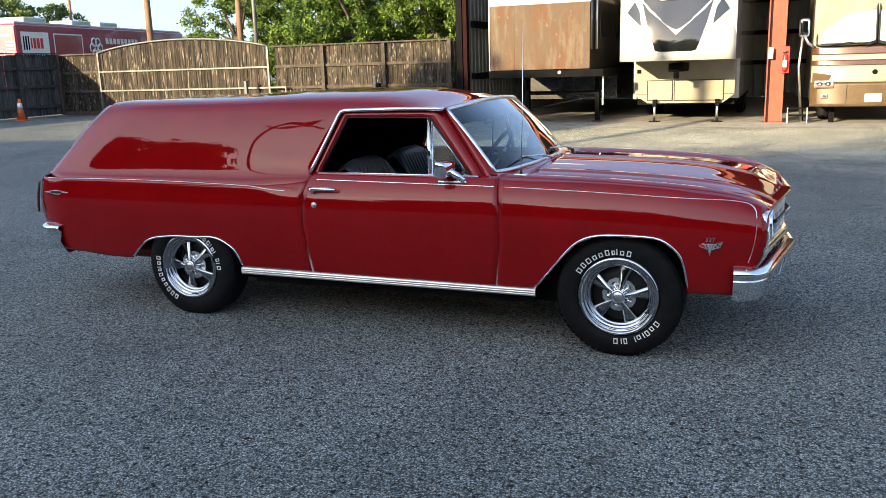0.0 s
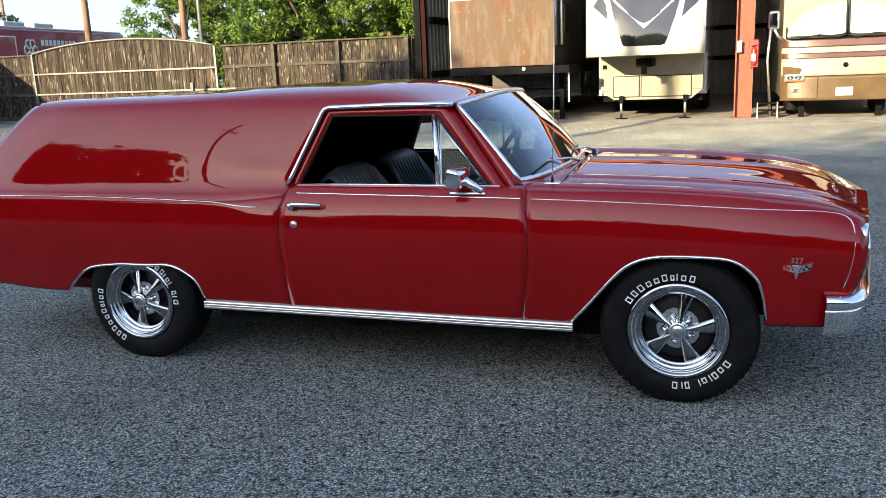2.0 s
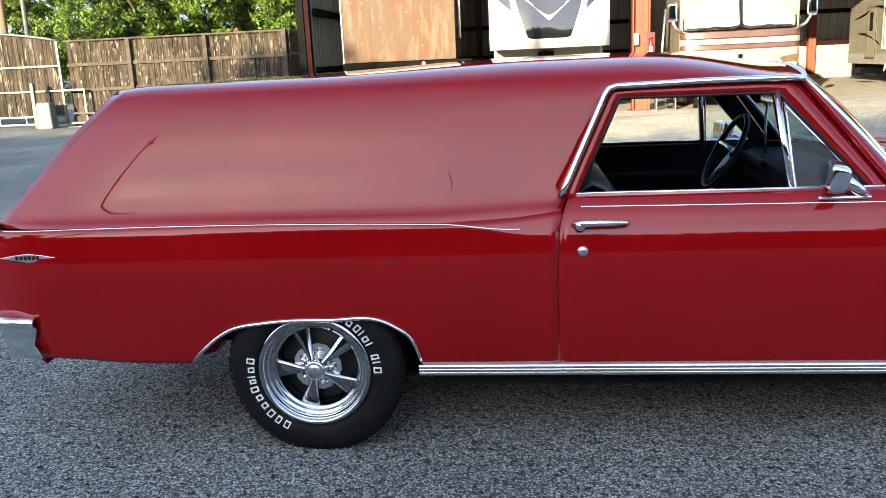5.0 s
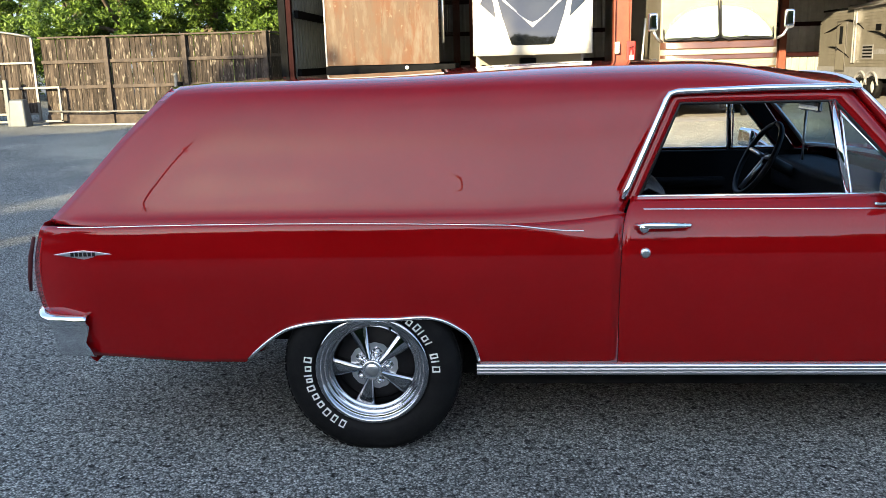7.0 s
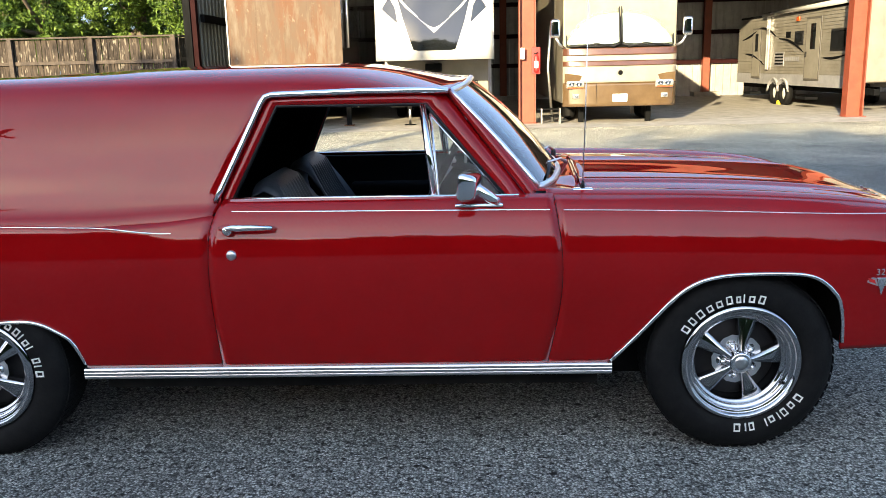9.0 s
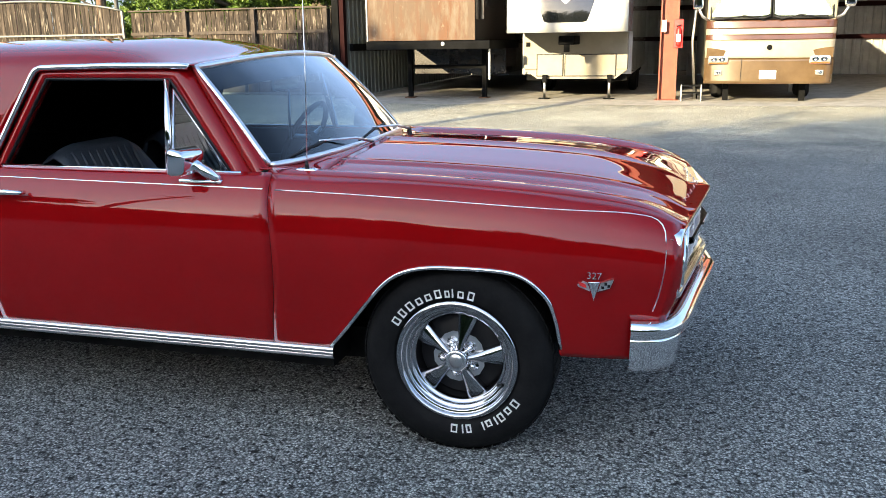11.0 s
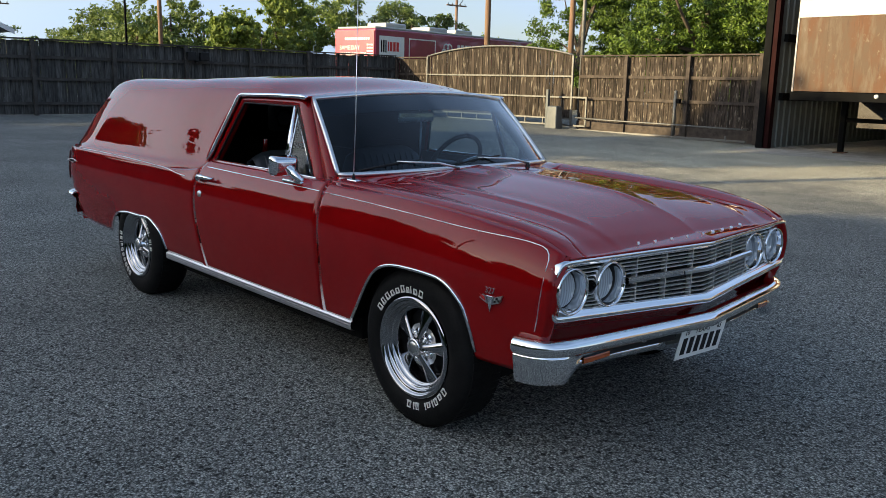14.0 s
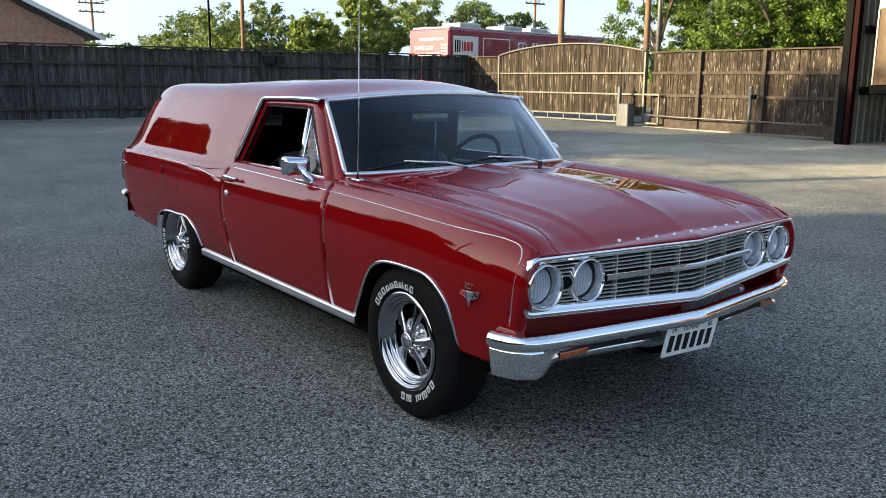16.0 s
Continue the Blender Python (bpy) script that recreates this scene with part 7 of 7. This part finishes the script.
# underbody
box("floor_pan", -3.2, 0.20, -0.60, 0.60, 0.21, 0.34, M["under"], car)
box("frame_rail", -2.5, -0.55, -0.78, 0.78, 0.235, 0.34, M["under"], car)
tube("axle", [(-2.948, -0.7, 0.335), (-2.948, 0.7, 0.335)], 0.05, M["under"], car)
tube("front_axle", [(-0.012, -0.7, 0.32), (-0.012, 0.7, 0.32)], 0.04, M["under"], car)
tube("exhaust", [(-0.8, -0.35, 0.24), (-2.5, -0.45, 0.24), (-3.0, -0.5, 0.25)], 0.03, M["under"], car)
box("firewall", -0.62, -0.58, -0.80, 0.80, 0.34, 0.975, M["under"], car)
box("engine_block", -0.45, 0.40, -0.40, 0.40, 0.44, 0.85, M["under"], car)


# ---- inside ----
def seat(x, y):
    rows = []
    for i in range(17):
        u = i / 16
        v = 2 * u - 1
        w = 0.30 * v
        sh = 1 - abs(v) ** 5
        rows.append([(x + 0.04 + 0.10 * (1 - sh), y + w, 0.50), (x + 0.0 + 0.03 * (1 - sh), y + w * 0.98, 0.72), (x - 0.10 + 0.02 * (1 - sh), y + w * 0.95, 0.88), (x - 0.155, y + w * 0.9, 0.975 + 0.04 * sh), (x - 0.20, y + w * 0.88, 0.995 + 0.045 * sh), (x - 0.245, y + w * 0.9, 0.975 + 0.04 * sh), (x - 0.27, y + w * 0.95, 0.88), (x - 0.18, y + w, 0.50)])
    b = grid("seat_back", rows, M["vinyl"], car, "blue-grey pleated vinyl bucket seat", thick=0.01)
    for k in range(9):
        yy = y - 0.20 + 0.05 * k
        tube("pleat", [(x + 0.05, yy, 0.52), (x + 0.012, yy, 0.72), (x - 0.088, yy, 0.88), (x - 0.140, yy, 0.985), (x - 0.16, yy, 1.01)], 0.009, M["vinyl"], b, sides=6)
    box("seat_cushion", x - 0.05, x + 0.48, y - 0.29, y + 0.29, 0.40, 0.60, M["vinyl"], b, bevel=0.06)


seat(-1.66, -0.36)
seat(-1.66, 0.36)
box("dashboard", -0.98, -0.70, -0.72, 0.72, 0.80, 0.965, M["darkvinyl"], car, bevel=0.04)
box("cabin_floor", -2.2, -0.6, -0.80, 0.80, 0.342, 0.38, M["darkvinyl"], car)
box("cargo_floor", -4.1, -2.2, -0.78, 0.78, 0.58, 0.62, M["darkvinyl"], car)
for s in (1, -1):
    box("pillar_trim", -2.40, -1.99, min(s * 0.775, s * 0.788), max(s * 0.775, s * 0.788), 0.90, 1.05, M["darkvinyl"], car)
    box("door_card", -1.98, -0.75, min(s * 0.80, s * 0.825), max(s * 0.80, s * 0.825), 0.38, 0.985, M["darkvinyl"], car, bevel=0.01)
    box("armrest", -1.7, -1.2, min(s * 0.74, s * 0.80), max(s * 0.74, s * 0.80), 0.78, 0.84, M["darkvinyl"], car, bevel=0.02)
    box("quarter_trim", -4.1, -1.995, min(s * 0.79, s * 0.80), max(s * 0.79, s * 0.80), 0.60, 0.935, M["darkvinyl"], car)
sp = box("speaker_pod", -3.50, -3.40, 0.44, 0.64, 1.05, 1.25, M["utility"], car, "grey speaker box in the cargo space", bevel=0.02)
ring = lathe("speaker_cone", [(0.070, -0.012), (0.082, 0.0), (0.075, 0.008), (0.06, -0.006), (0.02, -0.02), (0.001, -0.014)], M["black"], sp, sides=28)
ring.matrix_basis = pose(-3.393, 0.54, 1.15, 0, 0, -90)
sw = tube("steering_wheel", [tuple(Vector((-1.15, 0.36, 0.985)) + Matrix.Rotation(radians(-62), 3, "Y") @ Vector((0.195 * math.cos(a), 0.195 * math.sin(a), 0))) for a in [2 * math.pi * i / 32 for i in range(33)]], 0.014, M["black"], car, "black three-spoke steering wheel")
for a in (0.2, 2.94, 4.71):
    d = Matrix.Rotation(radians(-62), 3, "Y") @ Vector((0.17 * math.sin(a), 0.17 * math.cos(a), 0))
    tube("spoke", [(-1.11, 0.36, 0.99), tuple(Vector((-1.15, 0.36, 0.985)) + d)], 0.012, M["satin"], sw, sides=6)
tube("column", [(-1.12, 0.36, 0.99), (-0.88, 0.36, 0.86)], 0.03, M["black"], sw)
mir = box("rear_view_mirror", -1.06, -1.04, -0.17, 0.09, 1.245, 1.305, M["chrome"], car, bevel=0.01)
tube("stem", [(-1.04, -0.02, 1.30), (-1.02, -0.02, 1.40)], 0.008, M["chrome"], mir)
tube("pull_chain", [(-1.05, 0.0, 1.275), (-1.055, 0.0, 1.12), (-1.055, 0.0, 1.02)], 0.006, M["satin"], car)

ant = part("antenna_base", blob_box(-0.040, 0.040, -0.017, 0.017, 0.0, 0.020), M["chrome"], car, "oblong chrome aerial base", bevel=0.008)
ant.location = (-0.618, -0.785, CREST(-0.62) + 0.001)
tube("stem", [(0, 0, 0.018), (0.001, 0, 0.045)], [0.009, 0.005], M["black"], ant, sides=10)
tube("mast", [(0, 0, 0.03), (0.008, 0.006, 0.30), (0.016, 0.012, 0.86)], [0.0026, 0.002, 0.0014], M["satin"], ant, sides=6)
